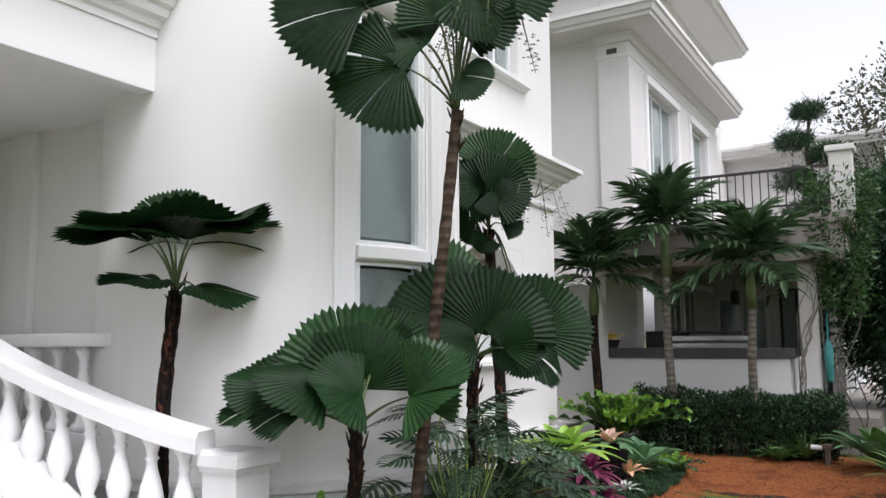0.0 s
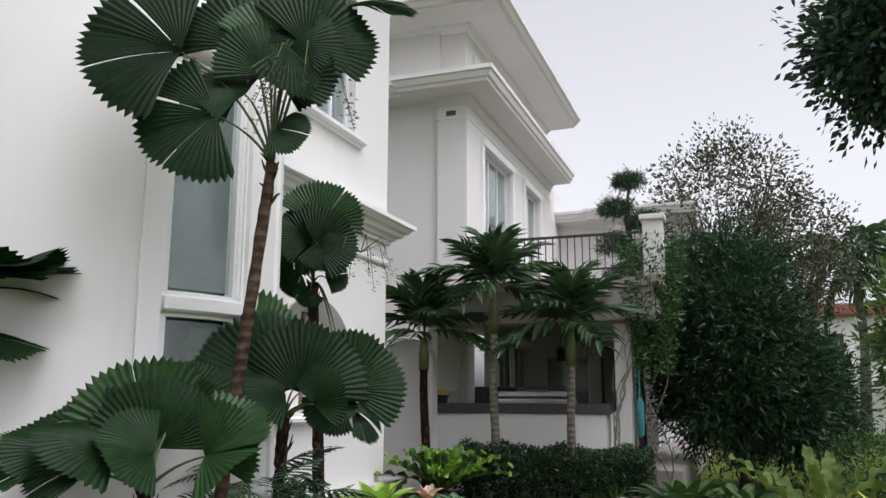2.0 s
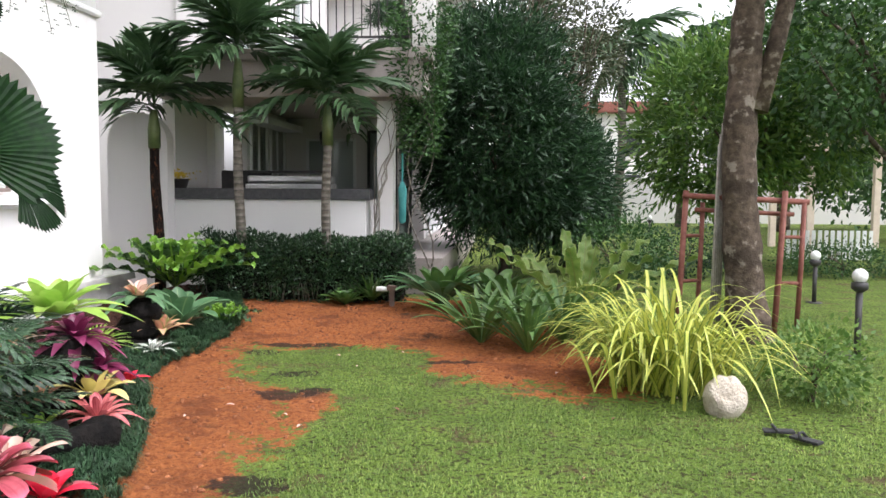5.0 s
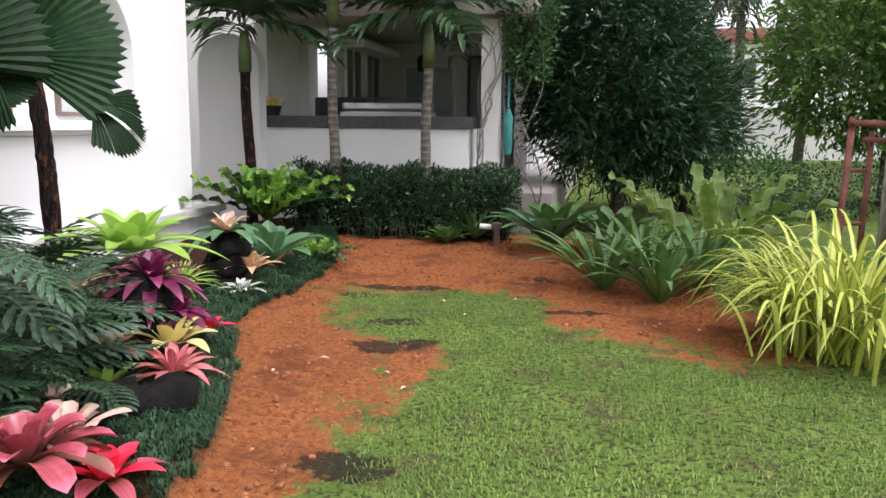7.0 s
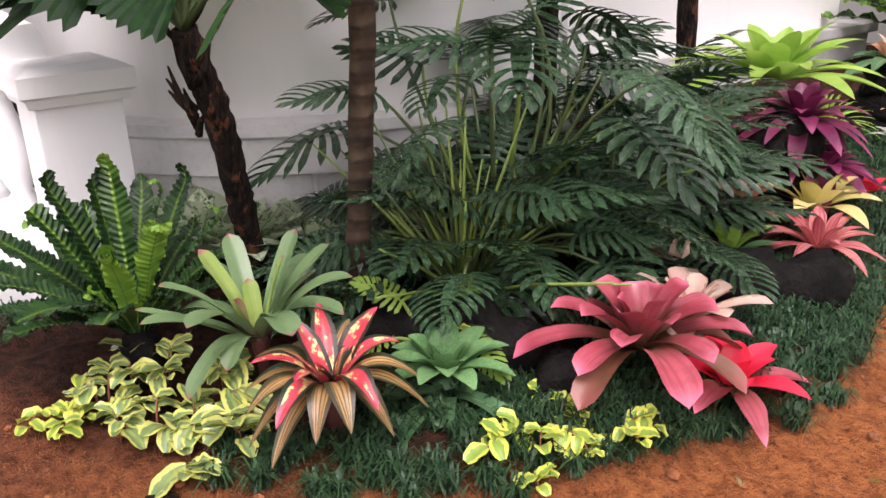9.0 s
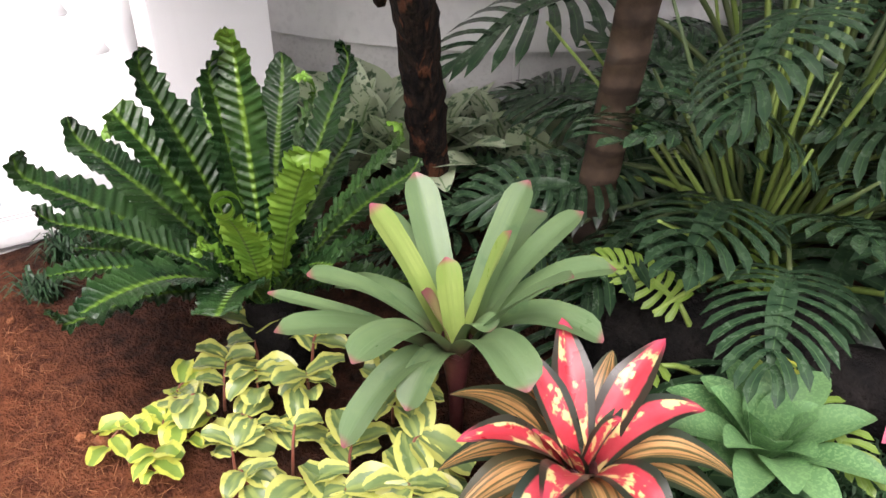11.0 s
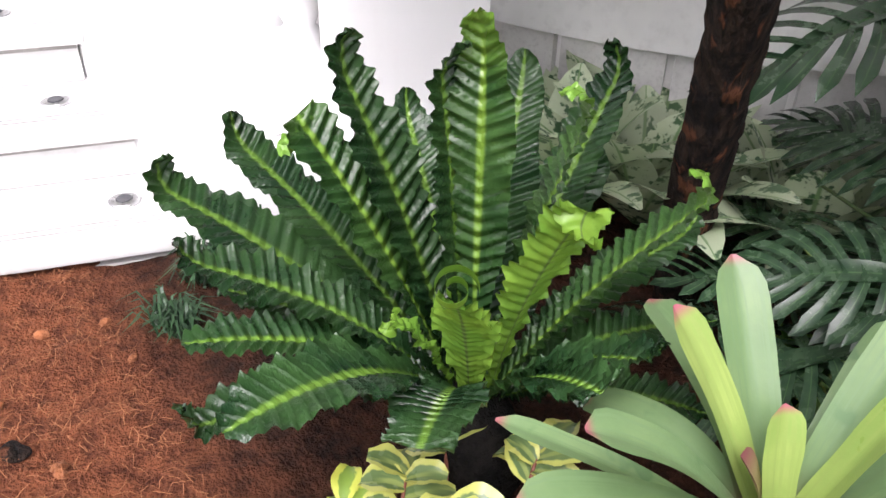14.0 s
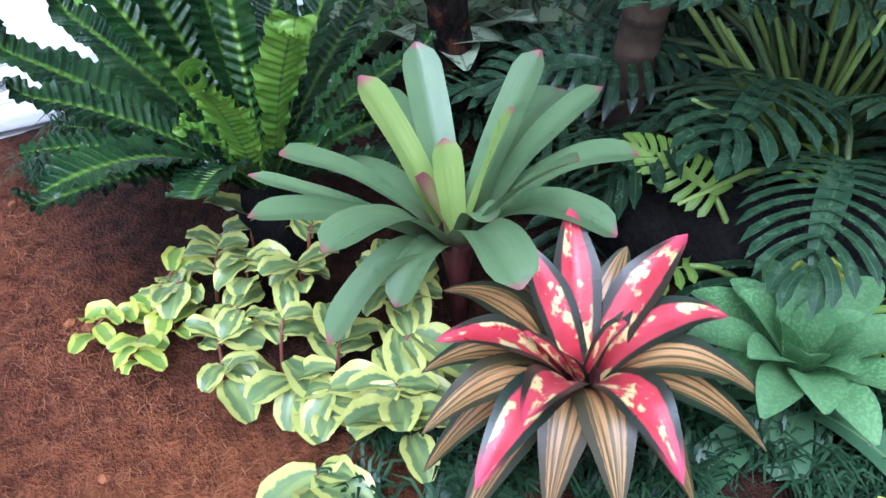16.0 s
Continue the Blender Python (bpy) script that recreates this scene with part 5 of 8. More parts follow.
fan_palm("tall fan palm with slim ringed trunk and huge pleated leaves", (-3.12, 6.02, 0.05), [(-0.23, 0.04, -0.1), (-0.19, 0.10, 0.45), (-0.12, 0.11, 0.95), (-0.03, 0.07, 1.5), (0.05, 0.03, 2.0), (0.10, 0.05, 2.5), (0.14, 0.09, 2.94)], 0.040, 0.034, BARK_SLIM, [
    ((-0.28, -0.30, 3.62), (-0.50, -0.30, 0.13), 2, 0.75), ((0.0, 0.0, 3.72), (-0.18, 0.04, 0.47), 1, 0.8), ((0.30, 0.18, 3.76), (0.24, 0.20, 0.36), 0, 0.75), ((0.47, 0.38, 4.10), (0.36, 0.26, 0.16), 4, 0.3),
    ((-0.06, -0.22, 3.22), (-0.38, -0.26, -0.16), 2, 0.75), ((0.21, 0.01, 3.18), (0.21, 0.03, -0.06), 1, 0.7), ((0.28, 0.01, 3.70), (0.24, 0.14, -0.26), 0, 0.7), ((0.10, 0.16, 3.72), (0.10, 0.06, 0.40), 3, 0.7),
    ((-0.16, 0.17, 3.52), (-0.28, -0.10, -0.04), 4, 0.7), ((0.05, 0.30, 3.60), (0.30, 0.1, 0.16), 1, 0.6), ((0.12, 0.05, 3.55), (-0.10, -0.04, 0.36), 0, 0.7), ((0.20, 0.10, 3.50), (0.22, 0.08, 0.28), 2, 0.6), ((0.02, -0.05, 3.40), (-0.26, -0.12, 0.14), 1, 0.6)], 1)
fan_palm("low fan palm with dark fibrous trunk and round pleated leaves", (-3.74, 5.97, 0.05), [(0, 0, -0.1), (0.10, -0.09, 0.3), (0.26, -0.22, 0.75), (0.34, -0.30, 1.02)], 0.045, 0.038, BARK_DARK, [
    ((0.08, 0.0, 1.29), (-0.25, -0.14, 0.44), 3, 0.7), ((0.21, -0.09, 1.28), (0.0, 0.0, 0.42), 0, 0.8), ((0.11, -0.29, 1.32), (-0.30, -0.33, 0.09), 1, 0.35), ((0.17, -0.38, 1.24), (-0.42, -0.18, 0.08), 4, 0.45),
    ((0.33, -0.25, 1.26), (-0.18, -0.27, 0.10), 0, 0.5), ((-0.22, -0.30, 1.26), (-0.34, -0.12, 0.14), 0, 0.4), ((-0.18, -0.42, 1.20), (-0.32, -0.14, 0.06), 4, 0.35), ((0.02, -0.34, 1.20), (-0.10, -0.22, 0.06), 0, 0.4), ((-0.05, -0.2, 1.30), (-0.16, -0.06, 0.30), 2, 0.7), ((0.59, -0.15, 1.25), (0.26, 0.08, 0.20), 5, 0.8),
    ((0.59, -0.15, 1.25), (0.40, 0.08, 0.12), 3, 0.45), ((0.17, 0.19, 1.51), (0.19, 0.25, 0.15), 0, 0.6), ((0.14, 0.11, 1.44), (0.12, 0.08, 0.30), 2, 0.7)], 2)
fan_palm("broad fan palm with overlapping dark round leaves", (-3.42, 7.02, 0.05), [(-0.02, 0, -0.1), (0.0, 0.01, 0.7), (0.04, 0.02, 1.38)], 0.046, 0.04, BARK_DARK, [
    ((0.17, -0.01, 1.60), (0.10, 0.06, 0.50), 1, 0.75), ((-0.04, -0.03, 1.63), (-0.33, -0.24, 0.42), 2, 0.65), ((0.39, 0.24, 1.62), (0.24, 0.20, 0.34), 0, 0.75), ((0.02, -0.12, 1.55), (-0.25, -0.26, 0.20), 0, 0.5), ((0.30, -0.05, 1.52), (0.18, 0.02, 0.22), 2, 0.55), ((0.03, 0.14, 1.63), (-0.25, -0.05, 0.49), 2, 0.7),
    ((0.11, -0.11, 1.59), (-0.19, -0.26, 0.09), 1, 0.5), ((0.11, -0.17, 1.48), (-0.21, -0.15, 0.14), 4, 0.6), ((0.43, 0.09, 1.55), (-0.22, -0.13, -0.12), 2, 0.6), ((0.25, 0.15, 1.50), (0.25, 0.1, 0.05), 0, 0.5),
    ((-0.25, 0.07, 1.82), (-0.35, -0.15, 0.42), 3, 0.5)], 3)
fan_palm("fan palm with rounded crown high on a dark trunk", (-4.1, 8.78, 0.08), [(0.06, 0.04, -0.1), (0.02, 0, 1.2), (-0.05, -0.03, 2.56)], 0.055, 0.05, BARK_DARK, [
    ((-0.06, 0.08, 3.23), (0.09, 0.11, 0.44), 3, 0.8), ((-0.07, -0.04, 3.08), (-0.27, -0.17, 0.22), 0, 0.8), ((0.03, -0.16, 2.98), (0.33, 0.19, 0.18), 0, 0.8), ((-0.07, -0.04, 2.99), (-0.03, -0.02, 0.41), 1, 0.8),
    ((-0.25, -0.10, 3.09), (-0.17, -0.11, -0.37), 2, 0.7), ((-0.15, -0.09, 2.74), (-0.16, -0.10, -0.18), 4, 0.7), ((0.10, -0.06, 2.68), (0.19, 0.11, 0.05), 1, 0.6), ((-0.02, -0.13, 2.56), (-0.08, -0.05, -0.15), 2, 0.6), ((0.07, -0.19, 3.0), (0.20, 0.11, -0.21), 0, 0.7),
    ((0.30, 0.12, 1.46), (0.30, 0.17, -0.20), 4, 0.4), ((0.22, 0.12, 1.55), (0.22, 0.2, -0.06), 4, 0.3)], 4)
fan_palm("fan palm behind the stair rail with wide drooping leaves", (-4.75, 5.44, 0.0), [(0.0, -0.02, -0.1), (-0.02, -0.01, 0.9), (0.02, 0.02, 1.90)], 0.05, 0.045, BARK_DARK, [
    *[((0.16 * math.cos(q * 0.9), 0.16 * math.sin(q * 0.9), 2.22 + 0.05 * (q % 2)), (0.56 * math.cos(q * 0.9), 0.56 * math.sin(q * 0.9), 0.16 - 0.07 * (q % 3)), [0, 2, 1][q % 3], 0.12) for q in range(7)],
    ((0.05, -0.10, 1.95), (-0.18, -0.36, 0.0), 2, 0.12), ((0.14, 0.08, 1.93), (0.36, 0.22, -0.06), 1, 0.12), ((0.0, 0.02, 2.30), (-0.12, 0.05, 0.30), 2, 0.4)], 5)
for k, (x, y, z) in enumerate([(-2.72, 6.12, 3.55), (-3.75, 8.95, 2.95)]):
    rng = random.Random(k + 40)
    tw = thing("fruit_cluster", "drooping cluster of small dark palm berries", "palm fruit", "berry clusters on the fan palms", at=(x, y, z))
    for i in range(9):
        a, ln = rng.uniform(0, 6.28), rng.uniform(0.3, 0.7)
        pts = [(0, 0, 0), (math.cos(a) * ln * 0.5, math.sin(a) * ln * 0.5, 0.12), (math.cos(a) * ln * 0.8, math.sin(a) * ln * 0.8, -0.1 - 0.3 * ln)]
        part("stem", tube(pts, [0.006, 0.004, 0.002], 5), STALK, tw)
        pieces = []
        for j in range(16):
            f = rng.uniform(0.35, 1)
            q = Vector(pts[1]).lerp(Vector(pts[2]), f) + Vector((rng.uniform(-.06, .06), rng.uniform(-.06, .06), rng.uniform(-.06, .03)))
            pieces.append(blade(q, q + Vector((0.008, 0, 0.008)), q + Vector((0.022, rng.uniform(-.01, .01), -0.006)), 0.02, prof_round, 3, 2, 0.5))
        tagged(leaf_part("berry_spray", joined(pieces), ARECA, tw), kind="stuff")


# ---- small palms along the terrace ----
def frond(length, arch, leaflets, size, droop, seed):
    rng = random.Random(seed)
    pieces = []
    p0, p1, p2 = np.zeros(3), np.array((length * 0.5, 0, arch)), np.array((length, 0, arch * 0.3 - droop))
    pieces.append(blade(p0, p1, p2, 0.03, prof_grass, 8, 2, 0.4))
    for i in range(leaflets):
        s = 0.18 + 0.8 * i / leaflets
        q = (1 - s) ** 2 * p0 + 2 * s * (1 - s) * p1 + s * s * p2
        for side in (-1, 1):
            a = side * (1.15 - 0.75 * s + rng.uniform(-0.1, 0.1))
            ln = size * (0.75 + 0.5 * math.sin(math.pi * min(1, s * 1.05))) * rng.uniform(0.85, 1.1)
            t1 = q + np.array((math.cos(a) * ln * 0.5, math.sin(a) * ln * 0.5, 0.10 * ln))
            t2 = q + np.array((math.cos(a) * ln, math.sin(a) * ln, -rng.uniform(0.15, 0.65) * ln))
            pieces.append(blade(q, t1, t2, 0.075, prof_lance, 4, 2, 0.5, twist=side * 0.3))
    return joined(pieces)


FRONDS = [from_arrays("frond", *(lambda d: (d[0], d[1], ARECA, d[2]))(frond(0.80 + 0.06 * i, 0.30 - 0.05 * i, 14, 0.40, 0.10 + 0.17 * i, i))) for i in range(4)]
for k, (x, y, top, r, az0) in enumerate([(-4.88, 13.6, 2.45, 0.065, 10), (-3.77, 13.6, 3.1, 0.06, 50), (-2.63, 13.62, 2.5, 0.058, 95)]):
    palm = thing("garden_palm", ["stout little palm with a dark trunk and arching fronds", "slender ringed palm with a green crownshaft", "slender palm with a plant growing on its trunk"][k], "palm tree", "small palms in front of the terrace", at=(x, y, 0.0))
    pts = [(0.02 * math.sin(5 * s + k), 0.02 * math.cos(4 * s), top * 0.8 * s) for s in np.linspace(0, 1, 14)]
    part("trunk", tube(pts, [r * (1.1 - 0.2 * s) * (1.06 if i % 2 else 1.0) for i, s in enumerate(np.linspace(0, 1, 14))], 12), BARK_DARK if k == 0 else BARK_GREY, palm)
    e = Vector(pts[-1])
    part("crownshaft", tube([e, e + Vector((0, 0, top * 0.1)), Vector((e.x, e.y, top))], [r * 1.2, r * 1.25, r * 0.7], 12), SHAFT, palm)
    for i in range(15):
        a = az0 + i * 137.5
        kind = min(3, i // 4)
        t = [70, 50, 30, 8][kind]
        mesh_part("frond", FRONDS[kind], palm, at=Matrix.Translation((e.x, e.y, top + 0.10 - 0.02 * kind)) @ Matrix.Rotation(radians(a), 4, "Z") @ Matrix.Rotation(radians(-t), 4, "Y") )


# ---- the near bed ----
FERN_AT = Vector((-3.42, 5.41, 0.23))
fern = thing("nest_fern", "large bird's nest fern with wavy dark fronds and pale midribs", "fern", at=FERN_AT)


def pleated_frond(tip, width, bow, pleats, phase, curl, swing, ruffle):
    """A frond folded into slanting pleats on both sides of its rib, frilled at the edge, its end rolled in."""
    n, m = pleats * 5, 8
    tip = np.asarray(tip, float)
    flat = np.array((tip[0], tip[1], 0.0))
    far = np.linalg.norm(flat) + 1e-6
    p0 = flat / far * 0.022
    p1 = flat * 0.40 + np.array((0, 0, tip[2] * 0.56 + bow))
    s = np.linspace(0, 1, n + 1)[:, None]
    mid = (1 - s) ** 2 * p0 + 2 * s * (1 - s) * p1 + s ** 2 * tip
    d = 2 * (1 - s) * (p1 - p0) + 2 * s * (tip - p1)
    d /= np.linalg.norm(d, axis=1, keepdims=True)
    side0 = np.cross(flat / far, (0, 0, 1.0))
    side = side0 - d * (d @ side0)[:, None]
    side /= np.linalg.norm(side, axis=1, keepdims=True)
    up = np.cross(side, d)
    c, q = np.cos(swing * s), np.sin(swing * s)
    side, up = side * c + up * q, up * c - side * q
    length = np.linalg.norm(tip - p0)
    if curl:
        k = np.clip((s - 0.86) / 0.14, 0, 1) * curl
        r = 0.14 * length / abs(curl)
        base = mid[int(n * 0.86)]
        rolled = base + d[int(n * 0.86)] * (r * np.sin(k)) + up[int(n * 0.86)] * (abs(r) * (1 - np.cos(k)) * np.sign(curl))
        mid = np.where(s > 0.86, rolled, mid)
        up = np.where(s > 0.86, up * np.cos(k) - d * np.sin(k) * np.sign(curl), up)
    lobes = 1 + 0.025 * np.sin(2 * np.pi * pleats * s + phase) + 0.09 * np.sin(6.283 * 3.3 * s + phase * 2)
    w = width * 0.5 * prof_nest(s) * lobes
    u = np.linspace(-1, 1, m + 1)
    verts = np.zeros((n + 1, m + 1, 3))
    for j, b in enumerate(u):
        a = abs(b)
        fold = np.sin(2 * np.pi * (pleats * s - 1.1 * a) + phase)
        frill = np.sin(2 * np.pi * (pleats * 0.31 * s) + phase * 1.7 + (2.1 if b > 0 else 0))
        lift = (0.34 * a - 0.12 * a * a) * w + 0.0042 * min(1, a * 2.2) * fold * np.minimum(1, 5 * s) + ruffle * a ** 3 * frill * np.minimum(1, 3 * s)
        verts[:, j] = mid + side * (b * w) + up * lift + d * (0.10 * a * w)
    i = np.arange((n + 1) * (m + 1)).reshape(n + 1, m + 1)
    faces = np.stack([i[:-1, :-1], i[:-1, 1:], i[1:, 1:], i[1:, :-1]], -1).reshape(-1, 4)
    uv = np.stack(np.broadcast_arrays((u[None, :] + 1) / 2, s), -1).reshape(-1, 2)
    return verts.reshape(-1, 3), faces, uv


# tip of each frond, breadth, bow, roll of the end, turn, skin
FRONDS_N = [((-3.72, 5.02, 0.47), 0.108, 0.03, 2.2, 0.0, FERN), ((-3.815, 5.148, 0.48), 0.095, 0.02, 1.5, 0.1, FERN), ((-3.54, 5.035, 0.46), 0.100, 0.06, 1.0, 0.0, FERN), ((-3.44, 5.05, 0.40), 0.105, 0.07, 0.0, -0.1, FERN),
            ((-3.56, 5.195, 0.655), 0.088, 0.0, -2.6, 0.3, FERN_TIP), ((-3.585, 5.263, 0.711), 0.102, 0.0, 1.0, 0.0, FERN), ((-3.49, 5.372, 0.735), 0.088, 0.0, 1.4, -0.2, FERN), ((-3.475, 5.425, 0.765), 0.086, 0.0, 0.9, 0.5, FERN_TIP),
            ((-3.70, 5.58, 0.62), 0.090, 0.0, 0.8, 0.0, FERN), ((-3.62, 5.70, 0.62), 0.082, 0.0, 2.0, 0.2, FERN), ((-3.43, 5.56, 0.655), 0.082, 0.02, 2.6, 0.5, FERN_TIP), ((-3.30, 5.50, 0.60), 0.085, 0.03, -3.2, 0.9, FERN_LIGHT),
            ((-3.345, 5.70, 0.56), 0.088, 0.0, 2.6, 0.3, FERN_TIP), ((-3.242, 5.085, 0.44), 0.112, 0.10, 0.0, 0.1, FERN), ((-3.326, 5.032, 0.35), 0.085, 0.10, 2.0, 0.0, FERN), ((-3.18, 5.25, 0.37), 0.105, 0.12, -1.0, -0.2, FERN),
            ((-3.20, 5.56, 0.44), 0.088, 0.05, 1.2, 0.2, FERN), ((-3.145, 5.476, 0.45), 0.082, 0.06, -1.0, -0.2, FERN), ((-3.75, 5.40, 0.56), 0.08, 0.0, 1.0, 0.0, FERN), ((-3.86, 5.32, 0.42), 0.09, 0.03, 0.8, 0.0, FERN),
            ((-3.72, 5.74, 0.42), 0.09, 0.04, 1.0, 0.0, FERN), ((-3.64, 5.10, 0.33), 0.095, 0.05, 0.0, 0.0, FERN), ((-3.50, 5.80, 0.40), 0.085, 0.05, 1.0, 0.0, FERN), ((-3.36, 5.74, 0.34), 0.08, 0.06, 0.0, 0.0, FERN), ((-3.90, 5.50, 0.36), 0.09, 0.05, 0.0, 0.0, FERN), ((-3.24, 5.66, 0.30), 0.08, 0.06, 0.0, 0.0, FERN)]
for i, (tip, w, bow, curl, swing, skin) in enumerate(FRONDS_N):
    leaf_part("frond", pleated_frond((Vector(tip) - FERN_AT) * (1.07 if abs(curl) > 1.4 else 1.0), w, bow, 26 + i % 4, i * 1.3, curl, swing, 0.004 + 0.0015 * (i % 3)), skin, fern)
leaf_part("frond", pleated_frond((0.16, -0.085, 0.30), 0.078, 0.02, 24, 0.4, 0.0, 0.2, 0.006), FERN_LIGHT, fern, "bright young frond with a rolled tip")
leaf_part("frond", pleated_frond((0.02, -0.14, 0.20), 0.03, 0.03, 14, 0.4, -3.0, 0.4, 0.008), FERN_LIGHT, fern, "small bright frilled frond")
spiral = np.linspace(0, 10.5, 40)
row = np.stack([(0.030 - 0.0022 * spiral) * np.cos(spiral), np.zeros(40), (0.030 - 0.0022 * spiral) * np.sin(spiral)], -1)
sv = np.stack([row + np.array((0, -0.024 + 0.012 * j, 0.003 * math.sin(j * 2.0))) for j in range(5)], 1).reshape(-1, 3)
si = np.arange(200).reshape(40, 5)
roll = (sv, np.stack([si[:-1, :-1], si[:-1, 1:], si[1:, 1:], si[1:, :-1]], -1).reshape(-1, 4), np.stack(np.meshgrid(np.linspace(0, 1, 5), np.linspace(0.5, 1, 40)), -1).reshape(-1, 2))
leaf_part("curled_tip", roll, FERN_LIGHT, fern, "lime green rolled tip of a frond", at=Matrix.Translation(Vector((-3.265, 5.325, 0.545)) - FERN_AT) @ Matrix.Rotation(radians(70), 4, "Z") @ Matrix.Rotation(radians(-48), 4, "X") @ Matrix.Diagonal((0.85, 0.7, 0.85, 1)))
part("heart", lathe([(0.075, -0.20), (0.085, -0.10), (0.06, -0.02), (0.04, 0.02), (0.012, 0.025)], 14), CHAR_AND_SHADE, fern, "dark fibrous heart")

HEART_RED = plain("dark_red_leaf_base", (0.045, 0.012, 0.012), (0.11, 0.03, 0.03), 9.0, 0.45)
GB = Vector((-3.07, 5.63, 0.27))
green = thing("green_bromeliad", "large pale green bromeliad with purple leaf tips", "bromeliad", at=GB)
for i, (tip, w, lift, skin) in enumerate([
        ((-3.21, 5.545, 0.52), 0.056, 0.02, BROM_YELLOW), ((-3.275, 5.66, 0.52), 0.062, 0.01, BROM_GREEN), ((-3.115, 5.79, 0.545), 0.060, 0.02, BROM_GREEN), ((-3.12, 5.636, 0.44), 0.046, 0.0, BROM_YELLOW),
        ((-3.035, 5.707, 0.515), 0.050, 0.0, BROM_YELLOW), ((-3.10, 5.394, 0.495), 0.060, 0.06, BROM_GREEN), ((-3.035, 5.845, 0.51), 0.058, 0.05, BROM_GREEN), ((-2.89, 5.72, 0.51), 0.055, 0.04, BROM_GREEN),
        ((-2.957, 5.402, 0.43), 0.066, 0.11, BROM_GREEN), ((-3.108, 5.336, 0.405), 0.060, 0.06, BROM_GREEN), ((-2.83, 5.61, 0.39), 0.075, 0.12, BROM_GREEN), ((-2.99, 5.65, 0.37), 0.048, 0.08, BROM_GREEN),
        ((-3.225, 5.362, 0.395), 0.034, 0.02, BROM_GREEN), ((-3.03, 5.40, 0.20), 0.060, 0.14, BROM_GREEN), ((-2.89, 5.79, 0.366), 0.070, 0.13, BROM_GREEN), ((-3.10, 5.58, 0.40), 0.048, 0.02, BROM_BASE),
        ((-3.34, 5.61, 0.42), 0.058, 0.08, BROM_GREEN), ((-2.98, 5.88, 0.42), 0.060, 0.10, BROM_GREEN), ((-3.20, 5.88, 0.42), 0.060, 0.10, BROM_GREEN), ((-3.28, 5.50, 0.33), 0.058, 0.10, BROM_GREEN), ((-3.0, 5.50, 0.26), 0.055, 0.10, BROM_GREEN)]):
    t = Vector(tip) - GB
    flat = Vector((t.x, t.y, 0))
    leaf_part("leaf", blade(flat * 0.06, flat * 0.45 + Vector((0, 0, t.z * 0.5 + lift)), t, w, prof_tongue, 18, 8, 0.30, 0.0012, 2.0, i), skin, green)
part("heart", lathe([(0.012, -0.24), (0.014, -0.08), (0.026, 0.0), (0.030, 0.04), (0.022, 0.04), (0.010, 0.0)], 14), HEART_RED, green, "dark red heart")

RB = Vector((-2.775, 5.675, 0.25))
redb = thing("red_bromeliad", "red and yellow bromeliad with orange-striped outer leaves", "bromeliad", at=RB)
for i, (tip, w, lift, skin) in enumerate([
        ((-2.937, 5.742, 0.40), 0.052, 0.04, BROM_RED), ((-2.829, 5.858, 0.39), 0.054, 0.05, BROM_RED), ((-2.909, 5.656, 0.39), 0.048, 0.03, BROM_RED), ((-2.873, 5.797, 0.36), 0.044, 0.04, BROM_TAN),
        ((-2.727, 5.856, 0.33), 0.056, 0.09, BROM_RED), ((-2.822, 5.491, 0.36), 0.052, 0.08, BROM_RED), ((-2.665, 5.525, 0.37), 0.054, 0.06, BROM_RED), ((-2.576, 5.685, 0.27), 0.058, 0.13, BROM_RED),
        ((-2.675, 5.472, 0.26), 0.056, 0.12, BROM_RED), ((-2.644, 5.864, 0.25), 0.056, 0.12, BROM_TAN), ((-2.775, 5.447, 0.26), 0.054, 0.11, BROM_TAN), ((-2.868, 5.485, 0.26), 0.052, 0.10, BROM_TAN),
        ((-2.981, 5.568, 0.28), 0.050, 0.10, BROM_TAN), ((-2.599, 5.622, 0.22), 0.058, 0.13, BROM_TAN), ((-2.642, 5.551, 0.20), 0.056, 0.13, BROM_TAN), ((-2.612, 5.855, 0.19), 0.056, 0.12, BROM_TAN),
        ((-2.82, 5.856, 0.27), 0.052, 0.10, BROM_TAN), ((-2.75, 5.715, 0.36), 0.040, 0.03, BROM_RED), ((-2.79, 5.45, 0.16), 0.050, 0.12, BROM_TAN), ((-2.60, 5.74, 0.16), 0.054, 0.12, BROM_TAN),
        ((-2.70, 5.46, 0.14), 0.050, 0.12, BROM_TAN), ((-2.92, 5.80, 0.26), 0.050, 0.10, BROM_TAN), ((-2.99, 5.66, 0.27), 0.050, 0.10, BROM_TAN), ((-2.76, 5.63, 0.34), 0.034, 0.0, BROM_RED), ((-2.80, 5.60, 0.35), 0.034, 0.0, BROM_RED), ((-2.70, 5.88, 0.16), 0.05, 0.12, BROM_TAN)]):
    t = Vector(tip) - RB
    flat = Vector((t.x, t.y, 0))
    leaf_part("leaf", blade(flat * 0.10, flat * 0.48 + Vector((0, 0, t.z * 0.5 + lift)), t, w * 1.22, prof_point, 16, 8, 0.26, 0.001, 2.0, i), skin, redb)
part("heart", lathe([(0.03, -0.20), (0.034, -0.08), (0.030, 0.01), (0.020, 0.01), (0.012, -0.03)], 14), HEART_RED, redb, "dark red heart")
rosette("mottled_bromeliad", "fresh green bromeliad with mottled leaves", "bromeliad", (-2.70, 5.98, 0.21), 24, 0.19, 0.062, [BROM_LIME], prof_lance, 0.05, 0.8, 2, 0.3, 10, 0.45)
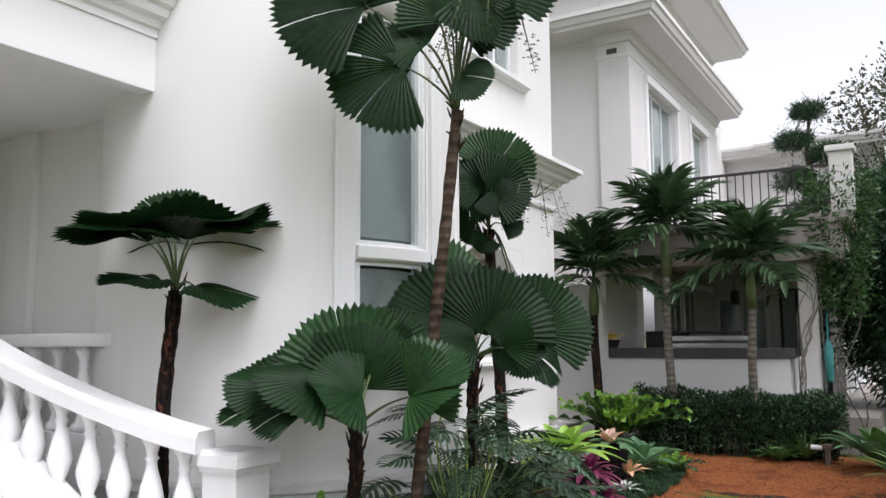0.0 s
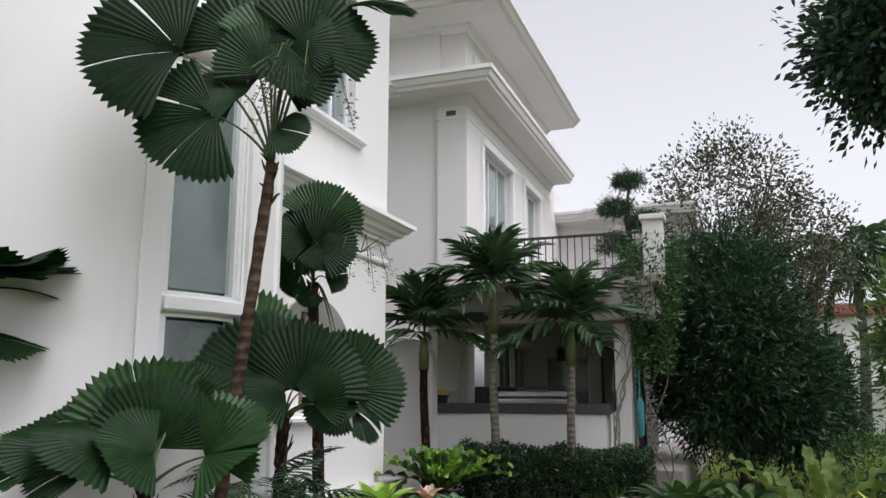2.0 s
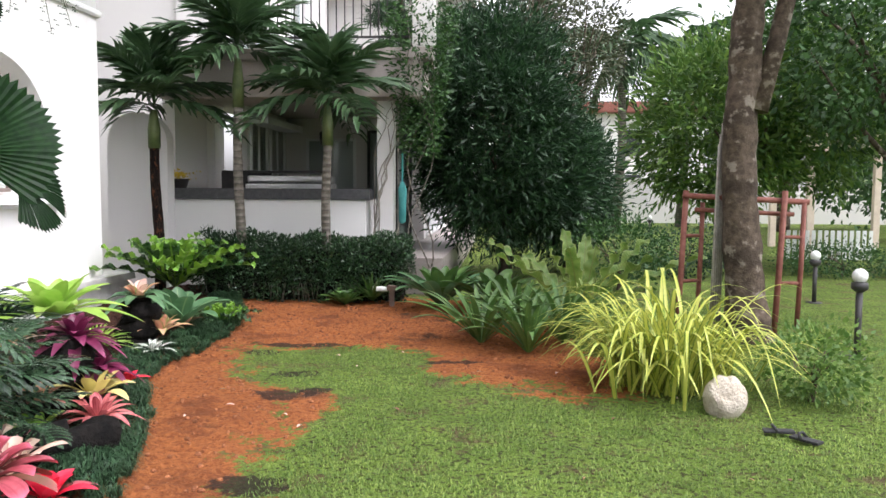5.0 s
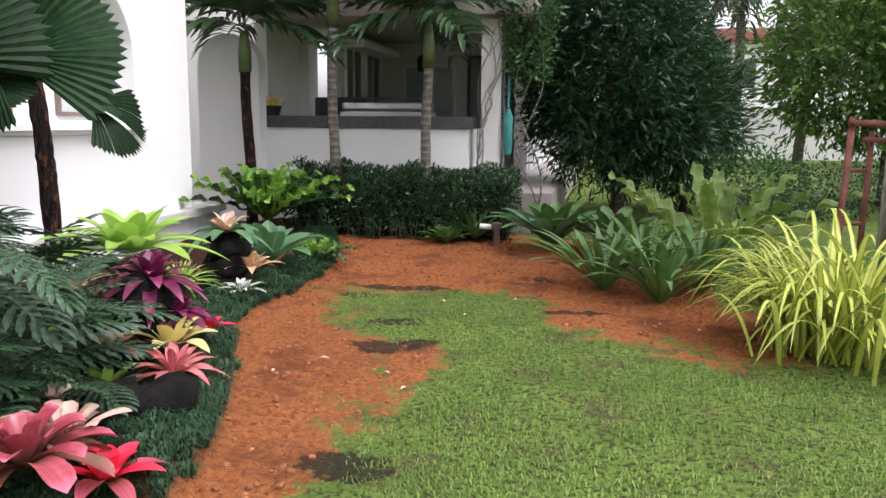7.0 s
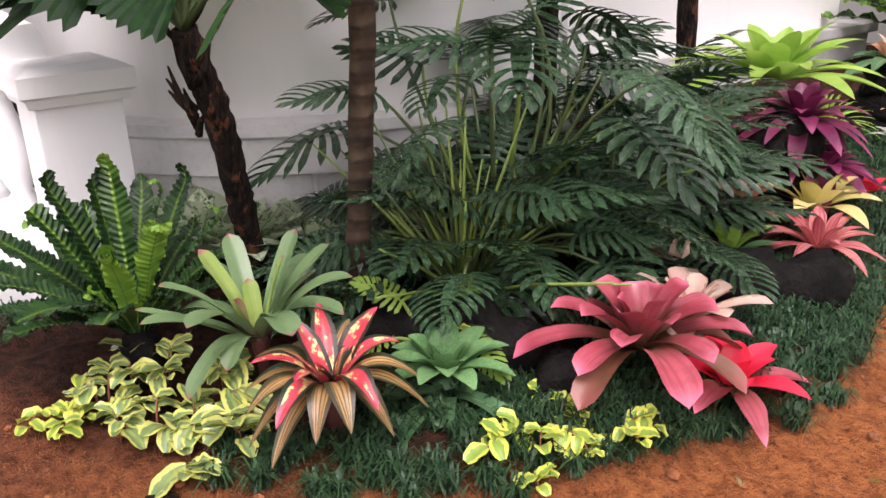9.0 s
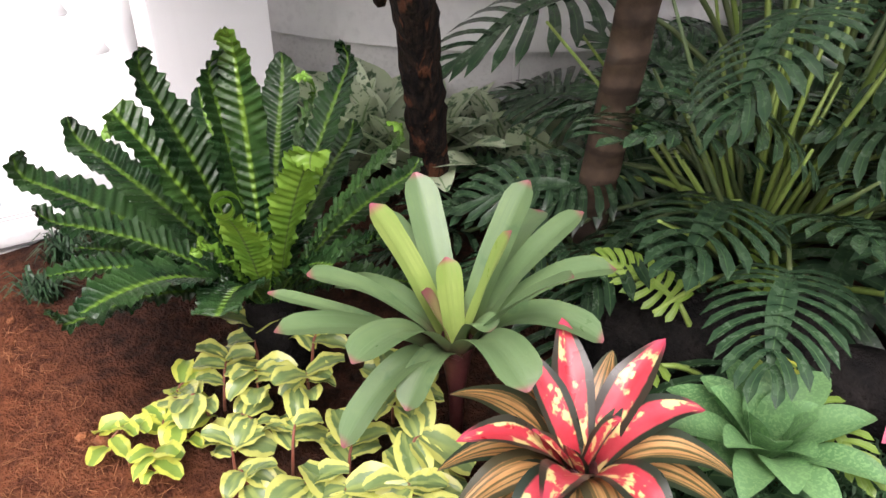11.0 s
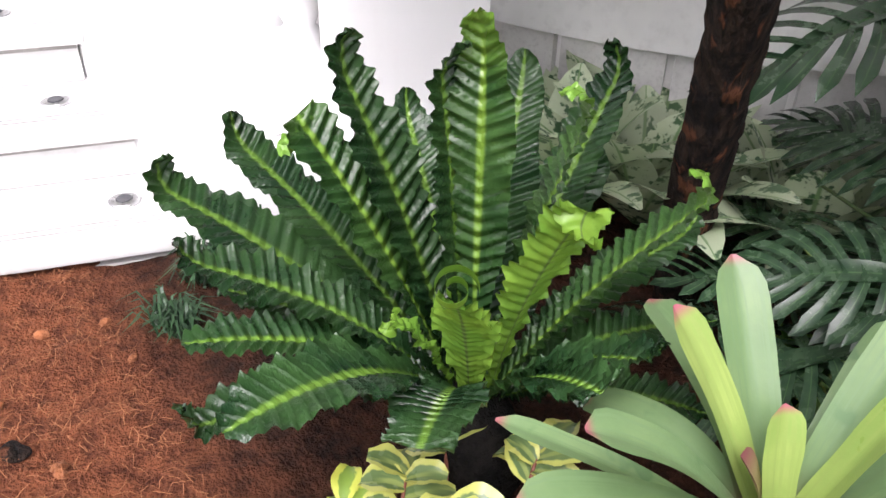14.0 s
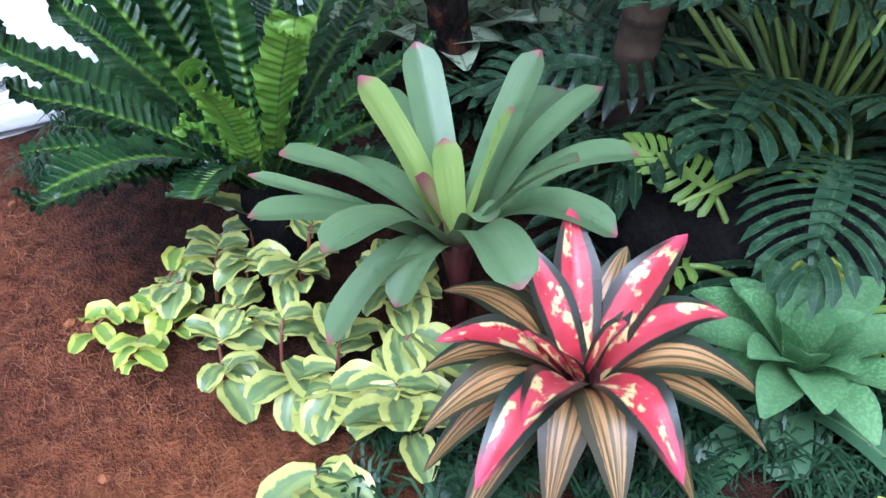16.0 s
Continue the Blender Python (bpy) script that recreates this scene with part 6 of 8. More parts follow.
rosette("green_bromeliad", "plain green bromeliad half hidden under the mottled one", "bromeliad", (-2.68, 5.98, 0.15), 9, 0.27, 0.075, [GREYGREEN], prof_strap, -0.5, 0.1, 7, 0.3, 10, 0.6)
rosette("pink_bromeliad", "big dusty pink bromeliad with a green heart", "bromeliad", (-2.42, 6.42, 0.24), 26, 0.33, 0.088, [BROM_PINK, BROM_PINK, BROM_PINK, BROM_PINK, BROM_PINK, BROM_PINK, BROM_BROWN], prof_strap, -0.25, 0.85, 4, 0.45, 12, 0.6)
rosette("scarlet_bromeliad", "bright scarlet bromeliad at the bed's edge", "bromeliad", (-2.26, 6.62, 0.12), 14, 0.24, 0.075, [BROM_HOT, BROM_HOT, BROM_HOT, BROM_PINK], prof_point, -0.15, 0.7, 6, 0.25, 10, 0.5)
rosette("cream_bromeliad", "cream and pink striped bromeliad", "bromeliad", (-2.46, 6.68, 0.22), 14, 0.24, 0.07, [BROM_PALE], prof_strap, 0.1, 0.9, 8, 0.3, 10, 0.4)
rosette("rose_bromeliad", "spiky rose red bromeliad", "bromeliad", (-2.58, 7.66, 0.16), 24, 0.30, 0.05, [BROM_ROSE], prof_point, -0.35, 0.8, 9, 0.2, 10, 0.6)
rosette("yellow_bromeliad", "butter yellow bromeliad among rose red ones", "bromeliad", (-2.76, 7.95, 0.20), 16, 0.32, 0.09, [BROM_BUTTER], prof_point, -0.05, 0.85, 10, 0.25, 10, 0.5)
rosette("brown_bromeliad", "small russet bromeliad on the driftwood", "bromeliad", (-2.92, 7.62, 0.24), 13, 0.22, 0.05, [BROM_CORAL, BROM_BROWN], prof_point, 0.0, 0.8, 11, 0.25, 8, 0.4)
rosette("green_bromeliad", "yellow-green leafy bromeliad below the russet one", "bromeliad", (-2.80, 7.42, 0.14), 16, 0.26, 0.055, [BROM_APPLE, GREYGREEN], prof_lance, -0.1, 0.7, 12, 0.3, 8, 0.4)
rosette("pink_bromeliad", "small pale pink bromeliad in the shade", "bromeliad", (-2.78, 7.05, 0.20), 9, 0.20, 0.075, [BROM_PALE, BROM_PINK], prof_strap, 0.0, 0.7, 13, 0.3, 8, 0.4)
rosette("purple_bromeliad", "glossy plum purple bromeliad", "bromeliad", (-2.95, 8.10, 0.52), 36, 0.34, 0.075, [BROM_PURPLE], prof_point, -0.6, 0.75, 14, 0.25, 10, 0.6)
rosette("purple_bromeliad", "plum purple bromeliad hanging from the driftwood", "bromeliad", (-2.82, 8.12, 0.34), 24, 0.28, 0.07, [BROM_PURPLE], prof_point, -0.6, 0.5, 24, 0.25, 10, 0.5)
rosette("scarlet_bromeliad", "small scarlet bromeliad at the foot of the driftwood", "bromeliad", (-2.68, 8.22, 0.24), 9, 0.14, 0.05, [BROM_HOT], prof_point, -0.1, 0.7, 15, 0.25, 8, 0.4)
rosette("green_bromeliad", "large apple green bromeliad with pink tips", "bromeliad", (-3.34, 8.52, 0.58), 26, 0.60, 0.13, [BROM_APPLE], prof_point, -0.1, 0.75, 16, 0.25, 10, 0.45)
rosette("pale_bromeliad", "straw coloured narrow bromeliad", "bromeliad", (-3.32, 7.95, 0.48), 16, 0.34, 0.045, [BROM_CORAL, BROM_PALE], prof_grass, -0.2, 0.7, 17, 0.3, 8, 0.4)
rosette("coral_bromeliad", "coral pink bromeliad with green edges", "bromeliad", (-3.25, 10.0, 0.22), 16, 0.30, 0.075, [BROM_CORAL], prof_point, -0.1, 0.8, 18, 0.25, 10, 0.5)
rosette("striped_bromeliad", "small white striped bromeliad", "bromeliad", (-3.18, 9.68, 0.12), 16, 0.22, 0.04, [BROM_STRIPED], prof_point, -0.1, 0.7, 19, 0.2, 8, 0.55)
rosette("grey_pink_bromeliad", "grey-green bromeliad with a pink heart", "bromeliad", (-3.42, 9.95, 0.52), 20, 0.36, 0.09, [BROM_PALE, BROM_CORAL, GREYGREEN, GREYGREEN, GREYGREEN], prof_point, -0.5, 0.7, 20, 0.25, 10, 0.6)
rosette("broad_leaf_plant", "grey-green plant with broad upright leaves", "foliage plant", (-3.35, 10.6, 0.18), 14, 0.60, 0.18, [GREYGREEN], prof_lance, 0.1, 0.9, 21, 0.3, 10, 0.4)
rosette("yellow_grass_plant", "fine yellow-green grassy plant", "foliage plant", (-3.50, 9.35, 0.20), 60, 0.36, 0.028, [BROM_APPLE], prof_grass, -0.1, 0.9, 22, 0.4, 6, 0.5, m=2)
rosette("nest_fern", "small light green nest fern with frilled fronds", "fern", (-3.20, 11.3, 0.05), 20, 0.42, 0.11, [FERN_LIGHT, FERN], prof_nest, 0.1, 0.9, 23, 0.3, 24, 0.5, wave=0.018)
rosette("nest_fern", "big nest fern with broad arching fronds by the villa", "fern", (-4.25, 12.65, 0.28), 36, 0.95, 0.20, [FERN_LIGHT, FERN_TIP, FERN_LIGHT, FERN_TIP], prof_nest, 0.25, 1.0, 25, 0.3, 24, 0.32, wave=0.04)
rosette("grey_pink_bromeliad", "low coral bromeliad behind the small fern", "bromeliad", (-3.45, 11.0, 0.12), 10, 0.22, 0.07, [BROM_CORAL, BROM_BROWN], prof_point, 0.0, 0.6, 26, 0.25, 8, 0.4)


def round_leaf_plant(name, label, at, count, spread, size, mat, seed, tall=0.12):
    rng = random.Random(seed)
    ob = thing(name, label, "foliage plant", at=at)
    for i in range(max(2, count // 5)):
        a = i * 2.4 + rng.uniform(-0.5, 0.5)
        r = spread * rng.uniform(0.6, 1.25)
        h = tall * rng.uniform(0.45, 1.0)
        foot = Vector((math.cos(a) * 0.02, math.sin(a) * 0.02, -0.02))
        top = Vector((math.cos(a) * r * 0.6, math.sin(a) * r * 0.6, h * 1.5))
        end = Vector((math.cos(a) * r, math.sin(a) * r, h * rng.uniform(0.3, 0.8)))
        pts = [foot.lerp(top, q).lerp(top.lerp(end, q), q) for q in np.linspace(0, 1, 7)]
        part("stem", tube(pts, [0.0035 - 0.0003 * k for k in range(7)], 5), STEM_RED, ob)
        for k in range(6):
            q = 0.30 + 0.14 * k
            e = foot.lerp(top, q).lerp(top.lerp(end, q), q)
            b = a + (0 if k == 5 else [1.2, -1.2][k % 2]) + rng.uniform(-0.5, 0.5)
            ln = size * rng.uniform(0.75, 1.25)
            d = Vector((math.cos(b), math.sin(b), rng.uniform(-0.7, 0.55))) * ln
            leaf_part("leaf", blade(e, e + d * 0.5 + Vector((0, 0, 0.014)), e + d, ln * rng.uniform(0.70, 0.88), prof_round, 8, 6, rng.uniform(0.1, 0.5), 0.003, 2.0, i + k, twist=rng.uniform(-0.5, 0.5)), mat, ob)
    return ob


for i, (x, y, z, n, sp, sz, mat) in enumerate([
        (-3.34, 5.16, 0.14, 18, 0.09, 0.058, PEPPER_YELLOW), (-3.26, 5.15, 0.13, 12, 0.06, 0.058, PEPPER_YELLOW), (-3.28, 5.26, 0.16, 16, 0.09, 0.070, PEPPER), (-3.34, 5.35, 0.19, 14, 0.10, 0.070, PEPPER), (-3.26, 5.42, 0.20, 12, 0.09, 0.070, PEPPER),
        (-3.14, 5.24, 0.14, 12, 0.07, 0.074, PEPPER), (-3.09, 5.32, 0.15, 12, 0.08, 0.076, PEPPER), (-3.02, 5.39, 0.15, 12, 0.08, 0.080, PEPPER), (-2.93, 5.34, 0.13, 10, 0.06, 0.090, PEPPER), (-2.98, 5.47, 0.17, 10, 0.08, 0.085, PEPPER), (-2.92, 5.46, 0.15, 10, 0.06, 0.085, PEPPER), (-3.12, 5.52, 0.20, 6, 0.05, 0.08, PEPPER),
        (-2.46, 6.10, 0.13, 40, 0.16, 0.06, PEPPER_YELLOW), (-2.36, 6.24, 0.13, 24, 0.12, 0.06, PEPPER_YELLOW), (-2.40, 5.98, 0.11, 14, 0.09, 0.06, PEPPER_YELLOW),
        (-3.30, 6.10, 0.12, 26, 0.16, 0.06, PEPPER_GREEN), (-3.42, 5.92, 0.12, 22, 0.14, 0.055, PEPPER_GREEN), (-2.95, 6.22, 0.16, 24, 0.14, 0.06, PEPPER_GREEN), (-2.86, 6.12, 0.24, 6, 0.06, 0.06, PEPPER_YELLOW)]):
    kind = {PEPPER: "cream-edged round-leaved peperomia over the mulch", PEPPER_YELLOW: "bright yellow-edged round-leaved peperomia", PEPPER_GREEN: "green round-leaved peperomia in the shade"}[mat]
    round_leaf_plant("peperomia", kind, (x, y, level(x, y) + z - 0.13), n, sp, sz * 0.85, mat, i, 0.06 + z * 0.12)


# ---- cut-leaved philodendrons ----
def cut_leaf(length, width, lobes, seed):
    rng = random.Random(seed)
    p0, p1, p2 = np.zeros(3), np.array((length * 0.5, 0, length * 0.10)), np.array((length, 0, -length * 0.22))
    pieces = [blade(p0, p1, p2, width * 0.20, prof_lance, 8, 2, 0.3)]
    for i in range(lobes):
        s = 0.03 + 0.93 * i / (lobes - 1)
        q = (1 - s) ** 2 * p0 + 2 * s * (1 - s) * p1 + s * s * p2
        ln = width * 0.5 * (0.55 + 0.65 * math.sin(math.pi * (0.18 + 0.72 * s)))
        for side in (-1, 1):
            a = side * (2.0 - 1.55 * s + rng.uniform(-0.05, 0.05))
            t1 = q + np.array((math.cos(a) * ln * 0.55, math.sin(a) * ln * 0.55, 0.06 * ln))
            t2 = q + np.array((math.cos(a - side * 0.25) * ln, math.sin(a - side * 0.25) * ln, -0.22 * ln))
            v, f, u = blade(q, t1, t2, length / lobes * 0.92, prof_strap, 5, 2, 0.25)
            u = u.copy()
            u[:, 0] = 0.5 + (u[:, 0] - 0.5) * 0.9
            pieces.append((v, f, u))
    return joined(pieces)


CUTS = [from_arrays("cut_leaf", *(lambda d: (d[0], d[1], XANADU, d[2]))(cut_leaf(1.0, 0.95, 9 + i, i))) for i in range(3)]
CUT_YOUNG = from_arrays("cut_leaf_young", *(lambda d: (d[0], d[1], XANADU_LIGHT, d[2]))(cut_leaf(1.0, 0.6, 10, 9)))


def philodendron(label, at, count, stalk, size, seed, high=70.0, low=5.0, young=0):
    rng = random.Random(seed)
    ob = thing("philodendron", label, "foliage plant", "philodendrons in the bed", at=at)
    for i in range(count):
        k = (i + 0.5) / count
        a = i * 137.5 + rng.uniform(-15, 15) + seed * 31
        e = radians(high + (low - high) * k + rng.uniform(-8, 8))
        ln = stalk * rng.uniform(0.8, 1.15)
        c, s = math.cos(radians(a)), math.sin(radians(a))
        p2 = Vector((c * math.cos(e), s * math.cos(e), math.sin(e))) * ln
        p1 = Vector((c * 0.35, s * 0.35, 0.62)) * ln
        pts = [Vector((0, 0, 0)).lerp(p1, t).lerp(p1.lerp(p2, t), t) for t in np.linspace(0, 1, 7)]
        part("leaf_stalk", tube(pts, [0.009 - 0.0007 * j for j in range(7)], 6), STALK_LIGHT if i % 3 == 0 else STALK, ob)
        me = CUT_YOUNG if i < young else CUTS[i % 3]
        sz = size * rng.uniform(0.8, 1.2)
        tilt = 25 - 45 * k + rng.uniform(-15, 15)
        mesh_part("leaf", me, ob, at=Matrix.Translation(p2) @ Matrix.Rotation(radians(a + rng.uniform(-25, 25)), 4, "Z") @ Matrix.Rotation(radians(-tilt), 4, "Y") @ Matrix.Rotation(radians(rng.uniform(-25, 25)), 4, "X") @ Matrix.Diagonal((sz, sz, sz, 1)))
    return ob


philodendron("dense dark philodendron with deeply cut glossy leaves", (-3.18, 6.50, 0.10), 46, 0.48, 0.25, 1)
philodendron("dense dark philodendron with deeply cut glossy leaves", (-3.15, 7.0, 0.10), 44, 0.52, 0.27, 2)
philodendron("dense dark philodendron with deeply cut glossy leaves", (-3.50, 7.50, 0.10), 40, 0.60, 0.28, 3)
philodendron("tall philodendron reaching above the others", (-3.25, 6.65, 0.2), 22, 0.85, 0.28, 4, 82, 45)
philodendron("low philodendron spreading by the bay", (-3.66, 6.42, 0.10), 11, 0.20, 0.21, 5, 40, 5)
philodendron("low philodendron spreading beside the palm trunk", (-3.45, 6.12, 0.10), 13, 0.22, 0.21, 6, 45, 10)
philodendron("tall philodendron against the white wall", (-3.80, 7.30, 0.1), 20, 0.75, 0.30, 14, 75, 20)
philodendron("young yellow-green philodendron over the driftwood", (-2.88, 6.10, 0.10), 4, 0.22, 0.19, 7, 70, 30, 4)
philodendron("dark philodendron behind the bromeliads", (-3.9, 8.2, 0.10), 30, 0.62, 0.28, 8)
heart = thing("palm_seedling", "young fan palm of straight yellow-green stalks", "foliage plant", at=(-3.14, 6.39, 0.15))
rngp = random.Random(77)
for i in range(30):
    a, e, ln = rngp.uniform(0, 6.28), radians(rngp.uniform(15, 82)), rngp.uniform(0.45, 0.75)
    q = Vector((math.cos(a) * math.cos(e), math.sin(a) * math.cos(e), math.sin(e))) * ln
    part("stalk", tube([(0, 0, 0), q * 0.5 + Vector((0, 0, 0.02)), q], [0.007, 0.006, 0.003], 5), [STALK_LIGHT, STALK_LIGHT, STALK][i % 3], heart)
rosette("mottled_foliage_plant", "white mottled aglaonema below the bay", "foliage plant", (-3.94, 5.98, 0.12), 26, 0.42, 0.12, [AGLAO], prof_lance, 0.35, 1.0, 31, 0.25, 8, 0.4)
rosette("mottled_foliage_plant", "white mottled aglaonema below the bay", "foliage plant", (-3.72, 6.22, 0.12), 24, 0.38, 0.12, [AGLAO], prof_lance, 0.3, 1.0, 32, 0.25, 8, 0.4)
rosette("mottled_foliage_plant", "white mottled aglaonema by the newel post", "foliage plant", (-4.06, 5.84, 0.12), 22, 0.40, 0.11, [AGLAO], prof_lance, 0.35, 1.05, 33, 0.25, 8, 0.4)


def driftwood(label, pts, r, seed):
    rng = random.Random(seed)
    log = thing("driftwood", label, "driftwood", "burnt logs in the bed")
    path, rad = [], []
    for i, s in enumerate(np.linspace(0, 1, 14)):
        q = s * (len(pts) - 1)
        k = min(len(pts) - 2, int(q))
        p = Vector(pts[k]).lerp(Vector(pts[k + 1]), q - k)
        path.append(p + Vector((rng.uniform(-.02, .02), rng.uniform(-.02, .02), rng.uniform(-.02, .02))))
        rad.append(r * rng.uniform(0.8, 1.2) * (0.6 + 0.8 * math.sin(math.pi * (0.15 + 0.7 * s))))
    bm = tube(path, rad, 16)
    for v in bm.verts:
        v.co += Vector((1, 1, 1)) * 0.03 * noise.noise(v.co * 11) + Vector((0, 0, 0.02)) * noise.noise(v.co * 40)
    part("log", bm, CHAR_AND_SHADE, log)
    for k in (3, 7, 11):
        e = path[k] + Vector((rng.uniform(-.09, .09), rng.uniform(-.09, .09), rng.uniform(0.02, 0.07)))
        part("knot", tube([path[k], path[k].lerp(e, 0.6), e], [rad[k] * 0.6, rad[k] * 0.45, rad[k] * 0.15], 9), CHAR_AND_SHADE, log)


driftwood("black burnt log lying between the bromeliads", [(-3.15, 5.98, 0.14), (-2.9, 6.2, 0.18), (-2.62, 6.32, 0.16), (-2.5, 6.2, 0.12)], 0.08, 1)
driftwood("black burnt log at the edge of the bed", [(-2.80, 7.0, 0.12), (-2.6, 7.15, 0.18), (-2.42, 7.3, 0.15), (-2.5, 7.5, 0.12)], 0.08, 2)
driftwood("upright black burnt stump under the purple bromeliad", [(-3.1, 7.9, 0.1), (-3.0, 8.0, 0.3), (-2.95, 8.1, 0.5)], 0.13, 3)
driftwood("dark stump under the grey-pink bromeliad", [(-3.45, 9.9, 0.05), (-3.42, 9.93, 0.3), (-3.42, 9.95, 0.5)], 0.12, 4)


# ---- mondo grass along the bed's edge ----
def tufts(points, blades, length, width, seed, flop=0.8):
    rng = np.random.RandomState(seed)
    n = len(points) * blades
    foot = np.repeat(np.asarray(points), blades, 0) + np.column_stack([rng.normal(0, 0.012, (n, 2)), np.zeros(n)])
    a = rng.uniform(0, 6.283, n)
    ln = length * rng.uniform(0.6, 1.2, n)
    d = np.column_stack([np.cos(a), np.sin(a), np.zeros(n)])
    side = np.column_stack([-np.sin(a), np.cos(a), np.zeros(n)]) * (width / 2)
    fl = rng.uniform(0.3, 1.0, n) * flop
    up = np.array((0, 0, 1.0))
    m = foot + d * (ln * fl * 0.45)[:, None] + up * (ln * 0.62)[:, None]
    t = foot + d * (ln * fl)[:, None] + up * (ln * (0.75 - 0.45 * fl))[:, None]
    v = np.stack([foot - side, foot + side, m + side * 0.9, m - side * 0.9, t], 1).reshape(-1, 3)
    k = np.arange(n)[:, None] * 5
    quads = (k + np.array([0, 1, 2, 3])).tolist()
    tris = (k + np.array([3, 2, 4])).tolist()
    return v, quads + tris


def along(line, step):
    out = []
    for (x0, y0), (x1, y1) in zip(line, line[1:]):
        n = max(1, int(math.hypot(x1 - x0, y1 - y0) / step))
        nx, ny = -(y1 - y0), x1 - x0
        q = math.hypot(nx, ny)
        out += [(x0 + (x1 - x0) * k / n, y0 + (y1 - y0) * k / n, nx / q, ny / q) for k in range(n)]
    return out


rngm = random.Random(9)
pts = []
for x, y, nx, ny in along(BORDER, 0.07):
    if y < 5.42:
        continue
    for k in range(5 if y > 5.6 else 2):
        d = -0.03 + 0.075 * k + rngm.uniform(-0.02, 0.02)
        px, py = x + nx * d + rngm.uniform(-.025, .025), y + ny * d + rngm.uniform(-.025, .025)
        pts += [(px + rngm.gauss(0, 0.008), py + rngm.gauss(0, 0.008), level(px, py) + 0.004 * q) for q in range(3)]
for cx, cy in ((-4.08, 5.20), (-4.02, 5.08), (-3.86, 5.02)):
    for k in range(5):
        px, py = cx + rngm.gauss(0, 0.02), cy + rngm.gauss(0, 0.02)
        pts.append((px, py, level(px, py)))
tagged(new("mondo_grass", from_arrays("mondo_grass", *tufts(pts, 30, 0.088, 0.0056, 4, 1.0), MONDO_STUFF)), "dark green mondo grass edging along the bed", "edging grass", "", "stuff")


# ---- lawn blades, litter, coir ----
rngl = np.random.RandomState(12)
n = 230000
lx, ly = rngl.uniform(-2.8, 3.4, n), rngl.uniform(5.2, 13.5, n)
keep = rngl.uniform(0, 1, n) < np.clip(1.15 - (ly - 5.2) / 11.0, 0.25, 1)
lx, ly = lx[keep], ly[keep]
coir, bed = shares(lx, ly)
bald = 0.9 * smooth_noise(lx, ly, 22.0, 21) + 0.8 * smooth_noise(lx, ly, 4.0, 22)
ok = (rngl.uniform(0, 1, len(lx)) > coir * 2.2) & (bed < 0.2) & (bald < rngl.uniform(0.05, 0.95, len(lx)))
lx, ly = lx[ok], ly[ok]
tagged(new("lawn_grass", from_arrays("lawn_grass", *tufts(np.column_stack([lx, ly, height(lx, ly)]), 1, 0.028, 0.0045, 5, 1.5), GRASS_STUFF)), "short patchy green lawn grass", "grass", "", "stuff")
n = 42000
lx, ly = rngl.uniform(-4.4, 0.8, n), rngl.uniform(4.6, 13.3, n)
lx, ly = np.append(lx, rngl.uniform(-4.1, -2.5, 7000)), np.append(ly, rngl.uniform(4.5, 5.5, 7000))
coir, bed = shares(lx, ly)
ok = (coir > 0.5) & (bed < 0.3)
lx, ly = lx[ok], ly[ok]
m = len(lx)
a = rngl.uniform(0, 6.283, m)
ln = rngl.uniform(0.01, 0.045, m)
z = height(lx, ly)
c, s = np.cos(a), np.sin(a)
w = 0.0005
bend = rngl.uniform(-0.4, 0.4, m) * ln
mx, my = lx + c * ln / 2 - s * bend, ly + s * ln / 2 + c * bend
v = np.stack([np.column_stack([lx - s * w, ly + c * w, z + 0.003]), np.column_stack([lx + s * w, ly - c * w, z + 0.003]), np.column_stack([mx + s * w, my - c * w, z + 0.008]),
              np.column_stack([mx - s * w, my + c * w, z + 0.008]), np.column_stack([lx + c * ln, ly + s * ln, z + 0.004])], 1).reshape(-1, 3)
k = np.arange(m)[:, None] * 5
tagged(new("coir_fibres", from_arrays("coir_fibres", v, (k + np.array([0, 1, 2, 3])).tolist() + (k + np.array([3, 2, 4])).tolist(), COIR)), "loose red-brown coir fibres on the mulch", "mulch", "", "stuff")
clods = thing("soil_clods", "scattered lumps of red mulch", "mulch", kind="stuff")
rngc = random.Random(3)
bm = bmesh.new()
for i in range(2600):
    x, y = rngc.uniform(-4.2, 0.5), rngc.uniform(4.7, 13.2)
    cc, bb = shares(np.array([x]), np.array([y]))
    if cc[0] < 0.5 or bb[0] > 0.3:
        continue
    r = rngc.uniform(0.006, 0.022)
    bmesh.ops.create_icosphere(bm, subdivisions=1, radius=r, matrix=Matrix.LocRotScale((x, y, level(x, y) + r * 0.3), Euler((rngc.uniform(0, 3), 0, rngc.uniform(0, 3))), (1, rngc.uniform(0.6, 1), 0.7)))
CLOD = plain("red_mulch_lump", (0.16, 0.055, 0.022), (0.36, 0.13, 0.05), 20.0, 0.95, 90.0, 0.8, dist=0.01)
part("clods", bm, CLOD, clods)
for x, y, r, turn in ((-2.87, 5.25, 0.035, 20), (-2.80, 5.19, 0.022, 80), (-3.62, 4.78, 0.02, 50)):
    chip = thing("bark_chip", "dark broken bark chip lying on the red mulch", "bark chip", "bark chips by the steps", at=(x, y, level(x, y) + r * 0.25))
    bm = bmesh.new()
    bmesh.ops.create_icosphere(bm, subdivisions=3, radius=r, matrix=Matrix.Rotation(radians(turn), 4, "Z") @ Matrix.Diagonal((1.3, 0.8, 0.45, 1)))
    for v in bm.verts:
        v.co *= 1 + 0.5 * noise.noise(v.co * 40 + Vector((turn, 0, 0)))
    part("chip", bm, BARK_DARK, chip)
